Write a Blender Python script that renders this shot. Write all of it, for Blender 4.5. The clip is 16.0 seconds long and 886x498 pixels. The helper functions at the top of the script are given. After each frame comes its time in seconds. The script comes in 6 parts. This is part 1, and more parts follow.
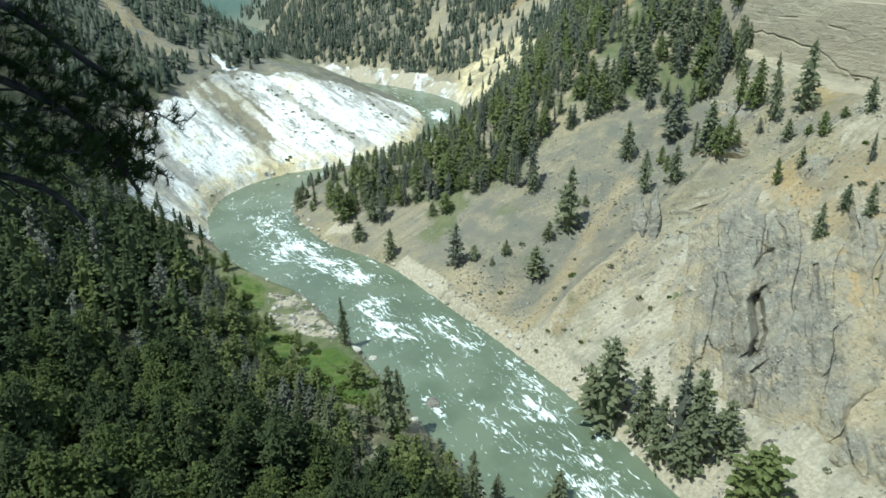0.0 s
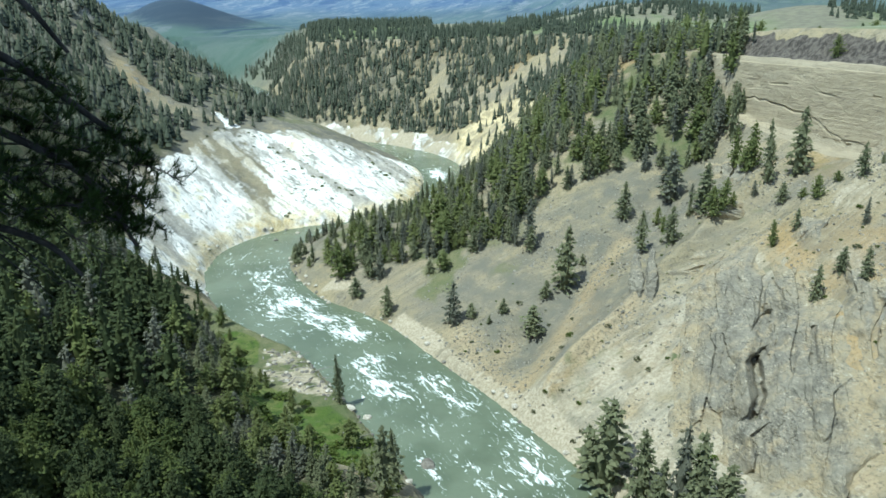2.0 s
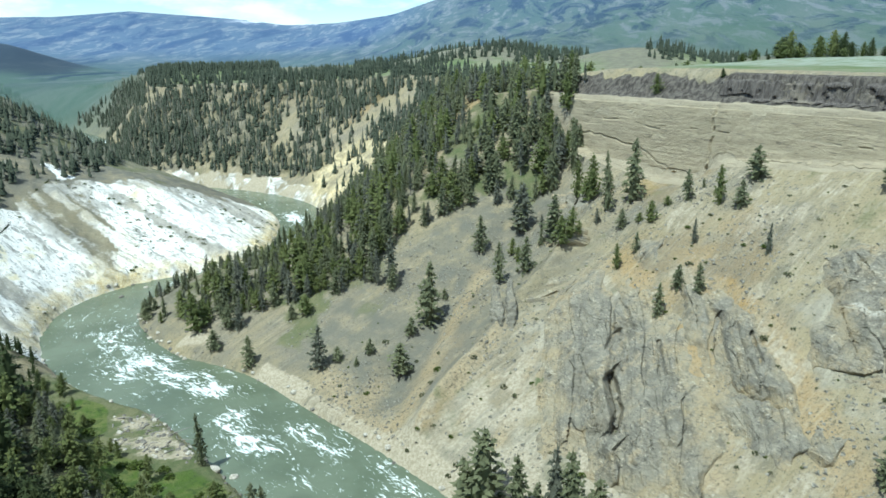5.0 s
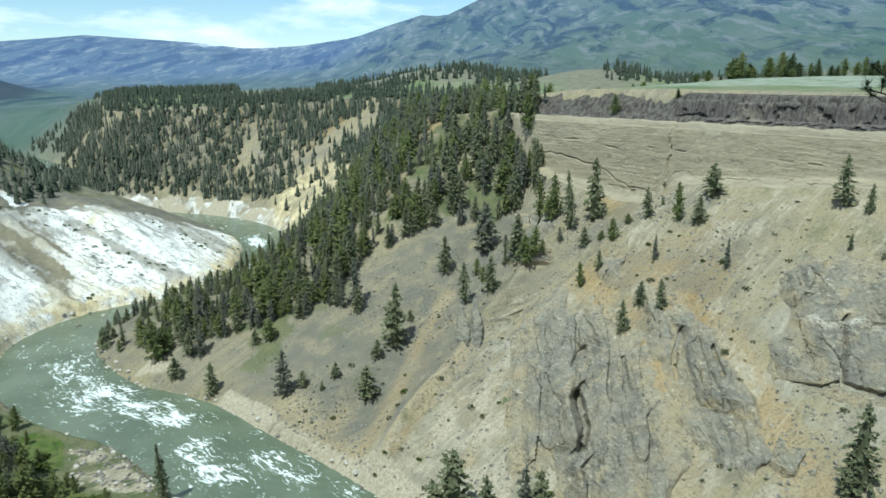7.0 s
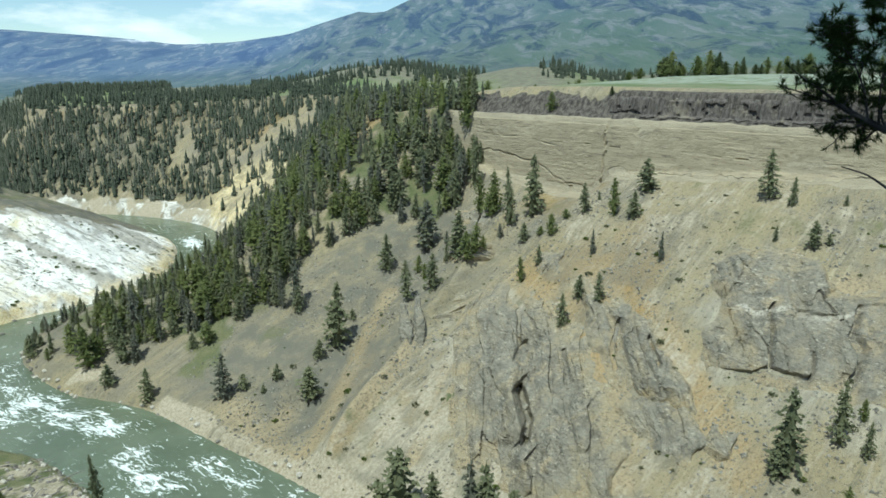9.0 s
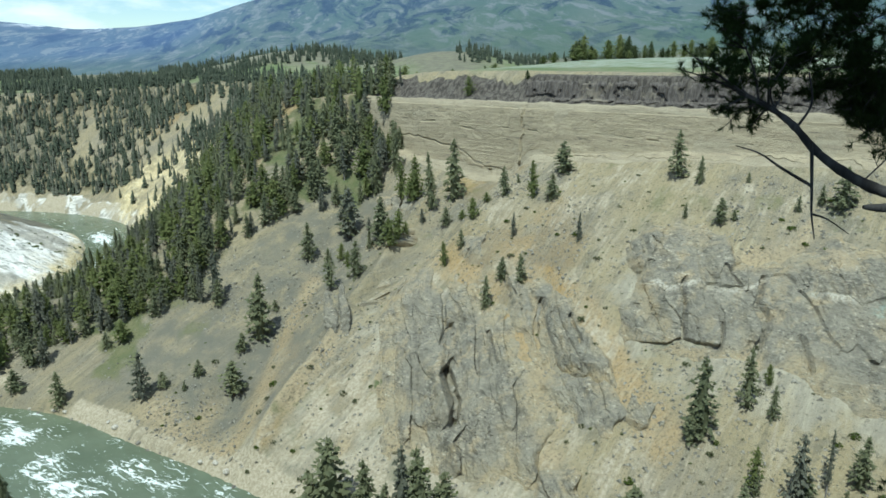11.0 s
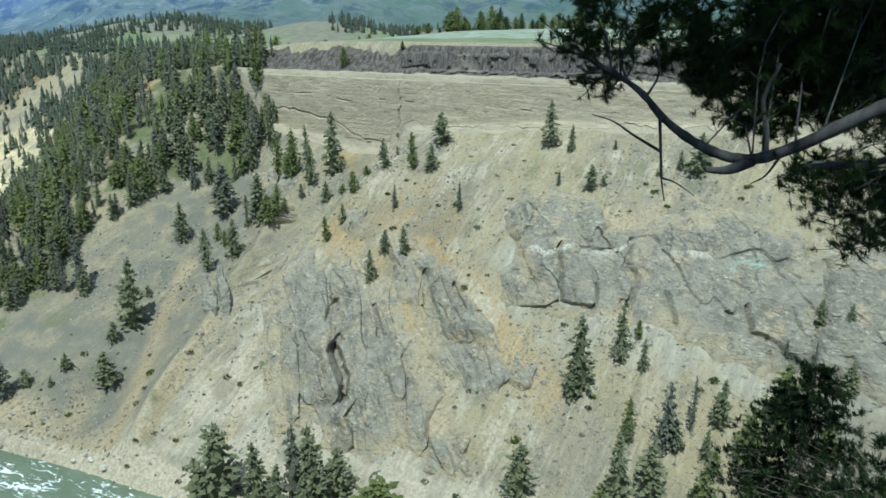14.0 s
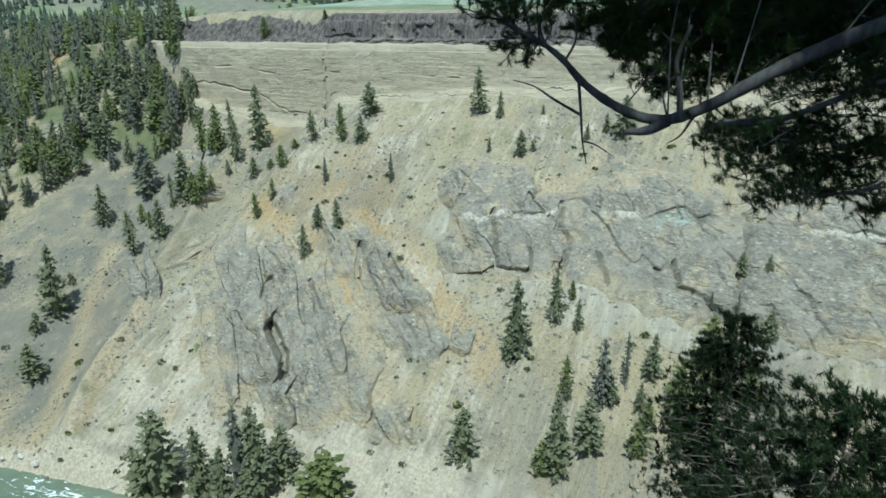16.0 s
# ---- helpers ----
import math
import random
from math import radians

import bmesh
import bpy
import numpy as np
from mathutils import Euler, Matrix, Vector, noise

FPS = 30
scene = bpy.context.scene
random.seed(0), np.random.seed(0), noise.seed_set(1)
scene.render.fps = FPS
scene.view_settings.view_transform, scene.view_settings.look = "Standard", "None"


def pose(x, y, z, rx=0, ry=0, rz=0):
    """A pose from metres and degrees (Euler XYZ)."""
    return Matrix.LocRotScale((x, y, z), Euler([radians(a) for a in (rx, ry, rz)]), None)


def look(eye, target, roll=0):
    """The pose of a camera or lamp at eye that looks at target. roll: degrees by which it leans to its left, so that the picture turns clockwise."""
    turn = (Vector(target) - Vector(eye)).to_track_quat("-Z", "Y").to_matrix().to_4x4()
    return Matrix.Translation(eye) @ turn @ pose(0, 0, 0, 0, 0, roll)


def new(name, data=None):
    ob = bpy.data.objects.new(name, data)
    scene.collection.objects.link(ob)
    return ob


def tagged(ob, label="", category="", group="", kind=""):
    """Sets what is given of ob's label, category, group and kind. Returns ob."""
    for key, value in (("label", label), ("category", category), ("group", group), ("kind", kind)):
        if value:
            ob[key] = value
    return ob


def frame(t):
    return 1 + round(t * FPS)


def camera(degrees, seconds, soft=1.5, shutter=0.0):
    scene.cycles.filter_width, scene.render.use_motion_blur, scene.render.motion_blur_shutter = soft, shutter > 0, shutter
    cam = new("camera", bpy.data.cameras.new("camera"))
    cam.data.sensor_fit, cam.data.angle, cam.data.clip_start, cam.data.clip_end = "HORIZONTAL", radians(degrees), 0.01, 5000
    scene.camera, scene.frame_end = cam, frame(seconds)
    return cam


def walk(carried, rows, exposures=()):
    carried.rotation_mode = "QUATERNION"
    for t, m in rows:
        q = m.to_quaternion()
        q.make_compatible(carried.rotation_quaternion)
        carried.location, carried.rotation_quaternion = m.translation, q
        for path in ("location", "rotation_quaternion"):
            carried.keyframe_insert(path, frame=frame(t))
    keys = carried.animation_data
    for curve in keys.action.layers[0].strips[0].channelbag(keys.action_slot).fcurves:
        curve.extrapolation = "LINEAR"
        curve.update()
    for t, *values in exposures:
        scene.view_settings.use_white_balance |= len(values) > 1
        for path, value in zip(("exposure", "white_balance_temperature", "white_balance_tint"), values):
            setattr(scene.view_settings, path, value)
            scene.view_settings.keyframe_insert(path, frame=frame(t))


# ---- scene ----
# The camera: held at arm's length on the rim, turning slowly from the river to the far wall.
EYE_Z = 150.0
cam = camera(64.444, 16.0, soft=1.6)


def aim(yaw, pitch, roll):
    """A pose on the rim; yaw to the right and pitch upwards, in degrees. The arms carry it a little as the body turns."""
    a, b = radians(yaw), radians(pitch)
    eye = Vector((0.4 * (math.sin(a) - 0.342), 0.4 * (math.cos(a) - 0.940), EYE_Z))
    return look(eye, eye + Vector((math.sin(a) * math.cos(b), math.cos(a) * math.cos(b), math.sin(b))), roll)


PATH = [
    (0.0, aim(0.00, -23.62, -0.33)),
    (0.5, aim(-0.02, -22.48, -0.45)),
    (1.0, aim(0.01, -21.41, -0.03)),
    (1.5, aim(0.00, -19.92, 0.35)),
    (2.0, aim(0.23, -18.92, 0.44)),
    (2.5, aim(1.39, -18.00, 0.34)),
    (3.0, aim(2.78, -17.46, 0.07)),
    (3.5, aim(5.08, -17.32, -0.01)),
    (4.0, aim(7.24, -17.08, -0.04)),
    (4.5, aim(9.75, -16.40, -0.09)),
    (4.7, aim(10.75, -16.06, 0.03)),
    (6.8, aim(14.80, -14.23, -0.07)),
    (7.0, aim(14.96, -13.95, -0.12)),
    (7.5, aim(15.63, -13.46, 0.03)),
    (8.0, aim(16.87, -13.44, 0.06)),
    (8.5, aim(18.40, -13.74, 0.21)),
    (9.0, aim(19.88, -14.16, 0.03)),
    (9.2, aim(20.31, -14.26, -0.00)),
    (11.3, aim(27.48, -15.73, -0.00)),
    (11.5, aim(28.17, -16.11, 0.24)),
    (12.0, aim(29.76, -16.53, 0.15)),
    (12.5, aim(31.87, -16.52, 0.50)),
    (13.0, aim(33.52, -16.61, 0.71)),
    (13.5, aim(35.03, -17.00, 0.53)),
    (14.0, aim(36.27, -17.56, 0.10)),
    (14.5, aim(37.57, -18.14, -0.47)),
    (15.0, aim(38.90, -18.77, -0.70)),
    (15.5, aim(40.57, -19.49, -0.70)),
    (16.0, aim(41.85, -20.04, -0.85)),
]
walk(cam, PATH, [(0.0, 0.17, 5780, -6.5), (3.5, 0.22, 5720, -6.5), (7.0, -0.05, 5820, -6.5), (9.0, -0.14, 6000, -6.5), (12.5, -0.04, 5740, -6.5), (16.0, 0.10, 5450, -6.5)])

# ---- light: a high sun from the left, clear sky with a few clouds ----
SUN_AZ, SUN_EL = -132.0, 61.0   # degrees to the right of the first view, and up
world = bpy.data.worlds.new("sky")
scene.world = world
world.use_nodes = True
wn, wl = world.node_tree.nodes, world.node_tree.links
wn.clear()
sky = wn.new("ShaderNodeTexSky")
sky.sky_type, sky.sun_disc = "NISHITA", False
sky.sun_elevation, sky.sun_rotation = radians(SUN_EL), radians(SUN_AZ)
sky.altitude, sky.air_density, sky.dust_density = 1900, 1.0, 0.6
coord, mapping, cloud, ramp = wn.new("ShaderNodeTexCoord"), wn.new("ShaderNodeMapping"), wn.new("ShaderNodeTexNoise"), wn.new("ShaderNodeValToRGB")
mapping.inputs["Scale"].default_value = (5.0, 5.0, 17.0)
mapping.inputs["Location"].default_value = (0.3, 1.2, 0.1)
cloud.inputs["Scale"].default_value, cloud.inputs["Detail"].default_value, cloud.inputs["Roughness"].default_value = 1.0, 7.0, 0.56
ramp.color_ramp.elements[0].position, ramp.color_ramp.elements[1].position = 0.49, 0.66
over_sky, back_light, out_world = wn.new("ShaderNodeMix"), wn.new("ShaderNodeBackground"), wn.new("ShaderNodeOutputWorld")
over_sky.data_type = "RGBA"
over_sky.inputs["B"].default_value = (9.0, 9.2, 9.6, 1)
back_light.inputs["Strength"].default_value = 0.14
wl.new(coord.outputs["Generated"], mapping.inputs["Vector"])
wl.new(mapping.outputs["Vector"], cloud.inputs["Vector"])
wl.new(cloud.outputs["Fac"], ramp.inputs["Fac"])
wl.new(ramp.outputs["Color"], over_sky.inputs["Factor"])
wl.new(sky.outputs["Color"], over_sky.inputs["A"])
wl.new(over_sky.outputs["Result"], back_light.inputs["Color"])
wl.new(back_light.outputs["Background"], out_world.inputs["Surface"])

sun = new("sun", bpy.data.lights.new("sun", "SUN"))
sun.data.energy, sun.data.angle, sun.data.color = 4.2, radians(0.53), (1.0, 0.965, 0.90)
sa, se = radians(SUN_AZ), radians(SUN_EL)
sun.matrix_world = look((0, 0, 400), Vector((0, 0, 400)) - Vector((math.sin(sa) * math.cos(se), math.cos(sa) * math.cos(se), math.sin(se))))


# ---- materials ----
class Mat:
    """A node material, written out by short calls."""

    def __init__(self, name, rough=0.9):
        self.m = bpy.data.materials.new(name)
        self.m.use_nodes = True
        self.n, self.l = self.m.node_tree.nodes, self.m.node_tree.links
        self.bsdf = self.n["Principled BSDF"]
        self.bsdf.inputs["Roughness"].default_value = rough
        self.bsdf.inputs["Specular IOR Level"].default_value = 0.25
        self.pos = self.n.new("ShaderNodeNewGeometry").outputs["Position"]

    def put(self, sock, v):
        if isinstance(v, bpy.types.NodeSocket):
            self.l.new(v, sock)
        elif isinstance(v, tuple) and len(v) == 3 and sock.type == "RGBA":
            sock.default_value = (*v, 1)
        else:
            sock.default_value = v

    def place(self, scale=(1, 1, 1), turn=0.0, source=None):
        """Places in the world (or a thing's own), turned about the vertical and scaled."""
        a = self.n.new("ShaderNodeMapping")
        a.vector_type = "TEXTURE"
        a.inputs["Rotation"].default_value = (0, 0, radians(turn))
        a.inputs["Scale"].default_value = tuple(1 / s for s in scale)
        self.l.new(source or self.pos, a.inputs["Vector"])
        return a.outputs["Vector"]

    def own(self):
        return self.n.new("ShaderNodeTexCoord").outputs["Object"]

    def noise(self, vec, size=1.0, detail=4.0, rough=0.55, warp=0.0):
        a = self.n.new("ShaderNodeTexNoise")
        self.l.new(vec, a.inputs["Vector"])
        a.inputs["Scale"].default_value, a.inputs["Detail"].default_value = 1 / size, detail
        a.inputs["Roughness"].default_value, a.inputs["Distortion"].default_value = rough, warp
        return a.outputs["Fac"]

    def cells(self, vec, size=1.0, feature="F1", out="Distance"):
        a = self.n.new("ShaderNodeTexVoronoi")
        a.feature = feature
        self.l.new(vec, a.inputs["Vector"])
        a.inputs["Scale"].default_value = 1 / size
        return a.outputs[out]

    def fit(self, v, lo, hi, a=0.0, b=1.0):
        n = self.n.new("ShaderNodeMapRange")
        n.interpolation_type = "SMOOTHSTEP"
        for k, x in zip(("Value", "From Min", "From Max", "To Min", "To Max"), (v, lo, hi, a, b)):
            self.put(n.inputs[k], x)
        return n.outputs["Result"]

    def math(self, op, a, b=0.0):
        n = self.n.new("ShaderNodeMath")
        n.operation = op
        self.put(n.inputs[0], a)
        self.put(n.inputs[1], b)
        return n.outputs[0]

    def mix(self, f, a, b, blend="MIX"):
        n = self.n.new("ShaderNodeMix")
        n.data_type, n.blend_type = "RGBA", blend
        self.put(n.inputs["Factor"], f)
        self.put(n.inputs["A"], a)
        self.put(n.inputs["B"], b)
        return n.outputs["Result"]

    def mask(self, name):
        a = self.n.new("ShaderNodeAttribute")
        a.attribute_name = name
        return a.outputs["Fac"]

    def random(self):
        return self.n.new("ShaderNodeObjectInfo").outputs["Random"]

    def island(self):
        return self.n.new("ShaderNodeNewGeometry").outputs["Random Per Island"]

    def bump(self, h, depth=0.1, strength=1.0, after=None):
        b = self.n.new("ShaderNodeBump")
        b.inputs["Strength"].default_value, b.inputs["Distance"].default_value = strength, depth
        self.l.new(h, b.inputs["Height"])
        if after is not None:
            self.l.new(after, b.inputs["Normal"])
        return b.outputs["Normal"]

    def done(self, colour, rough=None, normal=None):
        self.put(self.bsdf.inputs["Base Color"], colour)
        if rough is not None:
            self.put(self.bsdf.inputs["Roughness"], rough)
        if normal is not None:
            self.l.new(normal, self.bsdf.inputs["Normal"])
        return self.m


WALL_TURN = 21.2   # degrees from east to the far wall's own axes


def ground_material():
    g = Mat("canyon_ground", 0.95)
    fine = g.noise(g.pos, 1.1, 5, 0.65)
    mid = g.noise(g.pos, 9, 5, 0.6)
    wide = g.noise(g.pos, 46, 4, 0.55)
    # scree: sand to grey, in streaks that run down the slope
    streak = g.noise(g.place((0.04, 0.22, 0.06), WALL_TURN), 1.0, 6, 0.66, 0.7)
    scree = g.mix(g.fit(streak, 0.36, 0.64), (0.323, 0.274, 0.178), (0.264, 0.241, 0.183))
    scree = g.mix(g.fit(wide, 0.40, 0.60), scree, (0.356, 0.301, 0.183))
    scree = g.mix(g.fit(g.noise(g.pos, 14, 6, 0.68, 0.4), 0.52, 0.66, 0, 0.75), scree, (0.217, 0.200, 0.150))
    scree = g.mix(g.fit(g.noise(g.pos, 6, 6, 0.7, 0.3), 0.56, 0.68, 0, 0.7), scree, (0.406, 0.364, 0.259))
    scree = g.mix(g.fit(g.noise(g.place((0.035, 0.26, 0.06), WALL_TURN), 1.0, 5, 0.68, 0.9), 0.56, 0.68), scree, (0.420, 0.364, 0.259))
    scree = g.mix(g.fit(g.noise(g.place((0.028, 0.17, 0.05), WALL_TURN), 1.0, 6, 0.66, 0.8), 0.46, 0.34, 0, 0.8), scree, (0.217, 0.196, 0.134))
    scree = g.mix(g.math("MULTIPLY", g.mask("slide"), g.fit(mid, 0.2, 0.55)), scree, g.mix(g.fit(fine, 0.4, 0.65), (0.435, 0.356, 0.223), (0.342, 0.274, 0.175)))
    scree = g.mix(g.math("MULTIPLY", g.mask("ochre"), g.fit(mid, 0.3, 0.65)), scree, (0.406, 0.270, 0.105))
    scree = g.mix(g.fit(fine, 0.52, 0.70, 0, 0.75), scree, (0.152, 0.139, 0.094))
    scree = g.mix(g.fit(g.noise(g.pos, 3.0, 6, 0.75), 0.55, 0.70, 0, 0.6), scree, (0.204, 0.184, 0.122))
    scree = g.mix(g.fit(g.noise(g.pos, 0.8, 3, 0.6), 0.62, 0.70, 0, 0.7), scree, (0.462, 0.422, 0.308))
    line = g.noise(g.place((0.018, 0.42, 0.05), WALL_TURN), 1.0, 6, 0.7, 0.5)
    scree = g.mix(g.fit(line, 0.55, 0.68, 0, 0.28), scree, (0.609, 0.535, 0.369))
    scree = g.mix(g.fit(line, 0.44, 0.34, 0, 0.3), scree, (0.210, 0.187, 0.131))
    scree = g.mix(g.fit(g.noise(g.pos, 1.7, 5, 0.75), 0.585, 0.64, 0, 0.85), scree, (0.131, 0.123, 0.079))
    # crumbled rock round the crags, then grey scree, painted shade and grass over it
    crumb = g.mix(g.fit(g.noise(g.place((0.05, 0.30, 0.08), WALL_TURN), 1.0, 6, 0.68, 0.6), 0.38, 0.62), (0.325, 0.303, 0.238), (0.470, 0.430, 0.330))
    crumb = g.mix(g.fit(g.noise(g.pos, 1.7, 5, 0.75), 0.57, 0.64, 0, 0.7), crumb, (0.165, 0.155, 0.115))
    scree = g.mix(g.fit(g.math("ADD", g.mask("talus"), g.math("MULTIPLY", g.math("SUBTRACT", mid, 0.5), 1.2)), 0.25, 0.75, 0, 0.85), scree, crumb)
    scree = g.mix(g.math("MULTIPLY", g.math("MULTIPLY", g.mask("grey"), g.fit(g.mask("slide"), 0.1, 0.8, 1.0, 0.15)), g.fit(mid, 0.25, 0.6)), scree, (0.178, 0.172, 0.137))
    turf = g.mix(g.fit(mid, 0.35, 0.65), (0.115, 0.140, 0.060), (0.20, 0.195, 0.105))
    turf = g.mix(g.fit(fine, 0.5, 0.8), turf, (0.075, 0.10, 0.04))
    colour = g.mix(g.fit(g.math("ADD", g.mask("grass"), g.math("MULTIPLY", g.math("SUBTRACT", mid, 0.5), 0.9)), 0.35, 0.65), scree, turf)
    meadow = g.mix(g.fit(mid, 0.40, 0.60), (0.088, 0.138, 0.026), (0.150, 0.172, 0.056))
    meadow = g.mix(g.fit(g.noise(g.pos, 2.6, 5, 0.72), 0.50, 0.62, 0, 0.8), meadow, (0.052, 0.085, 0.024))
    colour = g.mix(g.fit(g.math("ADD", g.mask("meadow"), g.math("MULTIPLY", g.math("SUBTRACT", mid, 0.5), 0.7)), 0.4, 0.6), colour, meadow)
    # forest floor
    litter = g.mix(g.fit(mid, 0.35, 0.65), (0.045, 0.055, 0.025), (0.10, 0.095, 0.055))
    colour = g.mix(g.fit(g.math("ADD", g.mask("forest"), g.math("MULTIPLY", g.math("SUBTRACT", mid, 0.5), 0.8)), 0.35, 0.7), colour, litter)
    # pale spring deposits
    down = g.place((0.05, 0.34, 0.2), -28)
    chalk = g.mix(g.fit(g.noise(down, 2.2, 6, 0.66, 0.5), 0.55, 0.66), (0.95, 0.93, 0.87), (0.55, 0.53, 0.47))
    chalk = g.mix(g.fit(g.noise(g.pos, 34, 5, 0.6, 0.5), 0.55, 0.64, 0, 0.75), chalk, (0.42, 0.40, 0.35))
    chalk = g.mix(g.fit(g.noise(g.pos, 22, 5, 0.6, 0.5), 0.58, 0.70), chalk, (0.80, 0.73, 0.50))
    chalk = g.mix(g.fit(g.noise(down, 0.8, 6, 0.72), 0.575, 0.655), chalk, (0.28, 0.265, 0.22))
    chalk = g.mix(g.fit(g.noise(down, 1.5, 6, 0.72, 0.4), 0.545, 0.60, 0, 0.85), chalk, (0.34, 0.33, 0.29))
    chalk = g.mix(g.fit(g.noise(g.pos, 3.0, 5, 0.7, 0.3), 0.58, 0.63, 0, 0.8), chalk, (0.27, 0.27, 0.23))
    chalk = g.mix(g.math("MULTIPLY", g.mask("stain"), g.fit(fine, 0.25, 0.5, 0.35, 0.95)), chalk, g.mix(g.fit(mid, 0.4, 0.6), (0.33, 0.315, 0.27), (0.46, 0.43, 0.36)))
    colour = g.mix(g.fit(g.math("ADD", g.mask("white"), g.math("MULTIPLY", g.math("SUBTRACT", mid, 0.5), 0.8)), 0.4, 0.6), colour, chalk)
    # yellow stain on pale rock
    colour = g.mix(g.math("MULTIPLY", g.mask("yellow"), g.fit(mid, 0.30, 0.6)), colour, g.mix(g.fit(fine, 0.4, 0.6), (0.78, 0.69, 0.45), (0.60, 0.47, 0.24)))
    colour = g.mix(g.fit(g.math("ADD", g.mask("sand"), g.math("MULTIPLY", g.math("SUBTRACT", g.noise(g.place((0.09, 0.4, 0.1), WALL_TURN), 1.0, 5, 0.6, 0.6), 0.5), 0.8)), 0.4, 0.7), colour, g.mix(g.fit(fine, 0.35, 0.65), (0.52, 0.46, 0.345), (0.37, 0.32, 0.225)))
    # grey rock
    crack = g.noise(g.place((0.9, 0.9, 0.45), WALL_TURN), 2.6, 6, 0.62, 0.8)
    stone = g.mix(g.fit(g.noise(g.pos, 3.2, 6, 0.7), 0.35, 0.65), (0.215, 0.205, 0.175), (0.35, 0.33, 0.27))
    stone = g.mix(g.fit(g.noise(g.place((0.10, 0.10, 0.9)), 1.0, 5, 0.65), 0.55, 0.75), stone, (0.42, 0.39, 0.32))
    rock_mask = g.fit(g.math("ADD", g.mask("rock"), g.math("MULTIPLY", g.math("SUBTRACT", mid, 0.5), 0.7)), 0.38, 0.60)
    colour = g.mix(rock_mask, colour, stone)
    # the tan cliff, in thin beds
    beds = g.noise(g.place((0.035, 0.035, 0.6)), 1.0, 7, 0.70, 0.05)
    cliff = g.mix(g.fit(beds, 0.36, 0.64), (0.345, 0.300, 0.212), (0.425, 0.372, 0.265))
    cliff = g.mix(g.fit(g.noise(g.place((0.09, 0.09, 1.0)), 1.0, 5, 0.65, 0.4), 0.57, 0.68, 0, 0.75), cliff, (0.22, 0.19, 0.135))
    cliff = g.mix(g.fit(g.noise(g.pos, 5, 6, 0.7, 0.3), 0.54, 0.68, 0, 0.6), cliff, (0.30, 0.265, 0.195))
    cliff = g.mix(g.fit(g.noise(g.place((0.22, 0.22, 0.03)), 1.0, 5, 0.6), 0.56, 0.72, 0, 0.3), cliff, (0.27, 0.235, 0.17))
    cliff_mask = g.fit(g.math("ADD", g.mask("tan"), g.math("MULTIPLY", g.math("SUBTRACT", mid, 0.5), 0.3)), 0.4, 0.6)
    colour = g.mix(cliff_mask, colour, cliff)
    # the dark columns on top
    column = g.noise(g.place((0.5, 0.5, 0.05)), 1.0, 4, 0.7)
    dark = g.mix(g.fit(column, 0.38, 0.62), (0.064, 0.056, 0.049), (0.165, 0.146, 0.122))
    colour = g.mix(g.fit(g.math("ADD", g.mask("basalt"), g.math("MULTIPLY", g.math("SUBTRACT", mid, 0.5), 0.35)), 0.4, 0.6), colour, dark)
    # the field on the rim, sage and grass
    lawn = g.mix(g.fit(g.noise(g.pos, 30, 5, 0.6), 0.4, 0.6), (0.15, 0.195, 0.085), (0.235, 0.245, 0.145))
    lawn = g.mix(g.math("MULTIPLY", g.mask("sage"), g.fit(mid, 0.3, 0.6)), lawn, (0.36, 0.40, 0.33))
    lawn = g.mix(g.math("MULTIPLY", g.mask("heath"), g.fit(g.noise(g.pos, 40, 6, 0.7), 0.24, 0.46)), lawn, g.mix(g.fit(mid, 0.4, 0.6), (0.175, 0.165, 0.125), (0.225, 0.215, 0.150)))
    colour = g.mix(g.mask("field"), colour, lawn)
    # far slopes: pasture, sage and dark woods, bluish tones standing in for haze
    broad = g.noise(g.place((1, 0.25, 1), -24), 260, 8, 0.66, 0.6)
    woods = g.noise(g.place((1, 0.22, 1.5), -24), 130, 10, 0.72, 0.8)
    bare = g.noise(g.place((1, 0.22, 1.5), -24), 60, 9, 0.74, 0.6)
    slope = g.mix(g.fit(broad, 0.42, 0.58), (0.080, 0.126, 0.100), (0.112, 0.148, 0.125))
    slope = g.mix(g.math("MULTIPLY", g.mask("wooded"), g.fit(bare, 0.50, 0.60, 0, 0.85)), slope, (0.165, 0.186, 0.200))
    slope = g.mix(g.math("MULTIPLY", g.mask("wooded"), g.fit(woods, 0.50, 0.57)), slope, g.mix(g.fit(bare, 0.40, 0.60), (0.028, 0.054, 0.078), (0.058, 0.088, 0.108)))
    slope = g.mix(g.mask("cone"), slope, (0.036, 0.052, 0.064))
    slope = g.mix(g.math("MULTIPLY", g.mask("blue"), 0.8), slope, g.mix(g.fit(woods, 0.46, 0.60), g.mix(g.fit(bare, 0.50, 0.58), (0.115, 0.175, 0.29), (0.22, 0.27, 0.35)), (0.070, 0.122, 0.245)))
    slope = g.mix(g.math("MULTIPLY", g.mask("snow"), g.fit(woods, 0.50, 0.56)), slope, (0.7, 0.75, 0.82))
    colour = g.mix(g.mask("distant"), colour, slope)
    # relief
    relief = g.math("ADD", g.math("MULTIPLY", g.noise(g.pos, 2.4, 8, 0.72), 1.0), g.math("MULTIPLY", g.math("MULTIPLY", beds, cliff_mask), 0.35))
    normal = g.bump(relief, 1.2, 0.9)
    split = g.math("MULTIPLY", g.fit(g.math("ABSOLUTE", g.math("SUBTRACT", crack, 0.5)), 0.0, 0.05), rock_mask)
    normal = g.bump(split, 0.8, 0.5, normal)
    return g.done(colour, 0.95, normal)


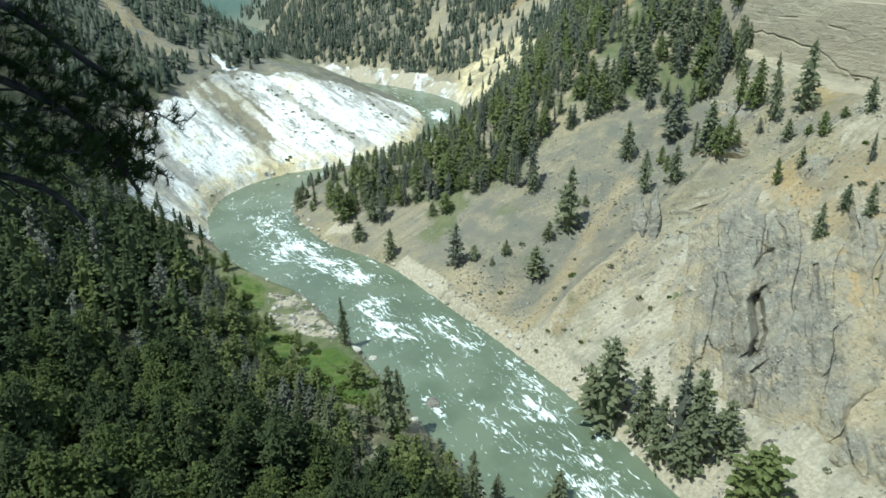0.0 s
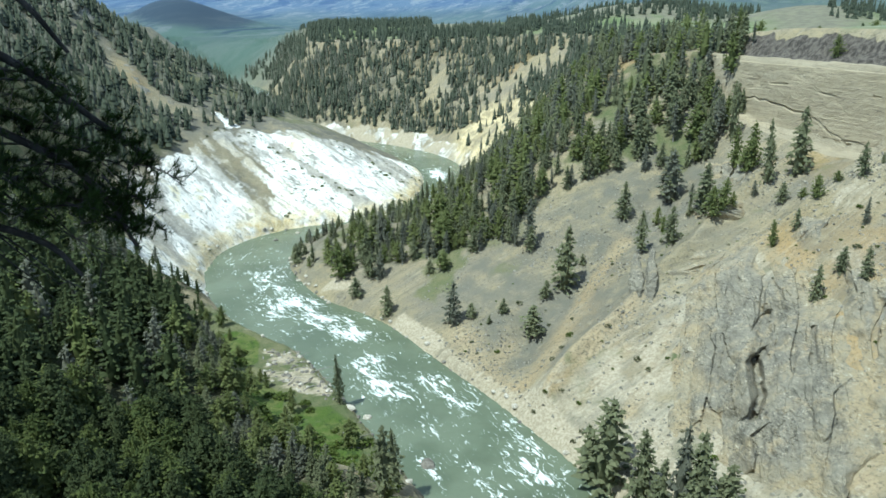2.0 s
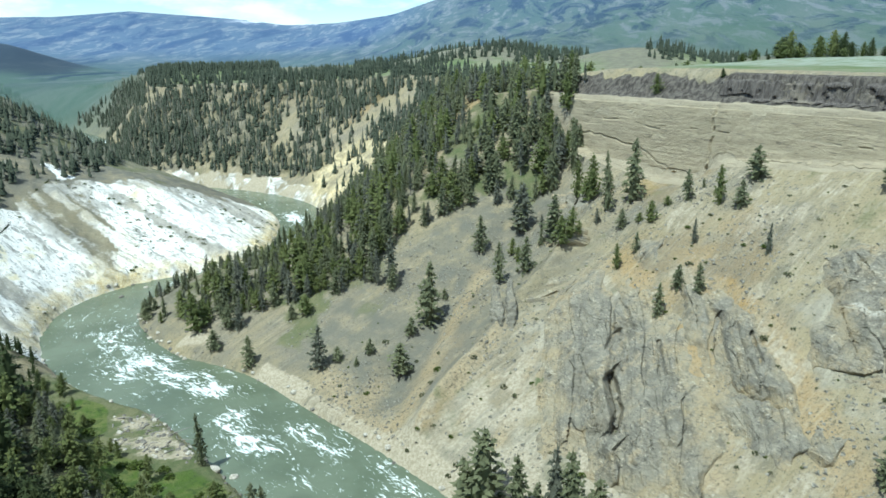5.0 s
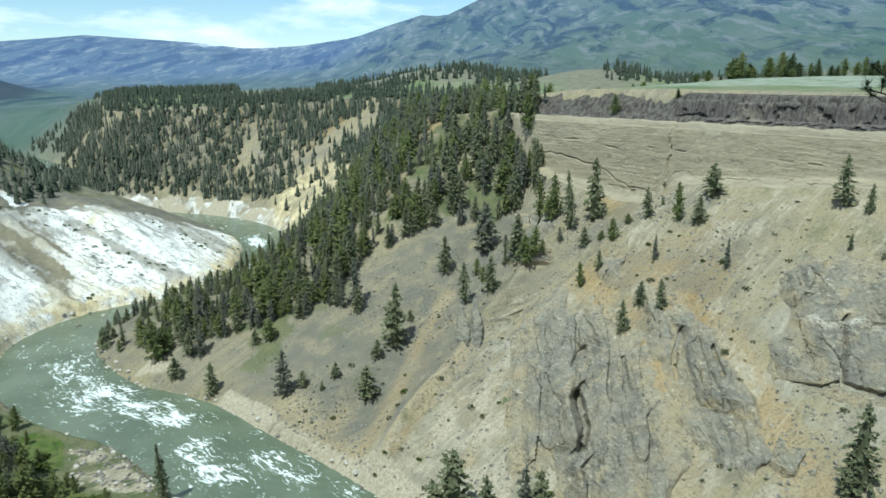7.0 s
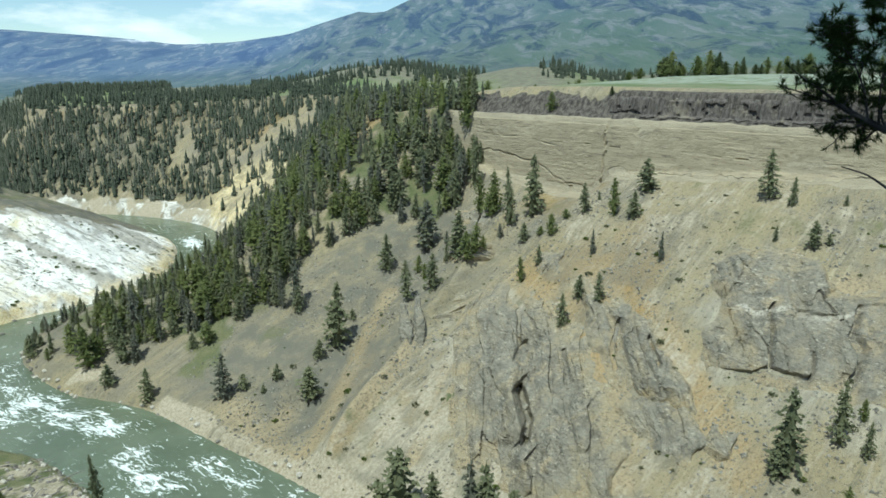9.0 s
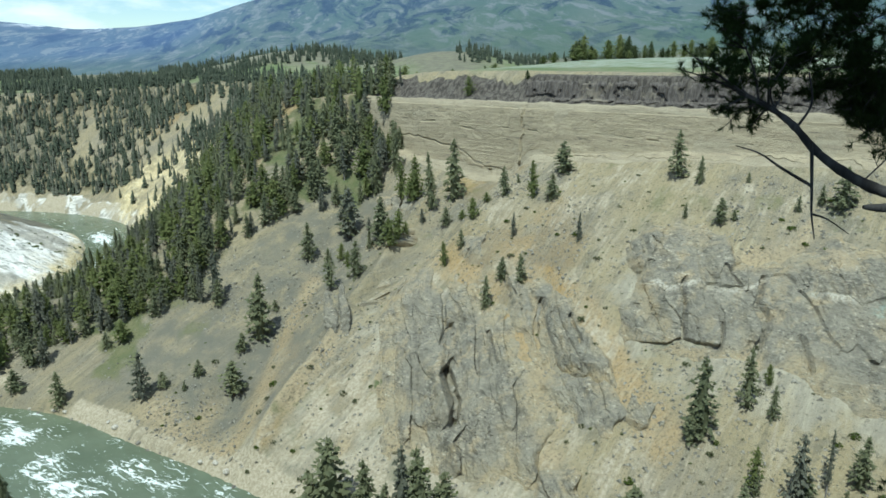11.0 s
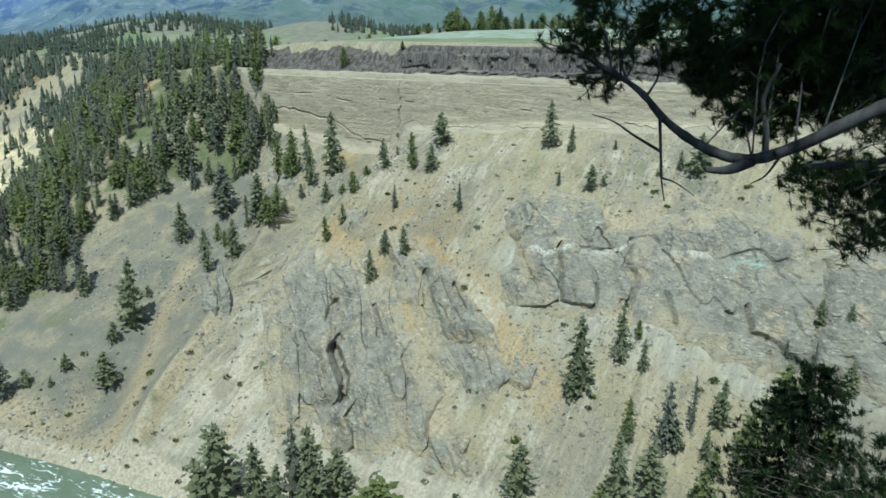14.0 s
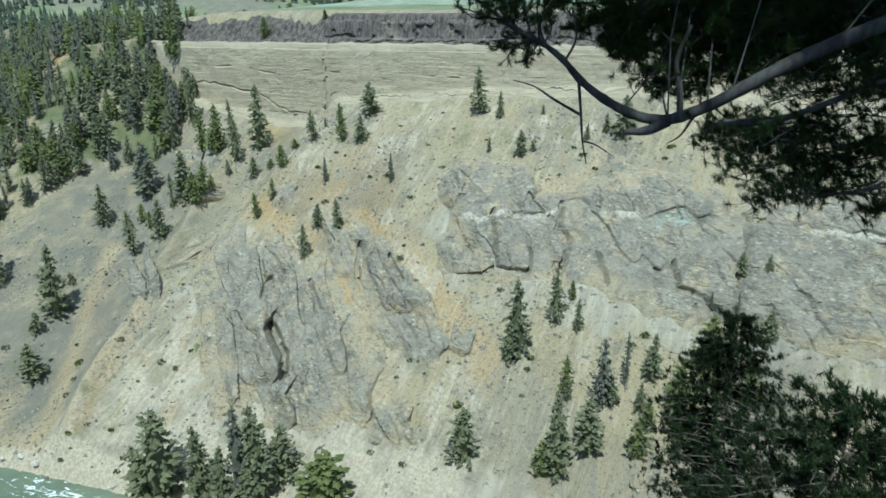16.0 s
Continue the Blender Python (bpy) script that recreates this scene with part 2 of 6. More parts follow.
def water_material():
    w = Mat("river_water", 0.22)
    w.bsdf.inputs["Specular IOR Level"].default_value = 0.4
    a = w.noise(w.pos, 2.4, 5, 0.6, 0.4)
    deep = w.mix(w.fit(w.noise(w.pos, 24, 3, 0.5), 0.35, 0.65), (0.118, 0.146, 0.092), (0.160, 0.190, 0.126))
    run = w.n.new("ShaderNodeAttribute")
    run.attribute_name = "flow"
    flow = run.outputs["Vector"]
    curl = w.noise(w.place((0.30, 0.75, 1), 0, flow), 1.9, 7, 0.70, 1.5)
    broad = w.noise(w.place((0.5, 0.8, 1), 0, flow), 7.0, 3, 0.5, 0.6)
    f = w.math("ADD", w.mask("foam"), w.math("MULTIPLY", w.math("SUBTRACT", curl, 0.5), 2.5))
    f = w.math("ADD", f, w.math("MULTIPLY", w.math("SUBTRACT", broad, 0.5), 0.9))
    white = w.fit(f, 0.42, 0.64)
    colour = w.mix(w.fit(f, 0.30, 0.6, 0, 0.5), deep, (0.20, 0.27, 0.20))
    colour = w.mix(white, colour, (0.82, 0.86, 0.84))
    h = w.math("ADD", w.math("MULTIPLY", a, 0.6), w.math("MULTIPLY", w.noise(w.pos, 0.7, 4, 0.6), 0.3))
    return w.done(colour, w.fit(white, 0, 1, 0.22, 0.8), w.bump(h, 0.55, 0.6))


def foliage_material(name, dark, light, dry):
    f = Mat(name, 0.75)
    tone = f.mix(f.random(), dark, light)
    tone = f.mix(f.fit(f.noise(f.pos, 1.3, 4, 0.7), 0.35, 0.7), tone, dry)
    tone = f.mix(f.fit(f.island(), 0.35, 1.0, 0, 0.75), tone, light)
    tone = f.mix(f.fit(f.island(), 0.30, 0.0, 0, 0.6), tone, dark)
    f.bsdf.inputs["Specular IOR Level"].default_value = 0.15
    thin, both = f.n.new("ShaderNodeBsdfTranslucent"), f.n.new("ShaderNodeMixShader")
    f.l.new(tone, thin.inputs["Color"])
    both.inputs["Fac"].default_value = 0.32
    f.l.new(f.bsdf.outputs["BSDF"], both.inputs[1])
    f.l.new(thin.outputs["BSDF"], both.inputs[2])
    f.l.new(both.outputs["Shader"], f.n["Material Output"].inputs["Surface"])
    return f.done(tone)


def bark_material(name, a, b):
    k = Mat(name, 0.9)
    own = k.own()
    grain = k.noise(k.place((9, 9, 1.2), 0, own), 1.0, 5, 0.65)
    return k.done(k.mix(k.fit(grain, 0.35, 0.65), a, b), 0.9, k.bump(grain, 0.02, 0.8))


def stone_material(name, a, b):
    k = Mat(name, 0.92)
    n = k.noise(k.pos, 1.2, 6, 0.7)
    return k.done(k.mix(k.fit(n, 0.35, 0.65), a, b), 0.92, k.bump(n, 0.25, 0.8))


GROUND, WATER = ground_material(), water_material()
FIR = foliage_material("fir_needles", (0.122, 0.140, 0.080), (0.236, 0.250, 0.140), (0.160, 0.175, 0.100))
PINE = foliage_material("pine_needles", (0.105, 0.138, 0.048), (0.205, 0.228, 0.085), (0.150, 0.172, 0.065))
GREY_TWIGS = foliage_material("dead_twigs", (0.135, 0.145, 0.108), (0.215, 0.220, 0.172), (0.122, 0.132, 0.092))
WOOD = foliage_material("wood_needles", (0.042, 0.061, 0.028), (0.092, 0.113, 0.048), (0.058, 0.079, 0.036))
LEAFY = foliage_material("light_needles", (0.060, 0.086, 0.030), (0.150, 0.176, 0.058), (0.090, 0.118, 0.040))
SHRUB = foliage_material("shrub_leaves", (0.060, 0.095, 0.020), (0.125, 0.165, 0.035), (0.10, 0.12, 0.04))
SAGE = foliage_material("sage_leaves", (0.10, 0.115, 0.058), (0.165, 0.172, 0.095), (0.085, 0.098, 0.048))
BARK = bark_material("bark", (0.075, 0.060, 0.048), (0.16, 0.135, 0.11))
GREY_WOOD = bark_material("weathered_wood", (0.20, 0.185, 0.165), (0.34, 0.32, 0.29))
DARK_ROCK = stone_material("river_rock", (0.12, 0.11, 0.095), (0.27, 0.25, 0.21))
SCREE_ROCK = stone_material("scree_rock", (0.11, 0.104, 0.086), (0.38, 0.355, 0.29))
PALE_ROCK = stone_material("pale_rock", (0.34, 0.31, 0.25), (0.62, 0.58, 0.50))

# ---- the lie of the land: heights in metres over the river ----
def hash01(i, j, k, seed):
    h = (i.astype(np.int64) * 374761393 + j.astype(np.int64) * 668265263 + k.astype(np.int64) * 2147483647 + seed * 974711) & 0xFFFFFFFF
    h = ((h ^ (h >> 13)) * 1274126177) & 0xFFFFFFFF
    return ((h ^ (h >> 16)) & 0xFFFF) / 65535.0


def vnoise(x, y, z=None, seed=0):
    """Smooth noise, -1 to 1."""
    z = np.zeros_like(x) if z is None else z
    i, j, k = np.floor(x), np.floor(y), np.floor(z)
    u, v, w = x - i, y - j, z - k
    u, v, w = u * u * (3 - 2 * u), v * v * (3 - 2 * v), w * w * (3 - 2 * w)
    out = 0
    for di in (0, 1):
        for dj in (0, 1):
            for dk in (0, 1):
                f = (u if di else 1 - u) * (v if dj else 1 - v) * (w if dk else 1 - w)
                out = out + f * hash01(i + di, j + dj, k + dk, seed)
    return out * 2 - 1


def fbm(x, y, z=None, size=10.0, octaves=4, seed=0, ridged=False):
    out, amp, total = 0, 1.0, 0
    for o in range(octaves):
        s = 2.03 ** o / size
        n = vnoise(x * s, y * s, None if z is None else z * s, seed + o * 17)
        out = out + amp * (1 - 2 * np.abs(n) if ridged else n)
        total += amp
        amp *= 0.52
    return out / total


def step(lo, hi, v):
    t = np.clip((v - lo) / (hi - lo), 0, 1)
    return t * t * (3 - 2 * t)


def spline(points, per=9):
    """A Catmull-Rom line through rows of numbers."""
    p = np.array(points, float)
    p = np.vstack([2 * p[0] - p[1], p, 2 * p[-1] - p[-2]])
    t = np.linspace(0, 1, per, endpoint=False)[:, None]
    rows = []
    for a, b, c, d in zip(p, p[1:], p[2:], p[3:]):
        rows.append(0.5 * (2 * b + (c - a) * t + (2 * a - 5 * b + 4 * c - d) * t ** 2 + (3 * b - a - 3 * c + d) * t ** 3))
    return np.vstack(rows + [p[-2:-1]])


def nearest(line, x, y):
    """Distance to a line, the values of its nearest point, and the side (plus: to the right of its run)."""
    dist, idx = np.full(x.shape, 1e9), np.zeros(x.shape, int)
    for n in range(len(line)):
        d = (x - line[n, 0]) ** 2 + (y - line[n, 1]) ** 2
        near = d < dist
        dist[near], idx[near] = d[near], n
    run = np.gradient(line[:, :2], axis=0)
    run /= np.linalg.norm(run, axis=1)[:, None] + 1e-9
    px, py = x - line[idx, 0], y - line[idx, 1]
    side = run[idx, 1] * px - run[idx, 0] * py
    # the last bit between samples: distance across the run where that is the smaller error
    along = np.clip(run[idx, 0] * px + run[idx, 1] * py, -9, 9)
    d = np.sqrt(np.maximum(px * px + py * py - along * along, 0))
    # a running place on the line between its samples
    gap = np.maximum(np.hypot(*np.gradient(line[:, :2], axis=0).T), 1e-6)
    place = idx + np.clip((run[idx, 0] * px + run[idx, 1] * py) / gap[idx], -0.5, 0.5)
    return d, place, np.sign(side)


def along_line(line, place, column):
    return np.interp(place, np.arange(len(line)), line[:, column])


# the river, upstream: x, y, half its width
RIVER = spline([(230, -330, 26), (165, -170, 26), (100, 0, 26), (66, 95, 26), (37, 168, 26), (8, 220, 27), (-23, 271, 25), (-48, 307, 25),
                (-83, 337, 25), (-106, 371, 26), (-117, 401, 25), (-116, 434, 23), (-98, 465, 18), (-68, 485, 13), (-38, 502, 14),
                (-14, 535, 17), (0, 590, 19), (2, 650, 20), (-10, 705, 26), (-38, 757, 23), (-105, 812, 22), (-195, 850, 20),
                (-270, 960, 18), (-300, 1120, 17), (-310, 1260, 16), (-420, 1480, 16), (-700, 1900, 16)])
# the rims: x, y, height, how much of a cliff stands under it
RIM_FAR = spline([(480, -380, 126, 1), (345, -70, 126, 1), (279, 108, 126, 1), (224, 250, 125, 1), (172, 388, 124, 1), (150, 440, 124, 0.3),
                  (138, 490, 120, 0), (128, 560, 118, 0), (140, 640, 116, 0.2), (150, 730, 118, 0.2), (110, 830, 118, 0.1), (20, 910, 110, 0.1),
                  (-90, 945, 106, 0.1), (-170, 990, 104, 0.15), (-205, 1120, 112, 0.3), (-215, 1270, 112, 0.3), (-300, 1500, 110, 0.4), (-560, 1980, 100, 0.2)])
RIM_NEAR = spline([(130, -420, 150, 0), (60, -160, 150, 0), (22, -40, 149, 0), (4, 1.2, 148.4, 0), (-14, 3, 148.6, 0), (-60, 18, 150, 0), (-150, 90, 152, 0),
                   (-245, 215, 154, 0), (-310, 390, 160, 0), (-318, 540, 158, 0), (-300, 625, 148, 0), (-330, 700, 130, 0),
                   (-420, 800, 122, 0), (-470, 1000, 118, 0), (-500, 1260, 116, 0), (-640, 1560, 110, 0), (-900, 2000, 100, 0)])
ALONG = np.array((-0.3616, 0.9323))   # along the far wall, upstream
INTO = np.array((0.9323, 0.3616))     # into the far wall


def polar(x, y):
    return np.hypot(x, y), np.degrees(np.arctan2(x, y))


# folds of the far wall on the plan: a sharp rib that comes down from the cliff's end, the chute beside it, an ochre gully
RIB = [(150, 326), (124, 309), (100, 287), (80, 270), (58, 254), (38, 236)]
CHUTE = [(124, 363), (100, 337), (80, 322), (59, 303), (46, 288), (34, 274)]
GULLY = [(163, 238), (150, 214), (136, 190), (126, 168)]


def beside(x, y, points, width):
    """1 on a line of the plan, fading to the sides."""
    d = np.full(np.shape(x), 1e9)
    for (x0, y0), (x1, y1) in zip(points, points[1:]):
        t = np.clip(((x - x0) * (x1 - x0) + (y - y0) * (y1 - y0)) / ((x1 - x0) ** 2 + (y1 - y0) ** 2), 0, 1)
        d = np.minimum(d, np.hypot(x - x0 - t * (x1 - x0), y - y0 - t * (y1 - y0)))
    return np.exp(-(d / width) ** 2)


def land(x, y):
    """Height and what lies there, for arrays of places. No small relief."""
    d, i, side = nearest(RIVER, x, y)
    bank = d - along_line(RIVER, i, 2)
    far = side > 0
    df, jf, sf = nearest(RIM_FAR, x, y)
    dn, jn, sn = nearest(RIM_NEAR, x, y)
    wob = fbm(x, y, size=60, octaves=4, seed=3)
    b = np.maximum(bank, 0)
    # the far side
    rim, cliff = along_line(RIM_FAR, jf, 2), along_line(RIM_FAR, jf, 3)
    u = b / (b + df + 1e-6)
    run = x * ALONG[0] + y * ALONG[1]
    low = np.interp(run, [-200, -60, 3, 44, 125, 184, 212, 222, 243, 313, 400], [0.84, 0.86, 0.87, 0.89, 0.86, 0.83, 0.81, 0.72, 0.70, 0.76, 0.76]) + 0.03 * fbm(x, y, size=28, octaves=3, seed=9)
    talus = low * (0.93 * u + 0.07 * u ** 2) / 0.985
    talus_top = np.where(u < 0.985, talus, low + (1 - low) * step(0.985, 1.0, u))
    plain = u ** 0.94
    over = (sf > 0)
    zf = rim * (cliff * talus_top + (1 - cliff) * plain)
    # above the tan cliff: a ledge, a dark band of columns, then the field
    m = np.where(over, df, 0)
    jag = 1.6 * fbm(x, y, size=7, octaves=2, seed=21)
    band = 2.5 * step(0.5, 5, m + jag) + 10.5 * step(6, 9.5, m + jag) + 2.0 * step(9, 16, m)
    rubble = 15.0 * step(0.5, 21, m + 1.0 * jag) + 1.2 * fbm(x, y, size=4, octaves=3, seed=22) * step(1, 4, m) * step(24, 16, m)
    broken = step(216, 232, run)
    band = band * (1 - broken) + rubble * broken
    field = 5.5 * step(14, 240, m)
    back = rim + cliff * (band + field) + (1 - cliff) * (4 * step(0, 60, m) + 3 * step(60, 300, m))
    zf = np.where(over, back, zf)
    fold = 6.0 * beside(x, y, RIB, 9.0) + 3.0 * beside(x, y, RIB, 3.0) - 8.0 * beside(x, y, CHUTE, 13.0) - 2.5 * beside(x, y, GULLY, 7.0)
    zf = zf + fold * step(2, 14, b) * step(0.95, 0.80, u)
    # the near side
    r0 = np.hypot(x, y)
    v = b / (b + dn + 1e-6)
    beyond = sn < 0
    rimn = along_line(RIM_NEAR, jn, 2)
    close = 1 - step(150, 330, np.hypot(x, y - 40))
    concave = 0.10 * step(0, 0.16, v) + 0.34 * v ** 2.0 + 0.56 * v ** 7
    straight = 0.96 * v ** 1.04 + 0.04 * v ** 3
    zn = rimn * (close * concave + (1 - close) * straight)
    zn = np.where(beyond, rimn + 0.02 * np.minimum(dn, 300) - 0.05 * np.clip(dn - 220, 0, 600), zn)
    # a flat bench by the water below the woods
    shelf = step(46, 30, b) * step(178, 206, y) * step(338, 312, y)
    zn = zn + (0.6 + 0.05 * b - zn) * shelf * (r0 < 400)
    z = np.where(far, zf, zn)
    # banks and the river bed
    r, az = polar(x, y)
    z = z + (wob * 5.0 * step(15, 90, b) * (1 - 0.85 * shelf * ~far) * (1 - step(0.80, 0.95, u) * far * cliff)) * (1 - (over & far) * 0.75)
    z = z + 2.2 * step(0.0, 3.0, bank)
    z = np.where(bank < 0, -3.0 * step(0, 6, -bank), z)
    # the rim falls away steeply under the lookout
    ahead = np.maximum(x * 0.342 + y * 0.940 - 0.9, 0)
    cap = np.maximum(148.4 - 2.0 * ahead, 46.0)
    z = np.where(~far & (r < 140), np.minimum(z, cap), z)
    # the country behind: a broad valley, hills and mountains
    away = step(700, 1700, r)
    valley = 26 * step(1300, 2600, r) * step(-4, -24, az) + 22 * step(1100, 2000, r)
    z = z - away * valley * (bank > 0)
    z = np.maximum(z, np.where(r > 1000, np.minimum(z, 0) + 0, -50))
    # the spur's low nose, a dip in the ridge behind the pale slope, a low bank beyond
    z = z - (bank > 0) * np.minimum(0.6 * z, 15 * np.exp(-((x + 14) / 40) ** 2 - ((y - 418) / 32) ** 2) + 11 * np.exp(-((x + 152) / 34) ** 2 - ((y - 632) / 45) ** 2)
                                    + 26 * np.exp(-((x + 232) / 34) ** 2 - ((y - 1000) / 80) ** 2))
    z = z + 15 * np.exp(-((x + 288) / 20) ** 2 - ((y - 588) / 24) ** 2) * ~far
    # one wide plain beyond the canyon
    plain = step(1450, 2050, r) * step(5, -4, az)
    z = z + (70 + 2 * wob - z) * plain
    ridge = 150 + r * np.tan(np.radians(np.interp(az, [-60, -30, -22, -16, -11, -4, 0, 4, 8, 11, 13.4, 15, 18, 24, 32, 40, 50, 70, 100],
                                                   [2.6, 2.3, 2.0, 2.2, 2.7, 2.3, 1.9, 2.1, 2.7, 3.7, 4.4, 4.2, 5.6, 7.2, 8.0, 7.5, 6.8, 6.0, 5.0])))
    start = np.interp(az, [-40, -5, 6, 14, 30, 60], [2900, 2900, 2500, 1500, 1150, 1000])
    top = np.interp(az, [-40, 4, 14, 30, 60], [4400, 4400, 4000, 3600, 3400])
    mt = np.clip((r - start) / (top - start), 0, 1)
    rough = fbm(x, y, size=900, octaves=6, seed=40, ridged=True)
    rise = mt ** np.interp(az, [-40, 6, 14, 60], [1.9, 1.7, 1.35, 1.25])
    z = z + (ridge - z) * rise * (1 + 0.20 * rough * (1 - mt) * step(0, 0.2, mt)) * (r > start)
    z = z + rough * (26 + 30 * step(4, 14, az)) * step(0.02, 0.4, mt) * (1 - 0.8 * mt)
    # a dark cone and low hills in the valley
    z = z + 88 * np.exp(-((az + 20.2) / 3.6) ** 2 - ((r - 2600) / 330) ** 2) + 34 * np.exp(-((az + 16) / 4.5) ** 2 - ((r - 2600) / 300) ** 2)
    z = z + 34 * np.exp(-((az - 15) / 7) ** 2 - ((r - 1150) / 200) ** 2) + 26 * np.exp(-((az - 27) / 6) ** 2 - ((r - 900) / 140) ** 2)
    return dict(z=z, bank=bank, far=far, u=u, v=v, over=over & far, beyond=beyond & ~far, cliff=cliff, df=df, dn=dn, i=i, r=r, az=az, mt=mt * (r > start))


# ---- the ground: one sheet from the canyon to the mountains ----
def ramp_steps(stops):
    """Coordinates whose spacing glides between stops of (place, spacing)."""
    out = [stops[0][0]]
    while out[-1] < stops[-1][0]:
        out.append(out[-1] + np.interp(out[-1], [s[0] for s in stops], [s[1] for s in stops]))
    return np.array(out)


def mesh_grid(name, xs, ys, zs, material, keep=None):
    rows, cols = xs.shape
    me = bpy.data.meshes.new(name)
    idx = np.arange(rows * cols).reshape(rows, cols)
    quads = np.stack([idx[:-1, :-1], idx[:-1, 1:], idx[1:, 1:], idx[1:, :-1]], -1).reshape(-1, 4)
    if keep is not None:
        quads = quads[keep.ravel()[quads].any(axis=1)]
    me.vertices.add(rows * cols)
    me.vertices.foreach_set("co", np.stack([xs, ys, zs], -1).astype(np.float32).ravel())
    me.loops.add(quads.size)
    me.loops.foreach_set("vertex_index", quads.astype(np.int32).ravel())
    me.polygons.add(len(quads))
    me.polygons.foreach_set("loop_start", np.arange(0, quads.size, 4, dtype=np.int32))
    me.polygons.foreach_set("use_smooth", np.ones(len(quads), bool))
    me.materials.append(material)
    me.update(calc_edges=True)
    return new(name, me)


def add_mask(ob, name, values):
    ob.data.attributes.new(name, "FLOAT", "POINT").data.foreach_set("value", np.clip(values, 0, 1).astype(np.float32).ravel())


def within(x, y, ring, soft=8.0):
    """1 inside a ring of places, fading to 0 over its edge."""
    inside, dist = np.zeros(x.shape, bool), np.full(x.shape, 1e9)
    for (x0, y0), (x1, y1) in zip(ring, ring[1:] + ring[:1]):
        cut = ((y0 > y) != (y1 > y)) & (x < (x1 - x0) * (y - y0) / (y1 - y0 + 1e-9) + x0)
        inside ^= cut
        t = np.clip(((x - x0) * (x1 - x0) + (y - y0) * (y1 - y0)) / ((x1 - x0) ** 2 + (y1 - y0) ** 2), 0, 1)
        dist = np.minimum(dist, np.hypot(x - x0 - t * (x1 - x0), y - y0 - t * (y1 - y0)))
    return step(-soft, soft, np.where(inside, dist, -dist))


# rings on the plan
SPUR_WOOD = [(-95, 405), (-60, 366), (-25, 357), (8, 352), (40, 349), (56, 365), (78, 378), (98, 390), (112, 366), (150, 366), (175, 400),
             (165, 470), (150, 560), (125, 600), (85, 590), (48, 560), (18, 520), (-10, 490), (-50, 470), (-85, 450)]
BARE_SLOPE = [(-262, 573), (-242, 564), (-219, 549), (-197, 550), (-180, 550), (-196, 535), (-222, 524), (-248, 532)]
WHITE_LOBES = [[(-189, 475), (-182, 495), (-168, 498), (-154, 494), (-138, 486), (-128, 478), (-122, 440), (-124, 391), (-125, 350), (-147, 334), (-160, 332), (-181, 391), (-190, 449)],
               [(-147, 565), (-130, 568), (-99, 575), (-68, 623), (-35, 660), (-8, 650), (-8, 570), (-24, 505), (-70, 478), (-103, 470), (-119, 478), (-131, 509), (-140, 535)],
               [(-181, 562), (-176, 570), (-160, 562), (-167, 549)]]
WHITE_SLOPE = [(-142, 345), (-170, 356), (-195, 393), (-200, 440), (-188, 480), (-182, 520), (-172, 545), (-140, 575), (-110, 590), (-52, 662), (-12, 684),
               (-10, 600), (-10, 540), (-30, 500), (-70, 480), (-100, 460), (-120, 430), (-125, 390)]
MEADOWS = [[(-106, 295), (-98, 308), (-85, 300), (-77, 273), (-85, 266)], [(-84, 252), (-77, 260), (-61, 246), (-57, 218), (-69, 214), (-78, 230)], [(-59, 236), (-42, 242), (-29, 226), (-24, 205), (-33, 196), (-48, 209)]]
LOG_BAR = [(-81, 286), (-66, 286), (-54, 270), (-42, 250), (-40, 243), (-55, 247), (-73, 256)]
BENCH = [(-121, 335), (-114, 305), (-98, 280), (-86, 250), (-70, 217), (-56, 200), (-40, 190), (-20, 180), (-8, 195), (-36, 250), (-70, 296), (-104, 328)]
GRASS_SPUR = [(-80, 370), (-30, 335), (0, 318), (40, 322), (60, 345), (45, 375), (0, 352), (-30, 356)]


# the flank beyond the rib: grey scree, darkened further in colour for its shade
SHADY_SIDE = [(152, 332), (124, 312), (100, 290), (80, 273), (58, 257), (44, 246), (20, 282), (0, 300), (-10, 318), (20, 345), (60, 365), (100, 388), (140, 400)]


# the far wall's rocks: rings of (metres along the wall, height)
MASSIF = [(226, 51), (214, 56), (205.7, 56.7), (187.7, 53.9), (178.5, 55.1), (171.2, 48.9), (156.5, 49.8), (143, 41.7), (130.9, 39.2), (119.4, 33.5), (108.4, 23.9), (121.5, 23.6), (130.7, 19.6), (149.3, 20.9), (162.2, 19.9), (172.3, 24.3), (184.8, 27.5), (200, 38.1), (214, 45)]
SHOULDER = [(169, 61.7), (151.2, 61.5), (131.3, 58.8), (115, 51.1), (102.1, 44.2), (113.1, 43.7), (129.1, 43.1), (143.7, 48.7), (158, 54.2)]
LUMPS = [[(125.6, 39.4), (112.1, 45.3), (94.4, 42.7), (94.4, 37.8), (112, 34.5), (120.7, 36.4)], [(108, 26), (98, 28), (92, 22), (102, 20)], [(205, 70), (190, 72), (186, 66), (200, 65)],
         [(268, 62), (244, 66), (238, 60), (258, 56)], [(290, 74), (262, 80), (254, 72), (280, 68)], [(96, 44), (86, 46), (84, 41), (93, 40)]]
BAND = [(106.9, 53.8), (114.4, 67.8), (122.4, 74.7), (124.1, 80.9), (120.6, 86.1), (105.6, 85.3), (91.1, 83), (83.3, 77.5), (72.1, 77.9), (68.1, 82.5), (56.7, 88.6), (36.1, 86.6), (24.3, 83.9), (19.8, 77.1), (13.1, 79.3), (-3.9, 84.9), (-60, 84), (-120, 80), (-120, 52), (-10.2, 54.1), (10.7, 54.5), (29.7, 56.5), (46.4, 58.5), (66.8, 60.5), (74.9, 58.2), (89.4, 56.9)]
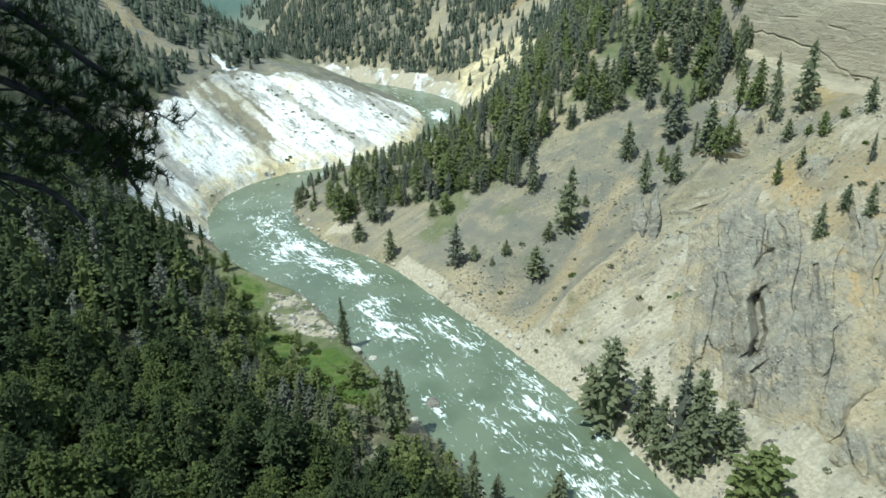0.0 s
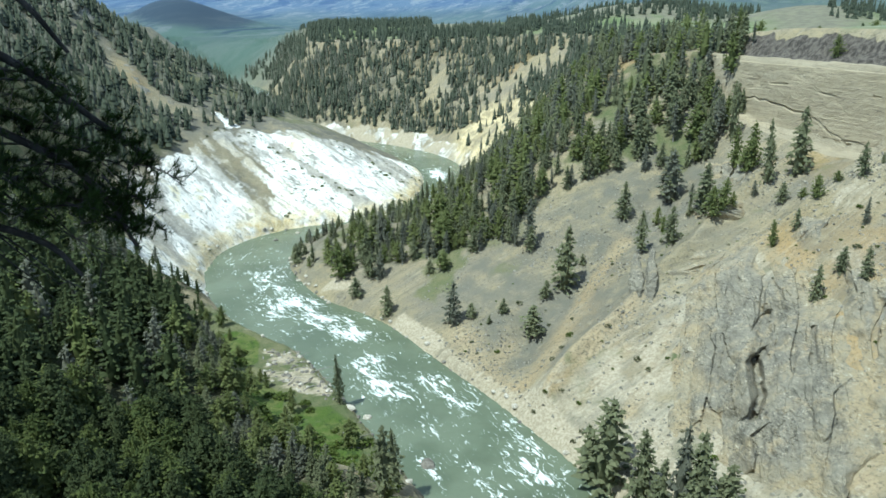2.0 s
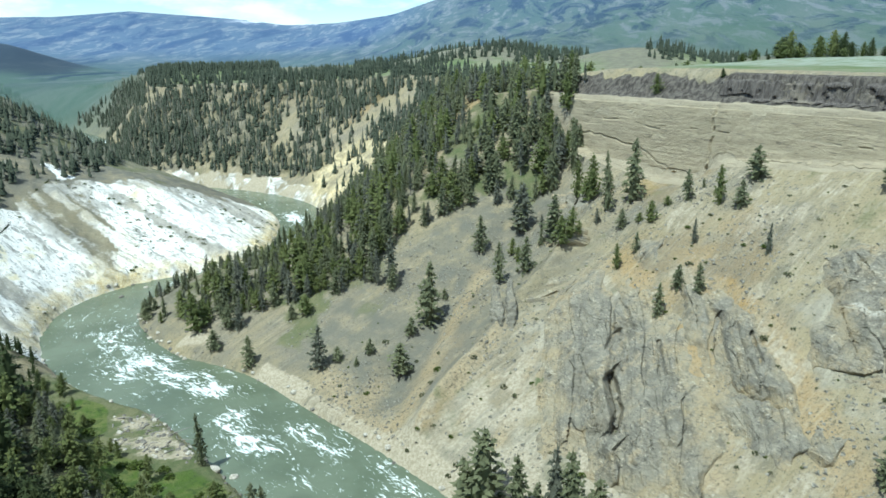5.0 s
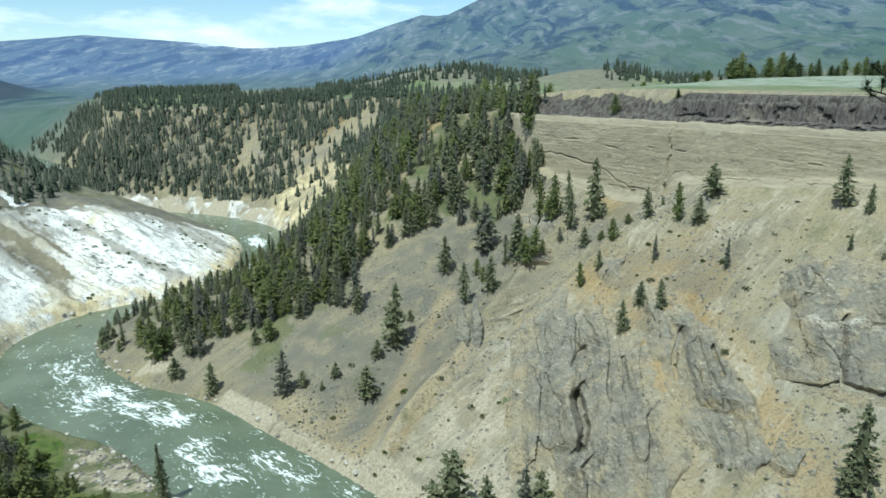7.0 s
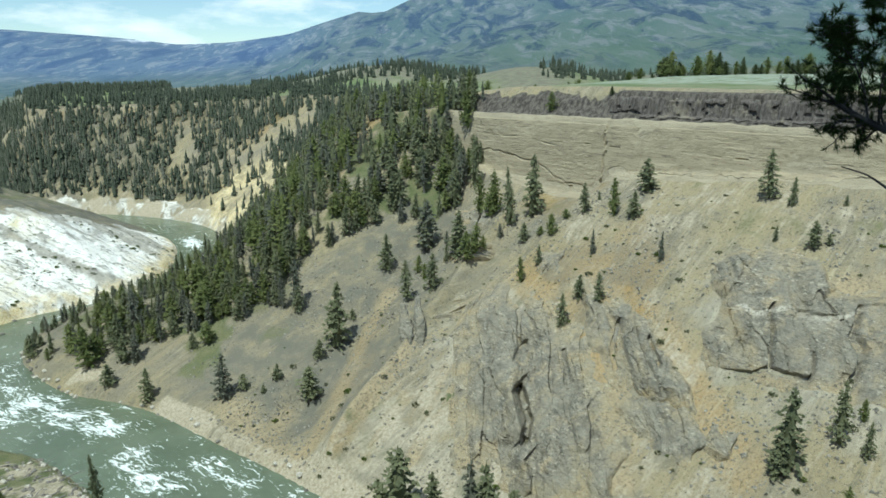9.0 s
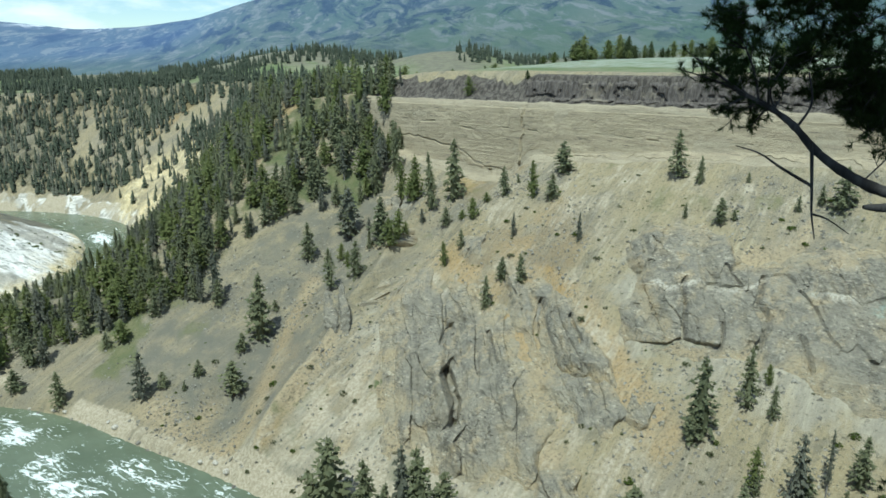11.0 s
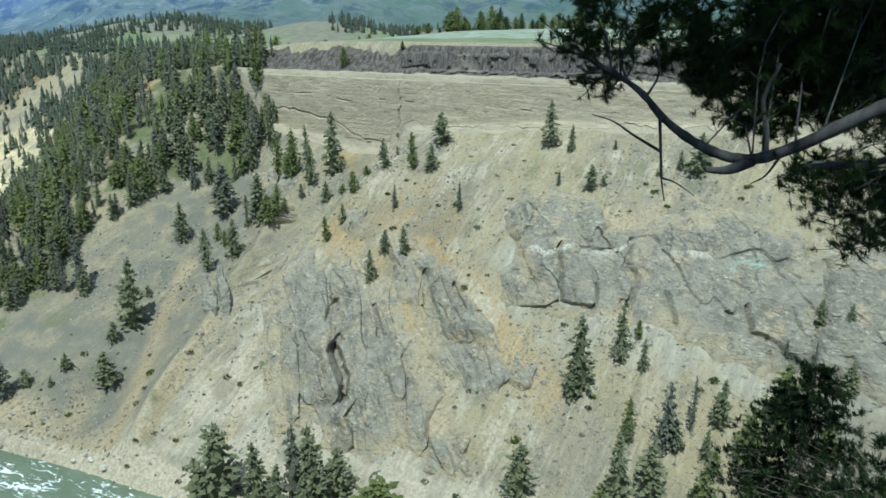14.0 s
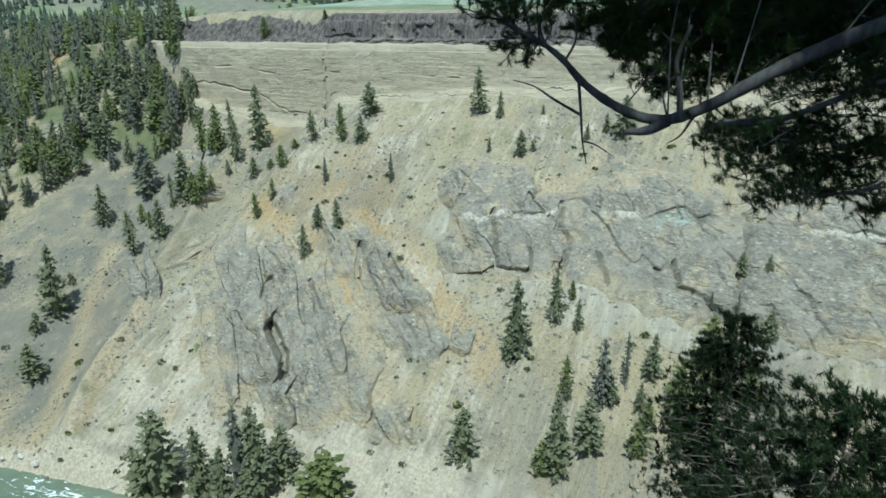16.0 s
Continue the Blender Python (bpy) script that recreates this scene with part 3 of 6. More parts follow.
OCHRE_CHUTE = [(158.7, 62.5), (145.1, 62.9), (125.4, 58.1), (106.6, 48.6), (88.7, 43.9), (77.2, 39.3)]
RED_STRIPE = [(254.6, 39.7), (246.8, 31.2), (234, 21.4), (217, 19), (206.6, 14.2)]
GREEN_STRIP = [(188.7, 29.8), (180.6, 26.9), (171.2, 23.3), (161.4, 19.4)]
# clefts in the buttress
CLEFT = [(165.5, 35.2), (157.7, 32.7), (151.2, 30.2), (147.3, 27.1)]
CLEFT_LOW = [(140.8, 24.2), (135.1, 22.3), (131.3, 20.1)]
CLEFT_SIDE = [(135.5, 37.4), (129.6, 34.7), (125.5, 31.8)]
CLEFT_FOOT = [(111.1, 28.4), (108.1, 26.1), (108.1, 23.9)]
STAND = Vector((-0.43, -0.80, 0.42))   # the way in which the rocks stand out from the slope




def groove(b, z, points, width):
    """1 along a line of (along, height), 0 beside it."""
    out = 0 * b
    for (b0, z0), (b1, z1) in zip(points, points[1:]):
        t = np.clip(((b - b0) * (b1 - b0) + (z - z0) * (z1 - z0)) / ((b1 - b0) ** 2 + (z1 - z0) ** 2), 0, 1)
        out = np.maximum(out, step(width, 0.3 * width, np.hypot(b - b0 - t * (b1 - b0), z - z0 - t * (z1 - z0))))
    return out


aa = ramp_steps([(-6500, 420), (-2500, 210), (-800, 60), (-300, 12), (-120, 3.6), (-40, 2.2), (90, 2.0), (112, 1.3), (285, 1.2), (296, 0.85), (320, 0.95), (345, 2.0), (420, 5), (600, 11), (1200, 36), (2500, 90), (4800, 260), (5600, 320)])
bb = ramp_steps([(-2500, 300), (-900, 90), (-300, 20), (-120, 5), (-60, 1.4), (0, 1.2), (260, 1.2), (330, 1.3), (420, 1.8), (520, 2.2), (720, 3.2), (1000, 8), (1600, 18), (2600, 55), (4700, 130), (5600, 260)])
ga, gb = np.meshgrid(aa, bb, indexing="xy")
gx, gy = ga * INTO[0] + gb * ALONG[0], ga * INTO[1] + gb * ALONG[1]
L = land(gx, gy)
gz = L["z"]
far_wall = L["far"] & ~L["over"] & (L["bank"] > 0)
# where the rocks stand the ground is stony too
stony = step(290, 250, gb) * far_wall
rock = 0 * gb
for ring in [MASSIF, SHOULDER, BAND] + LUMPS:
    rock = np.maximum(rock, within(gb, gz, ring, 9.0))
rock = rock * stony
out = 0 * gb
tan_mask = step(0.94, 0.965, L["u"]) * L["cliff"] * L["far"] * np.where(L["over"], step(5.5, 2.5, L["df"]), 1.0) * (L["r"] < 650)
basalt = L["over"] * L["cliff"] * step(1.0, 3.0, L["df"]) * np.where(gb > 222, step(17, 11, L["df"] + 2.5 * vnoise(gx / 14, gy / 14, seed=99) + 1.5 * vnoise(gx / 3, gy / 3, seed=100)) * 0.9, step(13.5, 10.5, L["df"])) * (L["r"] < 900)
white = within(gx, gy, WHITE_SLOPE, 9) * ~L["far"]
tongues = fbm(gx * 0.447 + gy * 0.894, (gx * 0.894 - gy * 0.447) * 0.14, size=7, octaves=5, seed=39)
lobes = np.maximum.reduce([within(gx + 5 * tongues, gy + 9 * tongues, ring, 7) for ring in WHITE_LOBES]) * ~L["far"]
lobes = step(0.3, 0.65, lobes + 0.45 * tongues)
stain = white * np.maximum(0.7 * (1 - lobes), step(0.09, 0.27, fbm(gx * 0.447 + gy * 0.894 + 3 * vnoise(gx / 9, gy / 9, seed=31), (gx * 0.894 - gy * 0.447) * 0.10, size=15, octaves=5, seed=30) + 0.25 * fbm(gx * 0.447 + gy * 0.894, (gx * 0.894 - gy * 0.447) * 0.2, size=4, octaves=3, seed=32)))
white_tint = np.maximum(lobes, white * (0.57 + 0.5 * tongues))
far_bank = L["far"] * step(17, 8, L["bank"] + 5 * vnoise(gx / 13, gy / 13, seed=35)) * step(620, 680, gy) * (L["r"] < 1100)
# rock breaks the slope into steps and hollows
slope_noise = fbm(gx, gy, gz, size=9, octaves=5, seed=80)
out = out + tan_mask * (0.85 * fbm(gx * 0.08, gy * 0.08, gz * 1.0, size=2.4, octaves=3, seed=82) + 0.6 * fbm(gx, gy, gz * 0.3, size=22, octaves=4, seed=83))
out = out + basalt * 1.6 * fbm(gx, gy, gz * 0.1, size=2.6, octaves=2, seed=84)
crack_ = step(0.95, 0.3, np.abs(gb - 217 + 1.2 * vnoise(gz / 5, 0 * gz, seed=97))) * 2.4 + step(0.9, 0.3, np.abs(gb - 285 + 2 * vnoise(gz / 6, 0 * gz, seed=96))) * 0.5
seam_ = step(0.9, 0.35, np.abs(gz - np.interp(gb, [222, 245, 262, 300, 320], [90, 92, 101, 105, 104]) + 0.8 * vnoise(gb / 5, 0 * gb, seed=95))) * (gb > 235) * (gb < 318) * 1.6
out = out - tan_mask * (crack_ + seam_)
out = out - 12.0 * groove(gb, gz, CLEFT, 4.0) * far_wall
gx, gy = gx - INTO[0] * out, gy - INTO[1] * out
# rills down the scree, small lumps everywhere near
near = step(900, 500, L["r"])
rill = fbm(gb, ga * 0.16, size=11, octaves=4, seed=85) * step(235, 185, gb) + 0.5 * fbm(gx, gy, size=14, octaves=4, seed=89) * step(185, 235, gb)
gz = gz + near * (L["bank"] > 1) * ((far_wall * (1 - tan_mask) * (1.3 * rill + 1.0 * slope_noise)) + ~L["far"] * 1.2 * slope_noise)
gz = gz + white * near * (3.3 * fbm(gx * 0.45 + gy * 0.9, (gx * 0.9 - gy * 0.45) * 0.25, size=30, octaves=5, seed=86, ridged=True) + 1.3 * fbm(gx, gy, size=7, octaves=3, seed=185, ridged=True))
yellow_ = L["far"] * within(gx, gy, [(6, 700), (14, 645), (50, 640), (90, 632), (122, 655), (128, 690), (104, 730), (60, 765), (20, 768)], 10) * (L["bank"] > 0)
gz = gz + yellow_ * step(2, 10, L["bank"]) * (4.5 * fbm(gx, gy, size=17, octaves=4, seed=187, ridged=True) - 1.0)
gz = gz + far_bank * 2.4 * fbm(gx, gy, size=9, octaves=4, seed=87)
gz = np.where(L["bank"] < -0.5, np.minimum(gz, -0.8), gz)
r_here = np.hypot(gx, gy)
gz = np.where(r_here < 2.2, np.minimum(gz, 148.4), gz)

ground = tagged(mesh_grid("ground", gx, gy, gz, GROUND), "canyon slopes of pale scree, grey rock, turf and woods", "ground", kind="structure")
knob = ~L["far"] * np.exp(-((gx + 283) / 20) ** 2 - ((gy - 585) / 22) ** 2) * (1 + 0.5 * slope_noise)
distant = step(1250, 1700, L["r"])
bare_patch = ~L["far"] * within(gx, gy, BARE_SLOPE, 8)
ochre_crop = ~L["far"] * within(gx, gy, [(-252, 562), (-235, 562), (-221, 540), (-226, 522), (-240, 534)], 5)
spur = within(gx, gy, SPUR_WOOD, 7)
bench = within(gx, gy, BENCH, 8) * ~L["far"]
meadow = np.maximum.reduce([within(gx, gy, ring, 4) * k for ring, k in zip(MEADOWS, (1, 0.95, 0.72))]) * ~L["far"]
bar_ = within(gx, gy, LOG_BAR, 4) * ~L["far"] + 0.7 * within(gx, gy, [(-122, 342), (-116, 322), (-100, 308), (-84, 296), (-78, 302), (-96, 322)], 4) * ~L["far"]
near_wood = ~L["far"] * (L["bank"] > 1) * (1 - white) * (1 - 0.95 * bench) * (1 - 0.5 * step(60, 30, L["bank"])) * step(520, 400, gy)
far_wood = L["far"] * step(640, 700, gy) * step(10, 24, L["bank"]) * (1 - 0.85 * step(0.54, 0.66, fbm(gx, gy, size=60, octaves=3, seed=90) * 0.5 + 0.5))
add_mask(ground, "rock", 0.55 * rock + bare_patch * step(-0.1, 0.4, slope_noise) * 0.8 + 0.7 * knob + 0.55 * far_wall * step(0.0, 0.35, slope_noise) * step(200, 260, gb) * step(470, 420, gb) * step(60, 90, gz) * 0.6)
add_mask(ground, "tan", tan_mask)
add_mask(ground, "basalt", basalt)
pale = within(gx, gy, [(-68, 358), (-50, 349), (-45, 355), (-58, 367)], 4) + within(gx, gy, [(-32, 316), (-6, 288), (2, 293), (-18, 323)], 4) * 0.9
add_mask(ground, "white", white_tint + far_bank * (0.60 + 0.55 * fbm(gx, gy, size=4.5, octaves=4, seed=33)) )
add_mask(ground, "sand", far_bank * (0.62 + 0.4 * vnoise(gx / 9, gy / 9, seed=34)) + pale * 0.8 + bar_ * (0.62 + 0.3 * vnoise(gx / 4, gy / 4, seed=36)) + 0.62 * L["far"] * step(11, 4, L["bank"]) * step(330, 300, gy) + far_wall * step(228, 200, gb) * step(40, 75, gb) * (0.40 + 0.35 * slope_noise + 0.15 * step(45, 20, gz)))
add_mask(ground, "yellow", yellow_ * (0.75 + 0.4 * vnoise(gx / 9, gy / 9, seed=188)) + 0.28 * white * step(0.1, 0.5, fbm(gx, gy, size=40, octaves=3, seed=91)) + 0.8 * white * step(13, 4, L["bank"] + 4 * slope_noise))
add_mask(ground, "grass", (within(gx, gy, GRASS_SPUR, 22) * 0.24 + spur * 0.32 + 0.75 * bench + 0.5 * within(gx, gy, [(-118, 322), (-108, 280), (-96, 228), (-76, 188), (-44, 152), (-10, 138), (20, 135), (-5, 170), (-35, 180), (-62, 207), (-92, 285)], 8) + (0.36 + 0.3 * vnoise(gx / 35, gy / 35, seed=77)) * (1 - bare_patch) * (~L["far"]) * step(400, 480, gy)) * (1 - white) + 0.9 * far_wall * groove(gb, gz, GREEN_STRIP, 2.0) * (0.75 + 0.5 * slope_noise) + 0.26 * within(gx, gy, [(18, 327), (31, 339), (45, 336), (34, 316), (22, 307)], 5) + 0.40 * far_wall * step(0.05, 0.4, fbm(gx, gy, size=26, octaves=4, seed=92)))
slide = 0 * gb
for pts, w in ((OCHRE_CHUTE, 6.5), ([(198.5, 59.7), (184.4, 58.7)], 5.0), ([(156.5, 49.8), (141.3, 45.8), (130, 41.6), (115.2, 31.8), (106.2, 27.3)], 4.5), ([(81.6, 80.2), (70.6, 82.9), (66.3, 90.8)], 5.0), ([(178.2, 43.3), (164.7, 36.7)], 3.0), ([(216.7, 31.4), (209, 20.1)], 2.6), ([(187.9, 31.2), (182.4, 21.6), (177.6, 12)], 3.0)):
    for (b0, z0), (b1, z1) in zip(pts, pts[1:]):
        t = np.clip(((gb - b0) * (b1 - b0) + (gz - z0) * (z1 - z0)) / ((b1 - b0) ** 2 + (z1 - z0) ** 2), 0, 1)
        slide = np.maximum(slide, step(w, 0.2 * w, np.hypot(gb - b0 - t * (b1 - b0), gz - z0 - t * (z1 - z0)) + 1.5 * slope_noise))
red_slide = beside(gx + 2.0 * slope_noise, gy, [(91.7, 332.1), (58.1, 285.0), (38.8, 252.8), (28.8, 243.5)], 6.0)
for pts, w, k in (([(81.6, 268.5), (61, 253.1), (45.5, 239.8), (33.9, 230.9)], 2.6, 1.0), ([(73.4, 247.5), (52.6, 229.8)], 2.4, 0.8), ([(91.4, 249.5), (71.8, 223.8), (62.1, 216.4)], 2.2, 0.8), ([(30.4, 283.1), (16.5, 262.4)], 5.0, 0.8), ([(8, 295.6), (21.1, 260.1), (30.4, 237.8)], 8.0, 0.9)):
    slide = np.maximum(slide, k * beside(gx + 1.5 * slope_noise, gy, pts, w))
slide = np.maximum(slide, 0.8 * red_slide)
chute = beside(gx, gy, CHUTE, 13.0) * far_wall
add_mask(ground, "slide", slide * far_wall)
# grey scree; the rib's shaded flank is darkened here as well
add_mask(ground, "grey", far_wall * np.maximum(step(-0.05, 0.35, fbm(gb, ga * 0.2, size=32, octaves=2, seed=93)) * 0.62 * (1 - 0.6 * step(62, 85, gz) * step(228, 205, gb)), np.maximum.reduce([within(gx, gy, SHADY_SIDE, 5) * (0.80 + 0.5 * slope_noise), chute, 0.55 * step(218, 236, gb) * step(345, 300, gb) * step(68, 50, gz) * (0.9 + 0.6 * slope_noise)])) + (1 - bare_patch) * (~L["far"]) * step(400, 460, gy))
add_mask(ground, "stain", stain + 0.45 * far_bank)
add_mask(ground, "ochre", far_wall * step(0.05, 0.45, fbm(gb, ga * 0.5, size=38, octaves=2, seed=94)) * step(20, 50, gz) * 0.7 + 0.42 * groove(gb, gz, RED_STRIPE, 6.0) * far_wall + 0.5 * groove(gb, gz, OCHRE_CHUTE, 6.0) * far_wall + 0.28 * red_slide * far_wall + 0.6 * ochre_crop)
add_mask(ground, "meadow", meadow * 0.9 * (1 - bar_))
add_mask(ground, "forest", near_wood + 0.5 * far_wood + 0.36 * spur + 0.42 * ~L["far"] * step(430, 500, gy) * (1 - white) * (1 - bare_patch) * (0.8 + 0.6 * slope_noise) * (L["bank"] > 1) * (L["r"] < 1200))
add_mask(ground, "heath", L["over"] * np.maximum(step(300, 380, L["df"]), 0.95 * step(140, 190, L["df"] + 15 * vnoise(gx / 40, gy / 40, seed=101)) * step(32, 28, L["az"])))
add_mask(ground, "field", L["over"] * step(19, 30, L["df"] + 6 * vnoise(gx / 10, gy / 10, seed=38)) * np.maximum(1 - distant, 0))
talus = np.maximum.reduce([within(gb, gz, [(q[0], q[1] - drop) for q in ring], 14) for ring in (MASSIF, SHOULDER, BAND) for drop in (0, 9)])
add_mask(ground, "talus", far_wall * (1 - 0.8 * slide) * np.maximum(talus, 0.75 * step(250, 225, gb) * step(30, 60, gb) * step(30, 18, gz)) * (0.8 + 0.5 * slope_noise))
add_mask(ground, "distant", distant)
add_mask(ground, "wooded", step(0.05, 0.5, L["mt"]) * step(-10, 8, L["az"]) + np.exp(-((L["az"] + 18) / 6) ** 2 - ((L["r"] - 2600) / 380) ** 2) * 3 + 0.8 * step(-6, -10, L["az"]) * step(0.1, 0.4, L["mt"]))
# haze painted into the slope colour, stronger with distance
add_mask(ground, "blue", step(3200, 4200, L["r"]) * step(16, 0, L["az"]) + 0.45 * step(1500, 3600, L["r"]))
add_mask(ground, "cone", step(0.3, 0.55, np.exp(-((L["az"] + 18.6) / 5.0) ** 2 - ((L["r"] - 2600) / 420) ** 2)) )
add_mask(ground, "sage", L["over"] * step(70, 110, L["df"] + 18 * vnoise(gx / 40, gy / 40, seed=98)) * step(290, 230, L["df"]) * step(330, 290, gb) * 0.8)
add_mask(ground, "snow", step(0.95, 0.99, L["mt"]) * step(-6, -2, L["az"]) * step(6, 2, L["az"]))


def ground_at(x, y):
    """The height of the sheet at a place."""
    a, b = x * INTO[0] + y * INTO[1], x * ALONG[0] + y * ALONG[1]
    i, j = min(max(int(np.searchsorted(bb, b)) - 1, 0), len(bb) - 2), min(max(int(np.searchsorted(aa, a)) - 1, 0), len(aa) - 2)
    v, u = (b - bb[i]) / (bb[i + 1] - bb[i]), (a - aa[j]) / (aa[j + 1] - aa[j])
    return float((1 - v) * ((1 - u) * gz[i, j] + u * gz[i, j + 1]) + v * ((1 - u) * gz[i + 1, j] + u * gz[i + 1, j + 1]))


# ---- the river: its own sheet, with standing waves in the rapids ----
# rapids: x, y, length along, width across, strength
RAPIDS = [(-98, 380, 42, 17, 0.42), (-82, 345, 24, 19, 0.56), (-60, 325, 24, 14, 0.60), (-44, 311, 19, 11, 0.66), (-24, 262, 28, 13, 0.56), (-18, 254, 10, 6, 0.62), (-30, 278, 18, 10, 0.46), (-3, 204, 9, 5, 0.6),
          (2, 258, 30, 10, 0.42), (17, 245, 26, 8, 0.42), (36, 200, 34, 14, 0.40), (45, 167, 30, 15, 0.44), (20, 190, 30, 10, 0.34), (-66, 484, 26, 9, 0.6), (-2, 575, 30, 12, 0.8),
          (-3, 655, 32, 12, 0.75), (-308, 1255, 60, 12, 1.2), (30, 222, 16, 5, 0.4)]
line = spline(RIVER[::3], 10)
s_mid = np.concatenate([[0], np.cumsum(np.hypot(*np.diff(line[:, :2], axis=0).T))])
ss = np.concatenate([np.arange(300, 900, 1.1), np.arange(900, 1400, 2.5), np.arange(1400, s_mid[-1], 8)])
cx, cy, cw = (np.interp(ss, s_mid, line[:, c]) for c in range(3))
tx, ty = np.gradient(cx, ss), np.gradient(cy, ss)
ln = np.hypot(tx, ty)
tx, ty = tx / ln, ty / ln
across = np.linspace(-1, 1, 56)
half = (cw + 2.2)[:, None]
rx, ry = cx[:, None] + ty[:, None] * across * half, cy[:, None] - tx[:, None] * across * half
foam = 0.13 + 0.06 * fbm(rx, ry, size=30, octaves=2, seed=50)
for x, y, length, width, strength in RAPIDS:
    k = np.argmin((cx - x) ** 2 + (cy - y) ** 2)
    al, ac = (rx - x) * tx[k] + (ry - y) * ty[k], (rx - x) * ty[k] - (ry - y) * tx[k]
    foam = np.maximum(foam, strength * np.exp(-(al / length) ** 2 - (ac / width) ** 2))
waves = foam * (0.9 * fbm(rx, ry, size=4.5, octaves=3, seed=51, ridged=True)) + 0.12 * fbm(rx, ry, size=3, octaves=2, seed=52)
river = tagged(mesh_grid("river", rx, ry, waves, WATER), "grey-green river with white rapids", "river", kind="structure")
add_mask(river, "foam", foam)
flow = np.stack([np.broadcast_to(ss[:, None], rx.shape), across * half, 0 * rx], -1)
river.data.attributes.new("flow", "FLOAT_VECTOR", "POINT").data.foreach_set("vector", flow.astype(np.float32).ravel())

# ---- the far wall's crags: fractured rock standing out of the scree ----
def cells(p, q, seed):
    """Nearest of scattered points: its random number, the way to it, and how near a border is."""
    i, j = np.floor(p), np.floor(q)
    d1, d2 = np.full(p.shape, 9.0), np.full(p.shape, 9.0)
    pick, ox, oy = np.zeros(p.shape), np.zeros(p.shape), np.zeros(p.shape)
    zero = np.zeros(p.shape)
    for di in (-1, 0, 1):
        for dj in (-1, 0, 1):
            h1, h2 = hash01(i + di, j + dj, zero, seed), hash01(i + di, j + dj, zero, seed + 5)
            dx, dy = p - (i + di + h1), q - (j + dj + h2)
            d = np.hypot(dx, dy)
            first = d < d1
            d2 = np.where(first, d1, np.minimum(d2, d))
            pick, ox, oy = np.where(first, hash01(i + di, j + dj, zero, seed + 9), pick), np.where(first, dx, ox), np.where(first, dy, oy)
            d1 = np.where(first, d, d1)
    return pick, ox, oy, d2 - d1


def fractured(c, z, seed):
    """Relief of broken rock in metres: upright blocks, each with a tilt of its own, in three sizes."""
    out = 0 * c
    for n, (w, h, amp) in enumerate(((14, 22, 2.0), (5.4, 5.6, 0.9), (2.2, 1.8, 0.30), (1.0, 0.7, 0.12))):
        wx = c / w + 0.35 * vnoise(c / w * 1.7, z / h * 1.7, seed=seed + n)
        pick, ox, oy, edge = cells(wx, z / h + 0.3 * vnoise(c / w * 1.5, z / h * 1.5, seed=seed + 3 + n), seed + 11 * n)
        tilt = np.sin(pick * 97.0)
        out = out + amp * (0.8 * (pick - 0.5) + 1.05 * tilt * ox + 0.75 * np.cos(pick * 61.0) * oy) - amp * 0.15 * step(0.05, 0.0, edge) * step(0.6, 0.75, pick)
    # broken beds: each juts a little over the one below
    bed = z / 3.4 + 0.55 * vnoise(c / 13, z / 9, seed=seed + 41) + 0.2 * vnoise(c / 4, z / 4, seed=seed + 42)
    out = out + 1.5 * (bed - np.floor(bed)) ** 2 * step(-0.25, 0.35, vnoise(c / 8, np.floor(bed) * 3.7, seed=seed + 43))
    fine_bed = z / 1.35 + 0.5 * vnoise(c / 7, z / 5, seed=seed + 44)
    out = out + 0.35 * (fine_bed - np.floor(fine_bed)) ** 2 * step(-0.1, 0.4, vnoise(c / 3.5, np.floor(fine_bed) * 2.9, seed=seed + 45))
    return out + 0.5 * fbm(c * 0.3, z * 2.2, size=2.6, octaves=3, seed=seed + 40)


def pillars(c, z, width, seed):
    """Rounded upright pillars side by side, 0 to 1."""
    c = c + 0.22 * width * vnoise(c / width, z / 14, seed=seed) + 0.10 * width * vnoise(c / width * 3, z / 5, seed=seed + 1)
    i = np.floor(c / width)
    zero = np.zeros(c.shape)
    lo, hi = i + 0.35 * hash01(i, zero, zero, seed), i + 1 + 0.35 * hash01(i + 1, zero, zero, seed)
    t = c / width
    under = t < lo
    lo2 = i - 1 + 0.35 * hash01(i - 1, zero, zero, seed)
    lo, hi, cell = np.where(under, lo2, lo), np.where(under, lo, hi), np.where(under, i - 1, i)
    q = 2 * (t - lo) / (hi - lo) - 1
    return np.maximum(1 - q * q, 0) ** 0.8 * (0.55 + 0.45 * hash01(cell, zero, zero, seed + 3))


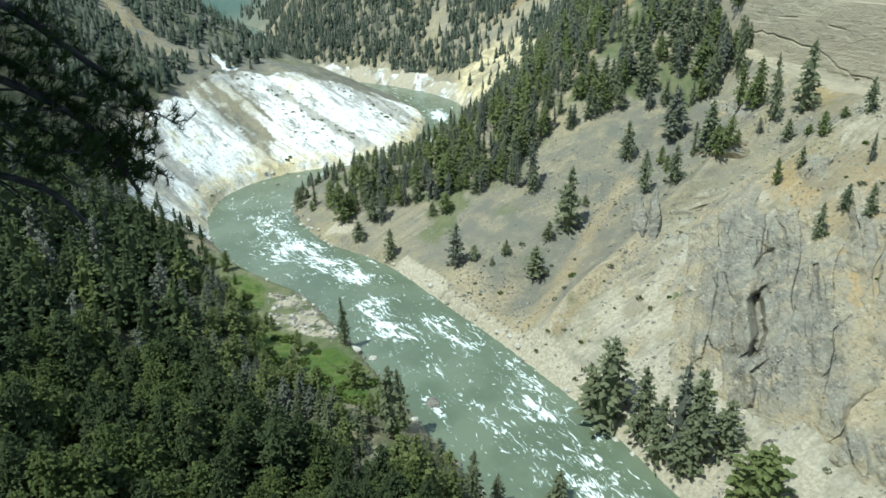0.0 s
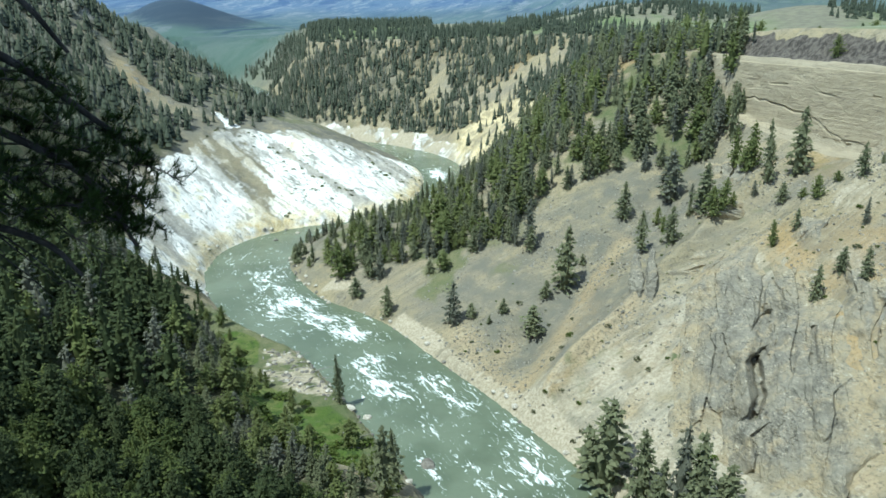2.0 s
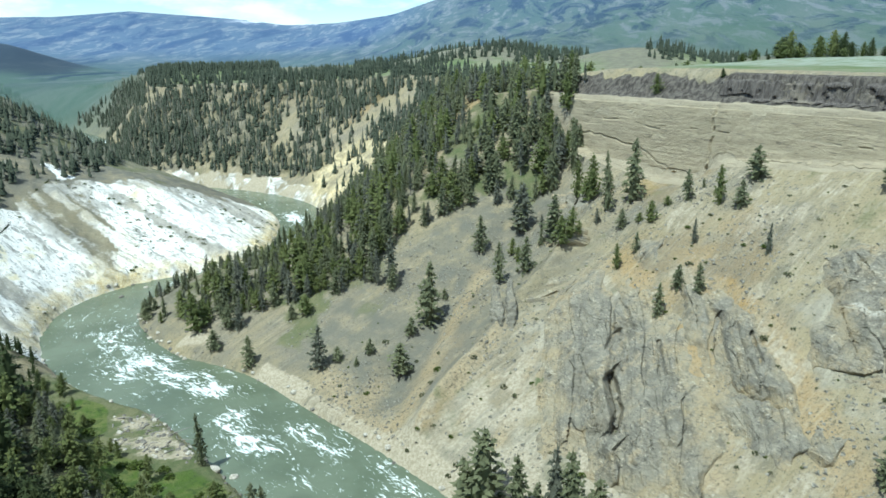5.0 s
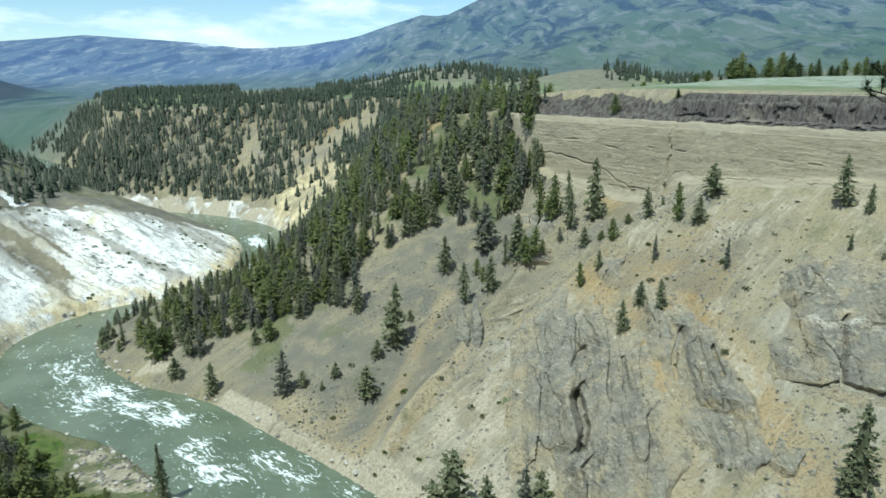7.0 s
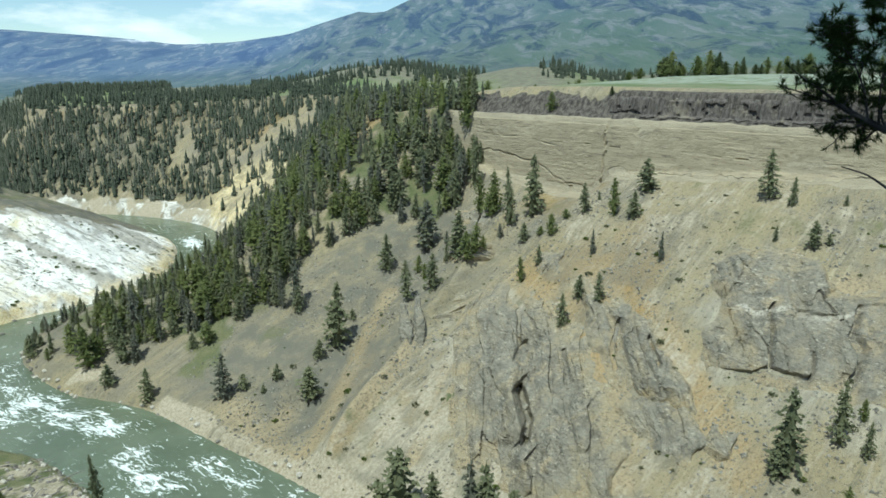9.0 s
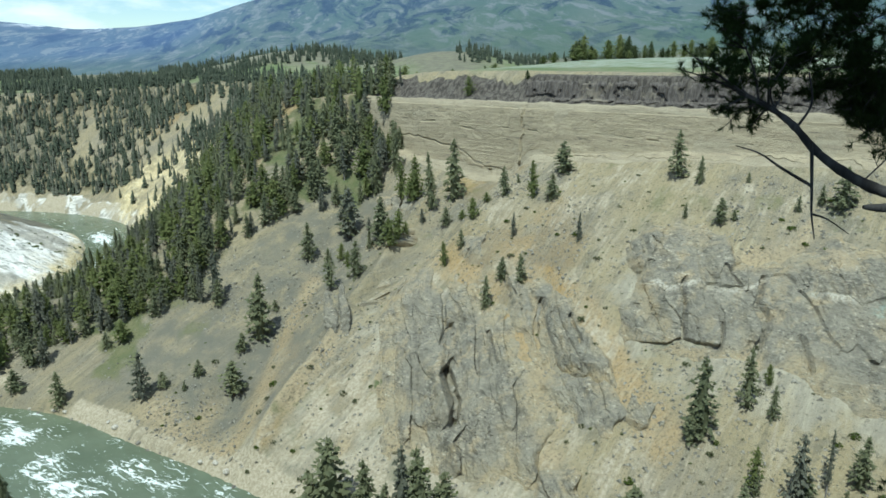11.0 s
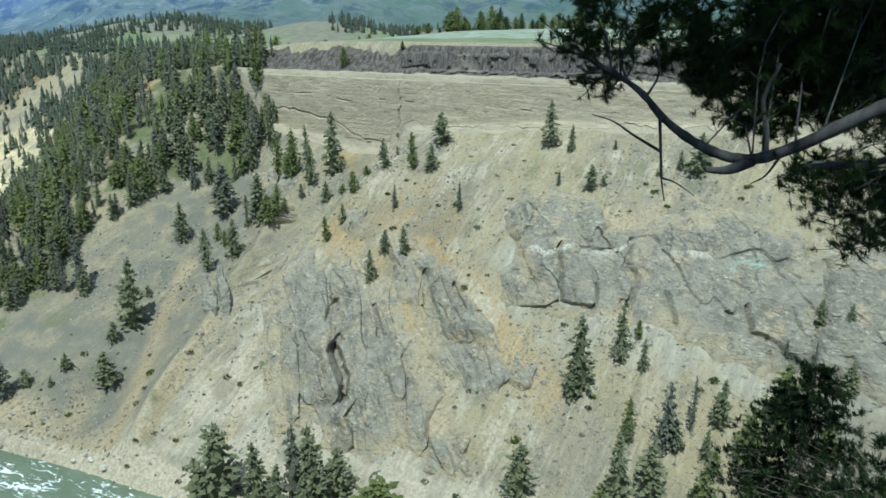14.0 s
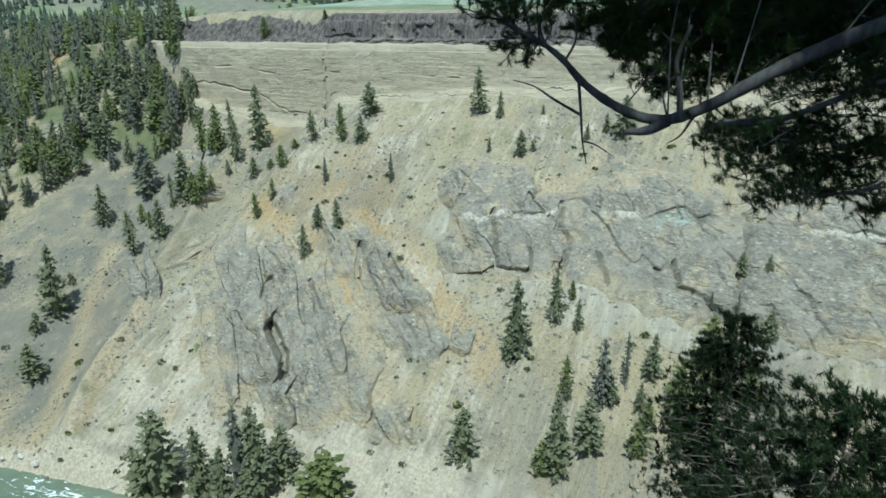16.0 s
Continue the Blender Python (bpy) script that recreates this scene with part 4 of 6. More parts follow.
def crag_material():
    k = Mat("crag_rock", 0.93)
    tone = k.noise(k.pos, 7.0, 5, 0.6)
    fine = k.noise(k.pos, 1.0, 7, 0.72)
    colour = k.mix(k.fit(tone, 0.35, 0.65), (0.218, 0.203, 0.162), (0.300, 0.278, 0.216))
    colour = k.mix(k.fit(fine, 0.54, 0.72, 0, 0.5), colour, (0.221, 0.205, 0.160))
    colour = k.mix(k.fit(k.noise(k.place((0.258, 0.250, 0.047)), 1.0, 5, 0.65), 0.55, 0.72, 0, 0.55), colour, (0.300, 0.280, 0.220))
    colour = k.mix(k.fit(k.noise(k.place((0.06, 0.06, 0.7)), 1.0, 5, 0.65), 0.58, 0.72, 0, 0.5), colour, (0.345, 0.312, 0.236))
    colour = k.mix(k.fit(k.noise(k.pos, 13, 4, 0.6), 0.56, 0.68, 0, 0.7), colour, (0.464, 0.375, 0.233))
    colour = k.mix(k.math("MULTIPLY", k.mask("seep"), k.fit(k.noise(k.place((0.3, 0.3, 1.2)), 1.0, 5, 0.6), 0.44, 0.58)), colour, (0.371, 0.500, 0.437))
    colour = k.mix(k.math("MULTIPLY", k.mask("pale"), k.fit(fine, 0.35, 0.55)), colour, (0.577, 0.540, 0.446))
    colour = k.mix(k.math("MULTIPLY", k.mask("dust"), k.fit(fine, 0.3, 0.55, 0.5, 1.0)), colour, k.mix(k.fit(tone, 0.4, 0.6), (0.397, 0.325, 0.200), (0.340, 0.300, 0.209)))
    colour = k.mix(k.fit(k.noise(k.place((0.16, 0.16, 0.030)), 1.0, 5, 0.62, 0.3), 0.53, 0.64, 0, 0.65), colour, (0.375, 0.320, 0.215))
    colour = k.mix(k.fit(k.noise(k.place((0.20, 0.20, 0.035)), 1.0, 5, 0.62, 0.3), 0.46, 0.36, 0, 0.6), colour, (0.175, 0.165, 0.132))
    patch = k.fit(k.noise(k.place((0.09, 0.09, 0.13)), 1.0, 4, 0.6), 0.44, 0.58, 0.45, 1.0)
    dash = k.noise(k.place((0.45, 0.45, 1.5)), 1.0, 5, 0.72, 0.5)
    colour = k.mix(k.math("MULTIPLY", patch, k.fit(dash, 0.56, 0.63, 0, 0.9)), colour, (0.118, 0.110, 0.088))
    colour = k.mix(k.math("MULTIPLY", patch, k.fit(dash, 0.43, 0.35, 0, 0.75)), colour, (0.597, 0.545, 0.423))
    nick = k.noise(k.place((0.7, 0.7, 2.3)), 1.0, 5, 0.74, 0.3)
    colour = k.mix(k.math("MULTIPLY", patch, k.fit(nick, 0.57, 0.62, 0, 0.85)), colour, (0.100, 0.095, 0.080))
    colour = k.mix(k.math("MULTIPLY", patch, k.fit(nick, 0.405, 0.36, 0, 0.55)), colour, (0.60, 0.565, 0.46))
    normal = k.bump(k.noise(k.place((1, 1, 1.3)), 1.9, 8, 0.75), 0.8, 1.0)
    return k.done(colour, 0.93, normal)


CRAG = crag_material()


def outcrop(name, label, ring, stand, seed, gap=0.5, soft=1.6, cuts=(), ledge=None, rough=1.0, shear=2.2, pillar=(10.0, 2.0), ribs=()):
    """A crag over a ring of (metres along the wall, height)."""
    bs = np.arange(min(p[0] for p in ring) - 6, max(p[0] for p in ring) + 6, gap)
    zs = np.arange(min(p[1] for p in ring) - 4, max(p[1] for p in ring) + 4, gap * 0.52)
    b, z = np.meshgrid(bs, zs)
    a = np.empty_like(b)
    into = np.arange(95, 310, 0.8)
    marks = np.linspace(bs[0], bs[-1], max(4, int((bs[-1] - bs[0]) / 5)))
    mi, mb = np.meshgrid(into, marks)
    slope = np.maximum.accumulate(land(mi * INTO[0] + mb * ALONG[0], mi * INTO[1] + mb * ALONG[1])["z"], axis=1) + 1e-4 * np.arange(len(into))
    depth = np.array([np.interp(zs, h, into) for h in slope])
    for n in range(len(zs)):
        a[n] = np.interp(bs, marks, depth[:, n])
    wb = b + 4.0 * vnoise(b / 9, z / 7, seed=seed + 70) + 1.8 * vnoise(b / 3, z / 2.4, seed=seed + 71)
    wz = z + 1.3 * vnoise(b / 8, z / 6, seed=seed + 72) + 0.6 * vnoise(b / 2.6, z / 2.2, seed=seed + 73)
    k = within(wb, wz, ring, soft)
    bury = step(0.22, 0.60, fbm(b - shear * z, z * 0.6, size=15, octaves=3, seed=seed + 60))
    off = k * (stand * (1 - 0.5 * bury) + rough * fractured(b - shear * z, z, seed)) - 2.6 * (1 - k) ** 1.5 - 1.0 * bury
    off = off + k * (1 - 0.6 * bury) * pillar[1] * pillars(b - shear * z, z, pillar[0], seed + 80)
    for points, width, depth in cuts:
        off = off - depth * groove(0.85 * b + 0.15 * wb, 0.85 * z + 0.15 * wz, points, width)
    # ribs that stand proud along one side of a cleft
    for points, height, wide in ribs:
        line_b = np.interp(z, [q[1] for q in points[::-1]], [q[0] for q in points[::-1]])
        d = b - line_b + 0.5 * vnoise(z / 3, b / 6, seed=seed + 90)
        off = off + k * height * step(0.0, 0.7, d) * step(wide, 0.25 * wide, d) * step(points[-1][1] - 3, points[-1][1] + 1, z) * step(points[0][1] + 5, points[0][1] - 1, z)
    pale = 0 * b
    if ledge is not None:
        lip = z + 0.9 * vnoise(b / 4, 0 * b, seed=seed + 75) - np.interp(b, *ledge)
        off = off + 1.9 * k * step(-0.35, 0.35, lip) * (0.25 + 0.75 * step(-0.25, 0.25, vnoise(b / 7, 0 * b, seed=seed + 81)))
        pale = step(-2.6, -0.6, lip) * step(0.1, -0.3, lip) * step(-0.1, 0.35, vnoise(b / 13, 0 * b, seed=seed + 76))
    x = a * INTO[0] + b * ALONG[0] + STAND.x * off
    y = a * INTO[1] + b * ALONG[1] + STAND.y * off
    ob = mesh_grid(name, x, y, z + STAND.z * off, CRAG, k > 0.01)
    add_mask(ob, "seep", step(-4.6, -3.4, z - (np.interp(b, *ledge) if ledge is not None else 999)) * step(0.5, -2.0, z - (np.interp(b, *ledge) if ledge is not None else 999)) * step(62, 50, b) * step(-60, -20, b) * step(-0.2, 0.5, vnoise(b / 9, 0 * b, seed=seed + 77)) * 0.8)
    add_mask(ob, "pale", pale)
    add_mask(ob, "dust", np.maximum(step(0.95, 0.35, k + 0.35 * vnoise(b / 5, z / 3, seed=seed + 78)), 0.8 * step(0.35, 0.8, bury)) + 0.4 * step(0.3, 0.6, fbm(b - shear * z, z * 0.3, size=5, octaves=3, seed=seed + 79)))
    ob.data.polygons.foreach_set("use_smooth", np.zeros(len(ob.data.polygons), bool))
    return tagged(ob, label, "rock", kind="structure")


outcrop("rock_buttress", "grey fractured rock buttress with a dark cleft in the scree", MASSIF, 3.4, 900, 0.45, 8.0,
        [([(q[0] - 1.0, q[1]) for q in CLEFT], 1.4, 8.5), ([(178.2, 43.3), (164.7, 36.7)], 2.2, 3.0), ([(192, 52), (176, 40)], 0.9, 2.4), ([(160, 46), (148, 40)], 0.9, 2.4), ([(222, 46), (200, 34)], 1.2, 2.4)], shear=1.9, pillar=(15.0, 2.8), ribs=((CLEFT, 5.5, 12.0), (CLEFT_LOW, 5.0, 10.0), (CLEFT_SIDE, 4.0, 10.0), (CLEFT_FOOT, 4.0, 9.0), ([(232, 52), (205, 36), (186, 26)], 3.0, 12.0)))
outcrop("rock_shoulder", "dark grey rock shoulder beside an ochre gully", SHOULDER, 3.2, 910, 0.45, 4.5, [([(131.7, 56.3), (125.8, 53.4), (121.6, 51.1)], 0.9, 3.0), ([(149, 57), (142, 50), (136, 46)], 0.8, 2.4)], shear=1.9)
def rock_fin(foot, top, wide, seed, label):
    """A leaning blade of rock, broken into blocks, from its foot to its top."""
    rows, sides = 40, 28
    v, w = np.meshgrid(np.linspace(0, 1, rows), np.linspace(0, 2 * math.pi, sides), indexing="ij")
    foot, top = np.array(foot), np.array(top)
    height = top[2] - foot[2]
    size = wide * (1.15 - 0.62 * v ** 1.6) * (1 + 0.25 * np.sin(9 * v + seed)) * np.where(v > 0.97, 0.35, 1.0)
    block = fbm(np.cos(w) * 2.2 + seed, np.sin(w) * 2.2, v * height * 0.35, size=1.6, octaves=4, seed=seed)
    bed = v * height / 2.6 + 0.4 * vnoise(np.cos(w) * 2, np.sin(w) * 2, seed=seed + 3)
    size = size * (1 + 0.40 * block + 0.22 * (bed - np.floor(bed)))
    x = foot[0] + (top[0] - foot[0]) * v + size * np.cos(w) * 0.95
    y = foot[1] + (top[1] - foot[1]) * v + size * np.sin(w) * 1.7
    ob = mesh_grid("rock_fin", x, y, foot[2] + height * v + 0.4 * block, CRAG)
    ob.data.polygons.foreach_set("use_smooth", np.zeros(len(ob.data.polygons), bool))
    for mask in ("seep", "pale", "dust"):
        add_mask(ob, mask, 0 * v)
    return tagged(ob, label, "rock", kind="structure")


rock_fin((81, 266, 30), (84.5, 286, 51), 2.7, 920, "narrow upright rock fin in the scree")
rock_fin((85.5, 265, 31), (91, 285, 53.5), 2.1, 926, "narrow upright rock fin beside a dark split")
rock_fin((83, 268, 27), (84, 278, 40), 3.0, 928, "low broken rock at the foot of the fins")
outcrop("cliff_band", "long grey cliff band with a pale overhung ledge", BAND, 3.2, 930, 0.55, 5.5,
        [([(98.9, 72.1), (93.9, 65.7), (89, 58.8)], 0.8, 2.8), ([(74.8, 75.2), (73.2, 69.5), (67.4, 66.1), (65.5, 61.3), (64.1, 56.6)], 1.5, 3.4), ([(80.2, 63.6), (76.6, 59.1)], 0.8, 2.6), ([(12, 77.9), (10.7, 70.1), (11.2, 61.6), (11, 55.6)], 2.0, 3.6), ([(31.6, 65.5), (28, 60.2), (19.7, 59), (14.2, 56.3)], 0.9, 3.0), ([(57.4, 64.8), (52.6, 61.9), (47.9, 59.4)], 0.6, 2.2), ([(105.8, 53.9), (93, 55.9), (89.5, 58.1), (84.3, 58.1), (76.6, 58.8)], 0.8, 3.0)],
        ledge=([-120, -60, -5.4, 11.1, 20.6, 27.4, 33.0, 44.9, 60.3, 69.3, 75.0, 79.1, 87.4, 93.3, 98.9, 103.2, 111.3, 118.3], [76, 77, 77.4, 77.3, 77.1, 77.2, 78.0, 75.6, 74.6, 76.7, 75.5, 72.2, 71.4, 73.5, 72.1, 70.1, 70.2, 72.0]), rough=0.8, shear=1.2, pillar=(17.0, 2.4))
for n, ring in enumerate(LUMPS):
    outcrop("rock_outcrop", "low grey rock outcrop in the scree", ring, 1.2, 940 + n * 7, 0.5, 3.2, rough=0.9)



# ---- the tan cliff and the dark columns over it ----
def tan_material():
    k = Mat("tan_beds", 0.94)
    beds = k.noise(k.place((0.03, 0.03, 0.7)), 1.0, 8, 0.72, 0.05)
    colour = k.mix(k.fit(beds, 0.36, 0.64), (0.360, 0.308, 0.212), (0.448, 0.386, 0.266))
    colour = k.mix(k.fit(k.noise(k.place((0.12, 0.12, 1.3)), 1.0, 6, 0.7, 0.1), 0.55, 0.64, 0, 0.8), colour, (0.190, 0.165, 0.125))
    colour = k.mix(k.fit(k.noise(k.pos, 4, 7, 0.74, 0.3), 0.54, 0.68, 0, 0.6), colour, (0.29, 0.255, 0.185))
    colour = k.mix(k.fit(k.noise(k.place((0.5, 0.5, 2.0)), 1.0, 5, 0.7), 0.60, 0.70, 0, 0.7), colour, (0.56, 0.50, 0.37))
    colour = k.mix(k.fit(k.noise(k.place((0.25, 0.25, 0.03)), 1.0, 5, 0.6), 0.58, 0.72, 0, 0.35), colour, (0.27, 0.235, 0.17))
    return k.done(colour, 0.94, k.bump(k.noise(k.place((0.6, 0.6, 1.5)), 1.2, 8, 0.75), 0.7, 0.9))


def column_material():
    k = Mat("column_rock", 0.92)
    run = k.noise(k.place((0.6, 0.6, 0.06)), 1.0, 5, 0.7)
    colour = k.mix(k.fit(run, 0.36, 0.64), (0.066, 0.058, 0.052), (0.158, 0.140, 0.124))
    colour = k.mix(k.fit(k.noise(k.pos, 2.2, 6, 0.7), 0.55, 0.68, 0, 0.7), colour, (0.060, 0.055, 0.050))
    colour = k.mix(k.fit(k.noise(k.pos, 9, 4, 0.6), 0.55, 0.68, 0, 0.5), colour, (0.31, 0.27, 0.20))
    return k.done(colour, 0.92, k.bump(k.noise(k.place((1, 1, 0.4)), 1.2, 6, 0.7), 0.4, 0.8))


def cliff_face(name, label, b0, b1, lower, upper, relief, material, gap=0.9, rise=0.5):
    """A steep face from b0 to b1 along the wall, between two heights, standing on the land."""
    bs = np.arange(b0, b1, gap)
    marks = np.linspace(b0, b1, int((b1 - b0) / 4))
    into = np.arange(240, 345, 0.25)
    mi, mb = np.meshgrid(into, marks)
    slope = np.maximum.accumulate(land(mi * INTO[0] + mb * ALONG[0], mi * INTO[1] + mb * ALONG[1])["z"], axis=1) + 1e-4 * np.arange(len(into))
    lo, hi = np.interp(bs, *lower) + 5 * np.maximum(vnoise(bs / 16, 0 * bs, seed=720), 0) + 1.2 * np.abs(vnoise(bs / 3, 0 * bs, seed=721)), np.interp(bs, *upper)
    rows = int(np.max(hi - lo) / rise)
    t = np.linspace(0, 1, rows)[:, None]
    b, z = np.broadcast_to(bs, (rows, len(bs))), lo + (hi - lo) * t
    low_ = np.array([np.interp(np.linspace(60, 150, 361), h, into) for h in slope])
    a = np.empty(b.shape)
    zi = np.clip((z - 60) / 0.25, 0, 360)
    for n in range(len(bs)):
        k = np.clip(np.searchsorted(marks, bs[n]) - 1, 0, len(marks) - 2)
        f = (bs[n] - marks[k]) / (marks[k + 1] - marks[k])
        a[:, n] = np.interp(zi[:, n], np.arange(361), (1 - f) * low_[k] + f * low_[k + 1])
    edge = step(0, 0.06, t) * step(1, 0.97, t) * step(b0, b0 + 5, b) * step(b1, b1 - 5, b)
    a = a - edge * (0.4 + relief(b, z, t)) + 1.2 * (1 - edge)
    ob = mesh_grid(name, a * INTO[0] + b * ALONG[0], a * INTO[1] + b * ALONG[1], z, material)
    ob.data.polygons.foreach_set("use_smooth", np.zeros(len(ob.data.polygons), bool))
    return tagged(ob, label, "cliff", kind="structure")


def tan_relief(b, z, t):
    bed = z / 1.9 + 0.18 * vnoise(b / 30, z / 8, seed=701) + 0.10 * vnoise(b / 6, z / 2, seed=702)
    jut = (bed - np.floor(bed)) ** 2 * (0.35 + 0.65 * hash01(np.floor(bed), np.floor(b / 9 + 3 * np.sin(np.floor(bed))), 0 * b, 703))
    out = 0.22 * jut * step(-0.1, 0.5, fbm(b, z * 2.5, size=16, octaves=3, seed=707)) + 0.9 * fbm(b, z * 1.4, size=13, octaves=5, seed=704)
    crack = step(0.75, 0.2, np.abs(b - 217 + 1.1 * vnoise(z / 3, 0 * z, seed=97))) * 1.3 * step(-0.6, 0.0, vnoise(z / 2, 0 * z, seed=98))
    seam = step(0.65, 0.25, np.abs(z - np.interp(b, [222, 245, 262, 300, 320], [91, 93, 101, 105, 104]) + 0.7 * vnoise(b / 4, 0 * b, seed=95))) * (b > 232) * 1.0
    nick = step(0.5, 0.2, np.abs(z - 113 + 2.0 * vnoise(b / 25, 0 * b, seed=705))) * step(0.2, 0.5, vnoise(b / 6, 0 * b, seed=706)) * 0.8
    return out - crack - seam - nick


def column_relief(b, z, t):
    ragged = 0.9 * vnoise(b / 3, 0 * b, seed=711)
    return 0.85 * pillars(b, z, 1.7, 712) + 0.5 * pillars(b + 3, z, 5.5, 713) + 0.35 * fbm(b, z, size=2.2, octaves=3, seed=714) - 1.1 * step(0.82, 0.95, t + 0.08 * ragged) - 1.5 * step(0.35, 0.6, vnoise(b / 2.2, z / 2.5, seed=715))


TAN_LOW = ([-130, -60, 3, 44, 125, 184, 212, 222, 243, 313, 330], [104, 106, 107, 109, 106, 101.5, 99, 89, 86.5, 92, 94])
cliff_face("tan_cliff", "flat-bedded tan cliff with a dark upright crack and thin ledges", -130, 322, TAN_LOW, ([-130, 322], [126.2, 124.2]), tan_relief, tan_material())
cliff_face("column_cliff", "grey-brown cliff of upright rock columns along the rim", -130, 226, ([-130, 226], [129.0, 127.6]), ([-130, 226], [139.4, 138.4]), column_relief, column_material(), 0.45, 0.5)
# ---- trees ----
def shape(name, verts, faces, material, parent=None, smooth=False):
    me = bpy.data.meshes.new(name)
    me.from_pydata(verts, [], faces)
    me.materials.append(material)
    if smooth:
        me.polygons.foreach_set("use_smooth", [True] * len(me.polygons))
    me.update()
    ob = new(name, me)
    ob.parent = parent
    return ob


def tube(points, radii, sides=6):
    """Vertices and faces of a tapered, bent round bar."""
    verts, faces = [], []
    for n, (p, r) in enumerate(zip(points, radii)):
        d = (Vector(points[min(n + 1, len(points) - 1)]) - Vector(points[max(n - 1, 0)])).normalized()
        u = d.cross(Vector((0.31, 0.95, 0.1))).normalized()
        v = d.cross(u)
        for k in range(sides):
            a = 2 * math.pi * k / sides
            verts.append(Vector(p) + u * r * math.cos(a) + v * r * math.sin(a))
        if n:
            o = (n - 1) * sides
            faces += [(o + k, o + (k + 1) % sides, o + sides + (k + 1) % sides, o + sides + k) for k in range(sides)]
    return verts, faces


def clump(verts, faces, c, out, size, rnd):
    """A small tuft of foliage: a lopsided tent, longer along its bough than across."""
    side = Vector((-out.y, out.x, 0))
    e = (out + side * rnd.uniform(-0.7, 0.7) + Vector((0, 0, rnd.uniform(-0.5, 0.35)))).normalized()
    g = (side + Vector((0, 0, rnd.uniform(-0.6, 0.6)))).normalized()
    o = len(verts)
    verts += [c + e * size * rnd.uniform(0.9, 1.6), c + g * size * rnd.uniform(0.5, 1.0), c - e * size * rnd.uniform(0.4, 0.9), c - g * size * rnd.uniform(0.5, 1.0),
              c + Vector((rnd.uniform(-0.2, 0.2), rnd.uniform(-0.2, 0.2), rnd.uniform(0.45, 0.9))) * size]
    faces += [(o, o + 1, o + 4), (o + 1, o + 2, o + 4), (o + 2, o + 3, o + 4), (o + 3, o, o + 4)]


def bough(verts, faces, root, out, length, droop, width, rnd):
    """One leafy branch: tufts strewn along it, thicker towards its end."""
    side = Vector((-out.y, out.x, 0))
    for t in (rnd.uniform(0.35, 0.6), rnd.uniform(0.6, 0.85), rnd.uniform(0.85, 1.0)):
        c = root + out * length * t + side * rnd.uniform(-0.22, 0.22) * length * t + Vector((0, 0, -droop * t * t + rnd.uniform(-0.15, 0.15)))
        clump(verts, faces, c, out, width * rnd.uniform(0.7, 1.25), rnd)


def conifer(name, seed, height=10.0, spread=1.9, whorls=17, bare=0.10, gaps=0.1, needles=None, bark=None, droop=0.35, lean=0.02, density=8, taper=1.7):
    """A conifer at its foot: trunk and crown."""
    rnd = random.Random(seed)
    thing = new(name)
    bend = Vector((rnd.uniform(-1, 1), rnd.uniform(-1, 1), 0)) * lean * height
    axis = [Vector((0, 0, -0.6))] + [Vector((0, 0, height * t)) + bend * t * t for t in (0.25, 0.5, 0.75, 1.0)]
    v, f = tube(axis, [height * 0.019, height * 0.015, height * 0.011, height * 0.006, 0.01], 6)
    shape("trunk", v, f, bark or BARK, thing, True)
    verts, faces = [], []

    def reach(t):
        q = max(0.0, (t - bare) / (1 - bare))
        return spread * (1 - q ** taper) ** 0.85 * min(1, 0.62 + 1.6 * q) + 0.06

    # a ragged dark heart, then boughs all the way up
    rings = 7
    for n in range(rings):
        t = bare + (0.97 - bare) * n / (rings - 1)
        for k in range(7):
            a = 6.283 * (k + 0.5 * (n % 2)) / 7
            q = 0.46 * reach(t) * rnd.uniform(0.5, 1.2)
            verts.append(Vector((q * math.cos(a), q * math.sin(a), height * t + rnd.uniform(-0.3, 0.3))) + bend * t * t)
        if n:
            o = 7 * (n - 1)
            faces += [(o + k, o + (k + 1) % 7, o + 7 + (k + 1) % 7, o + 7 + k) for k in range(7)]
    total = whorls * density
    for n in range(total):
        t = bare + (0.97 - bare) * (n / total) ** 0.85
        if rnd.random() < gaps:
            continue
        a = 2.39996 * n + rnd.uniform(-0.5, 0.5)
        ln = reach(t) * rnd.uniform(0.62, 1.15) * (1.25 if rnd.random() < 0.12 else 1.0)
        z = height * min(0.985, t + rnd.uniform(-0.03, 0.03))
        bough(verts, faces, Vector((0, 0, z)) + bend * t * t, Vector((math.cos(a), math.sin(a), 0)), ln, ln * (droop * rnd.uniform(0.3, 1.6) - 0.35 * t), (0.15 * ln + 0.17) * min(1.0, (8 / density) ** 0.5), rnd)
    o = len(verts)
    top = axis[-1]
    verts += [top + Vector((0, 0, 0.35)), top + Vector((0.13, 0, -0.7)), top + Vector((-0.07, 0.11, -0.7)), top + Vector((-0.07, -0.11, -0.7))]
    faces += [(o, o + 1, o + 2), (o, o + 2, o + 3), (o, o + 3, o + 1)]
    shape("crown", verts, faces, needles or FIR, thing)
    SPREAD[thing.name] = spread
    return thing


SPREAD = {}


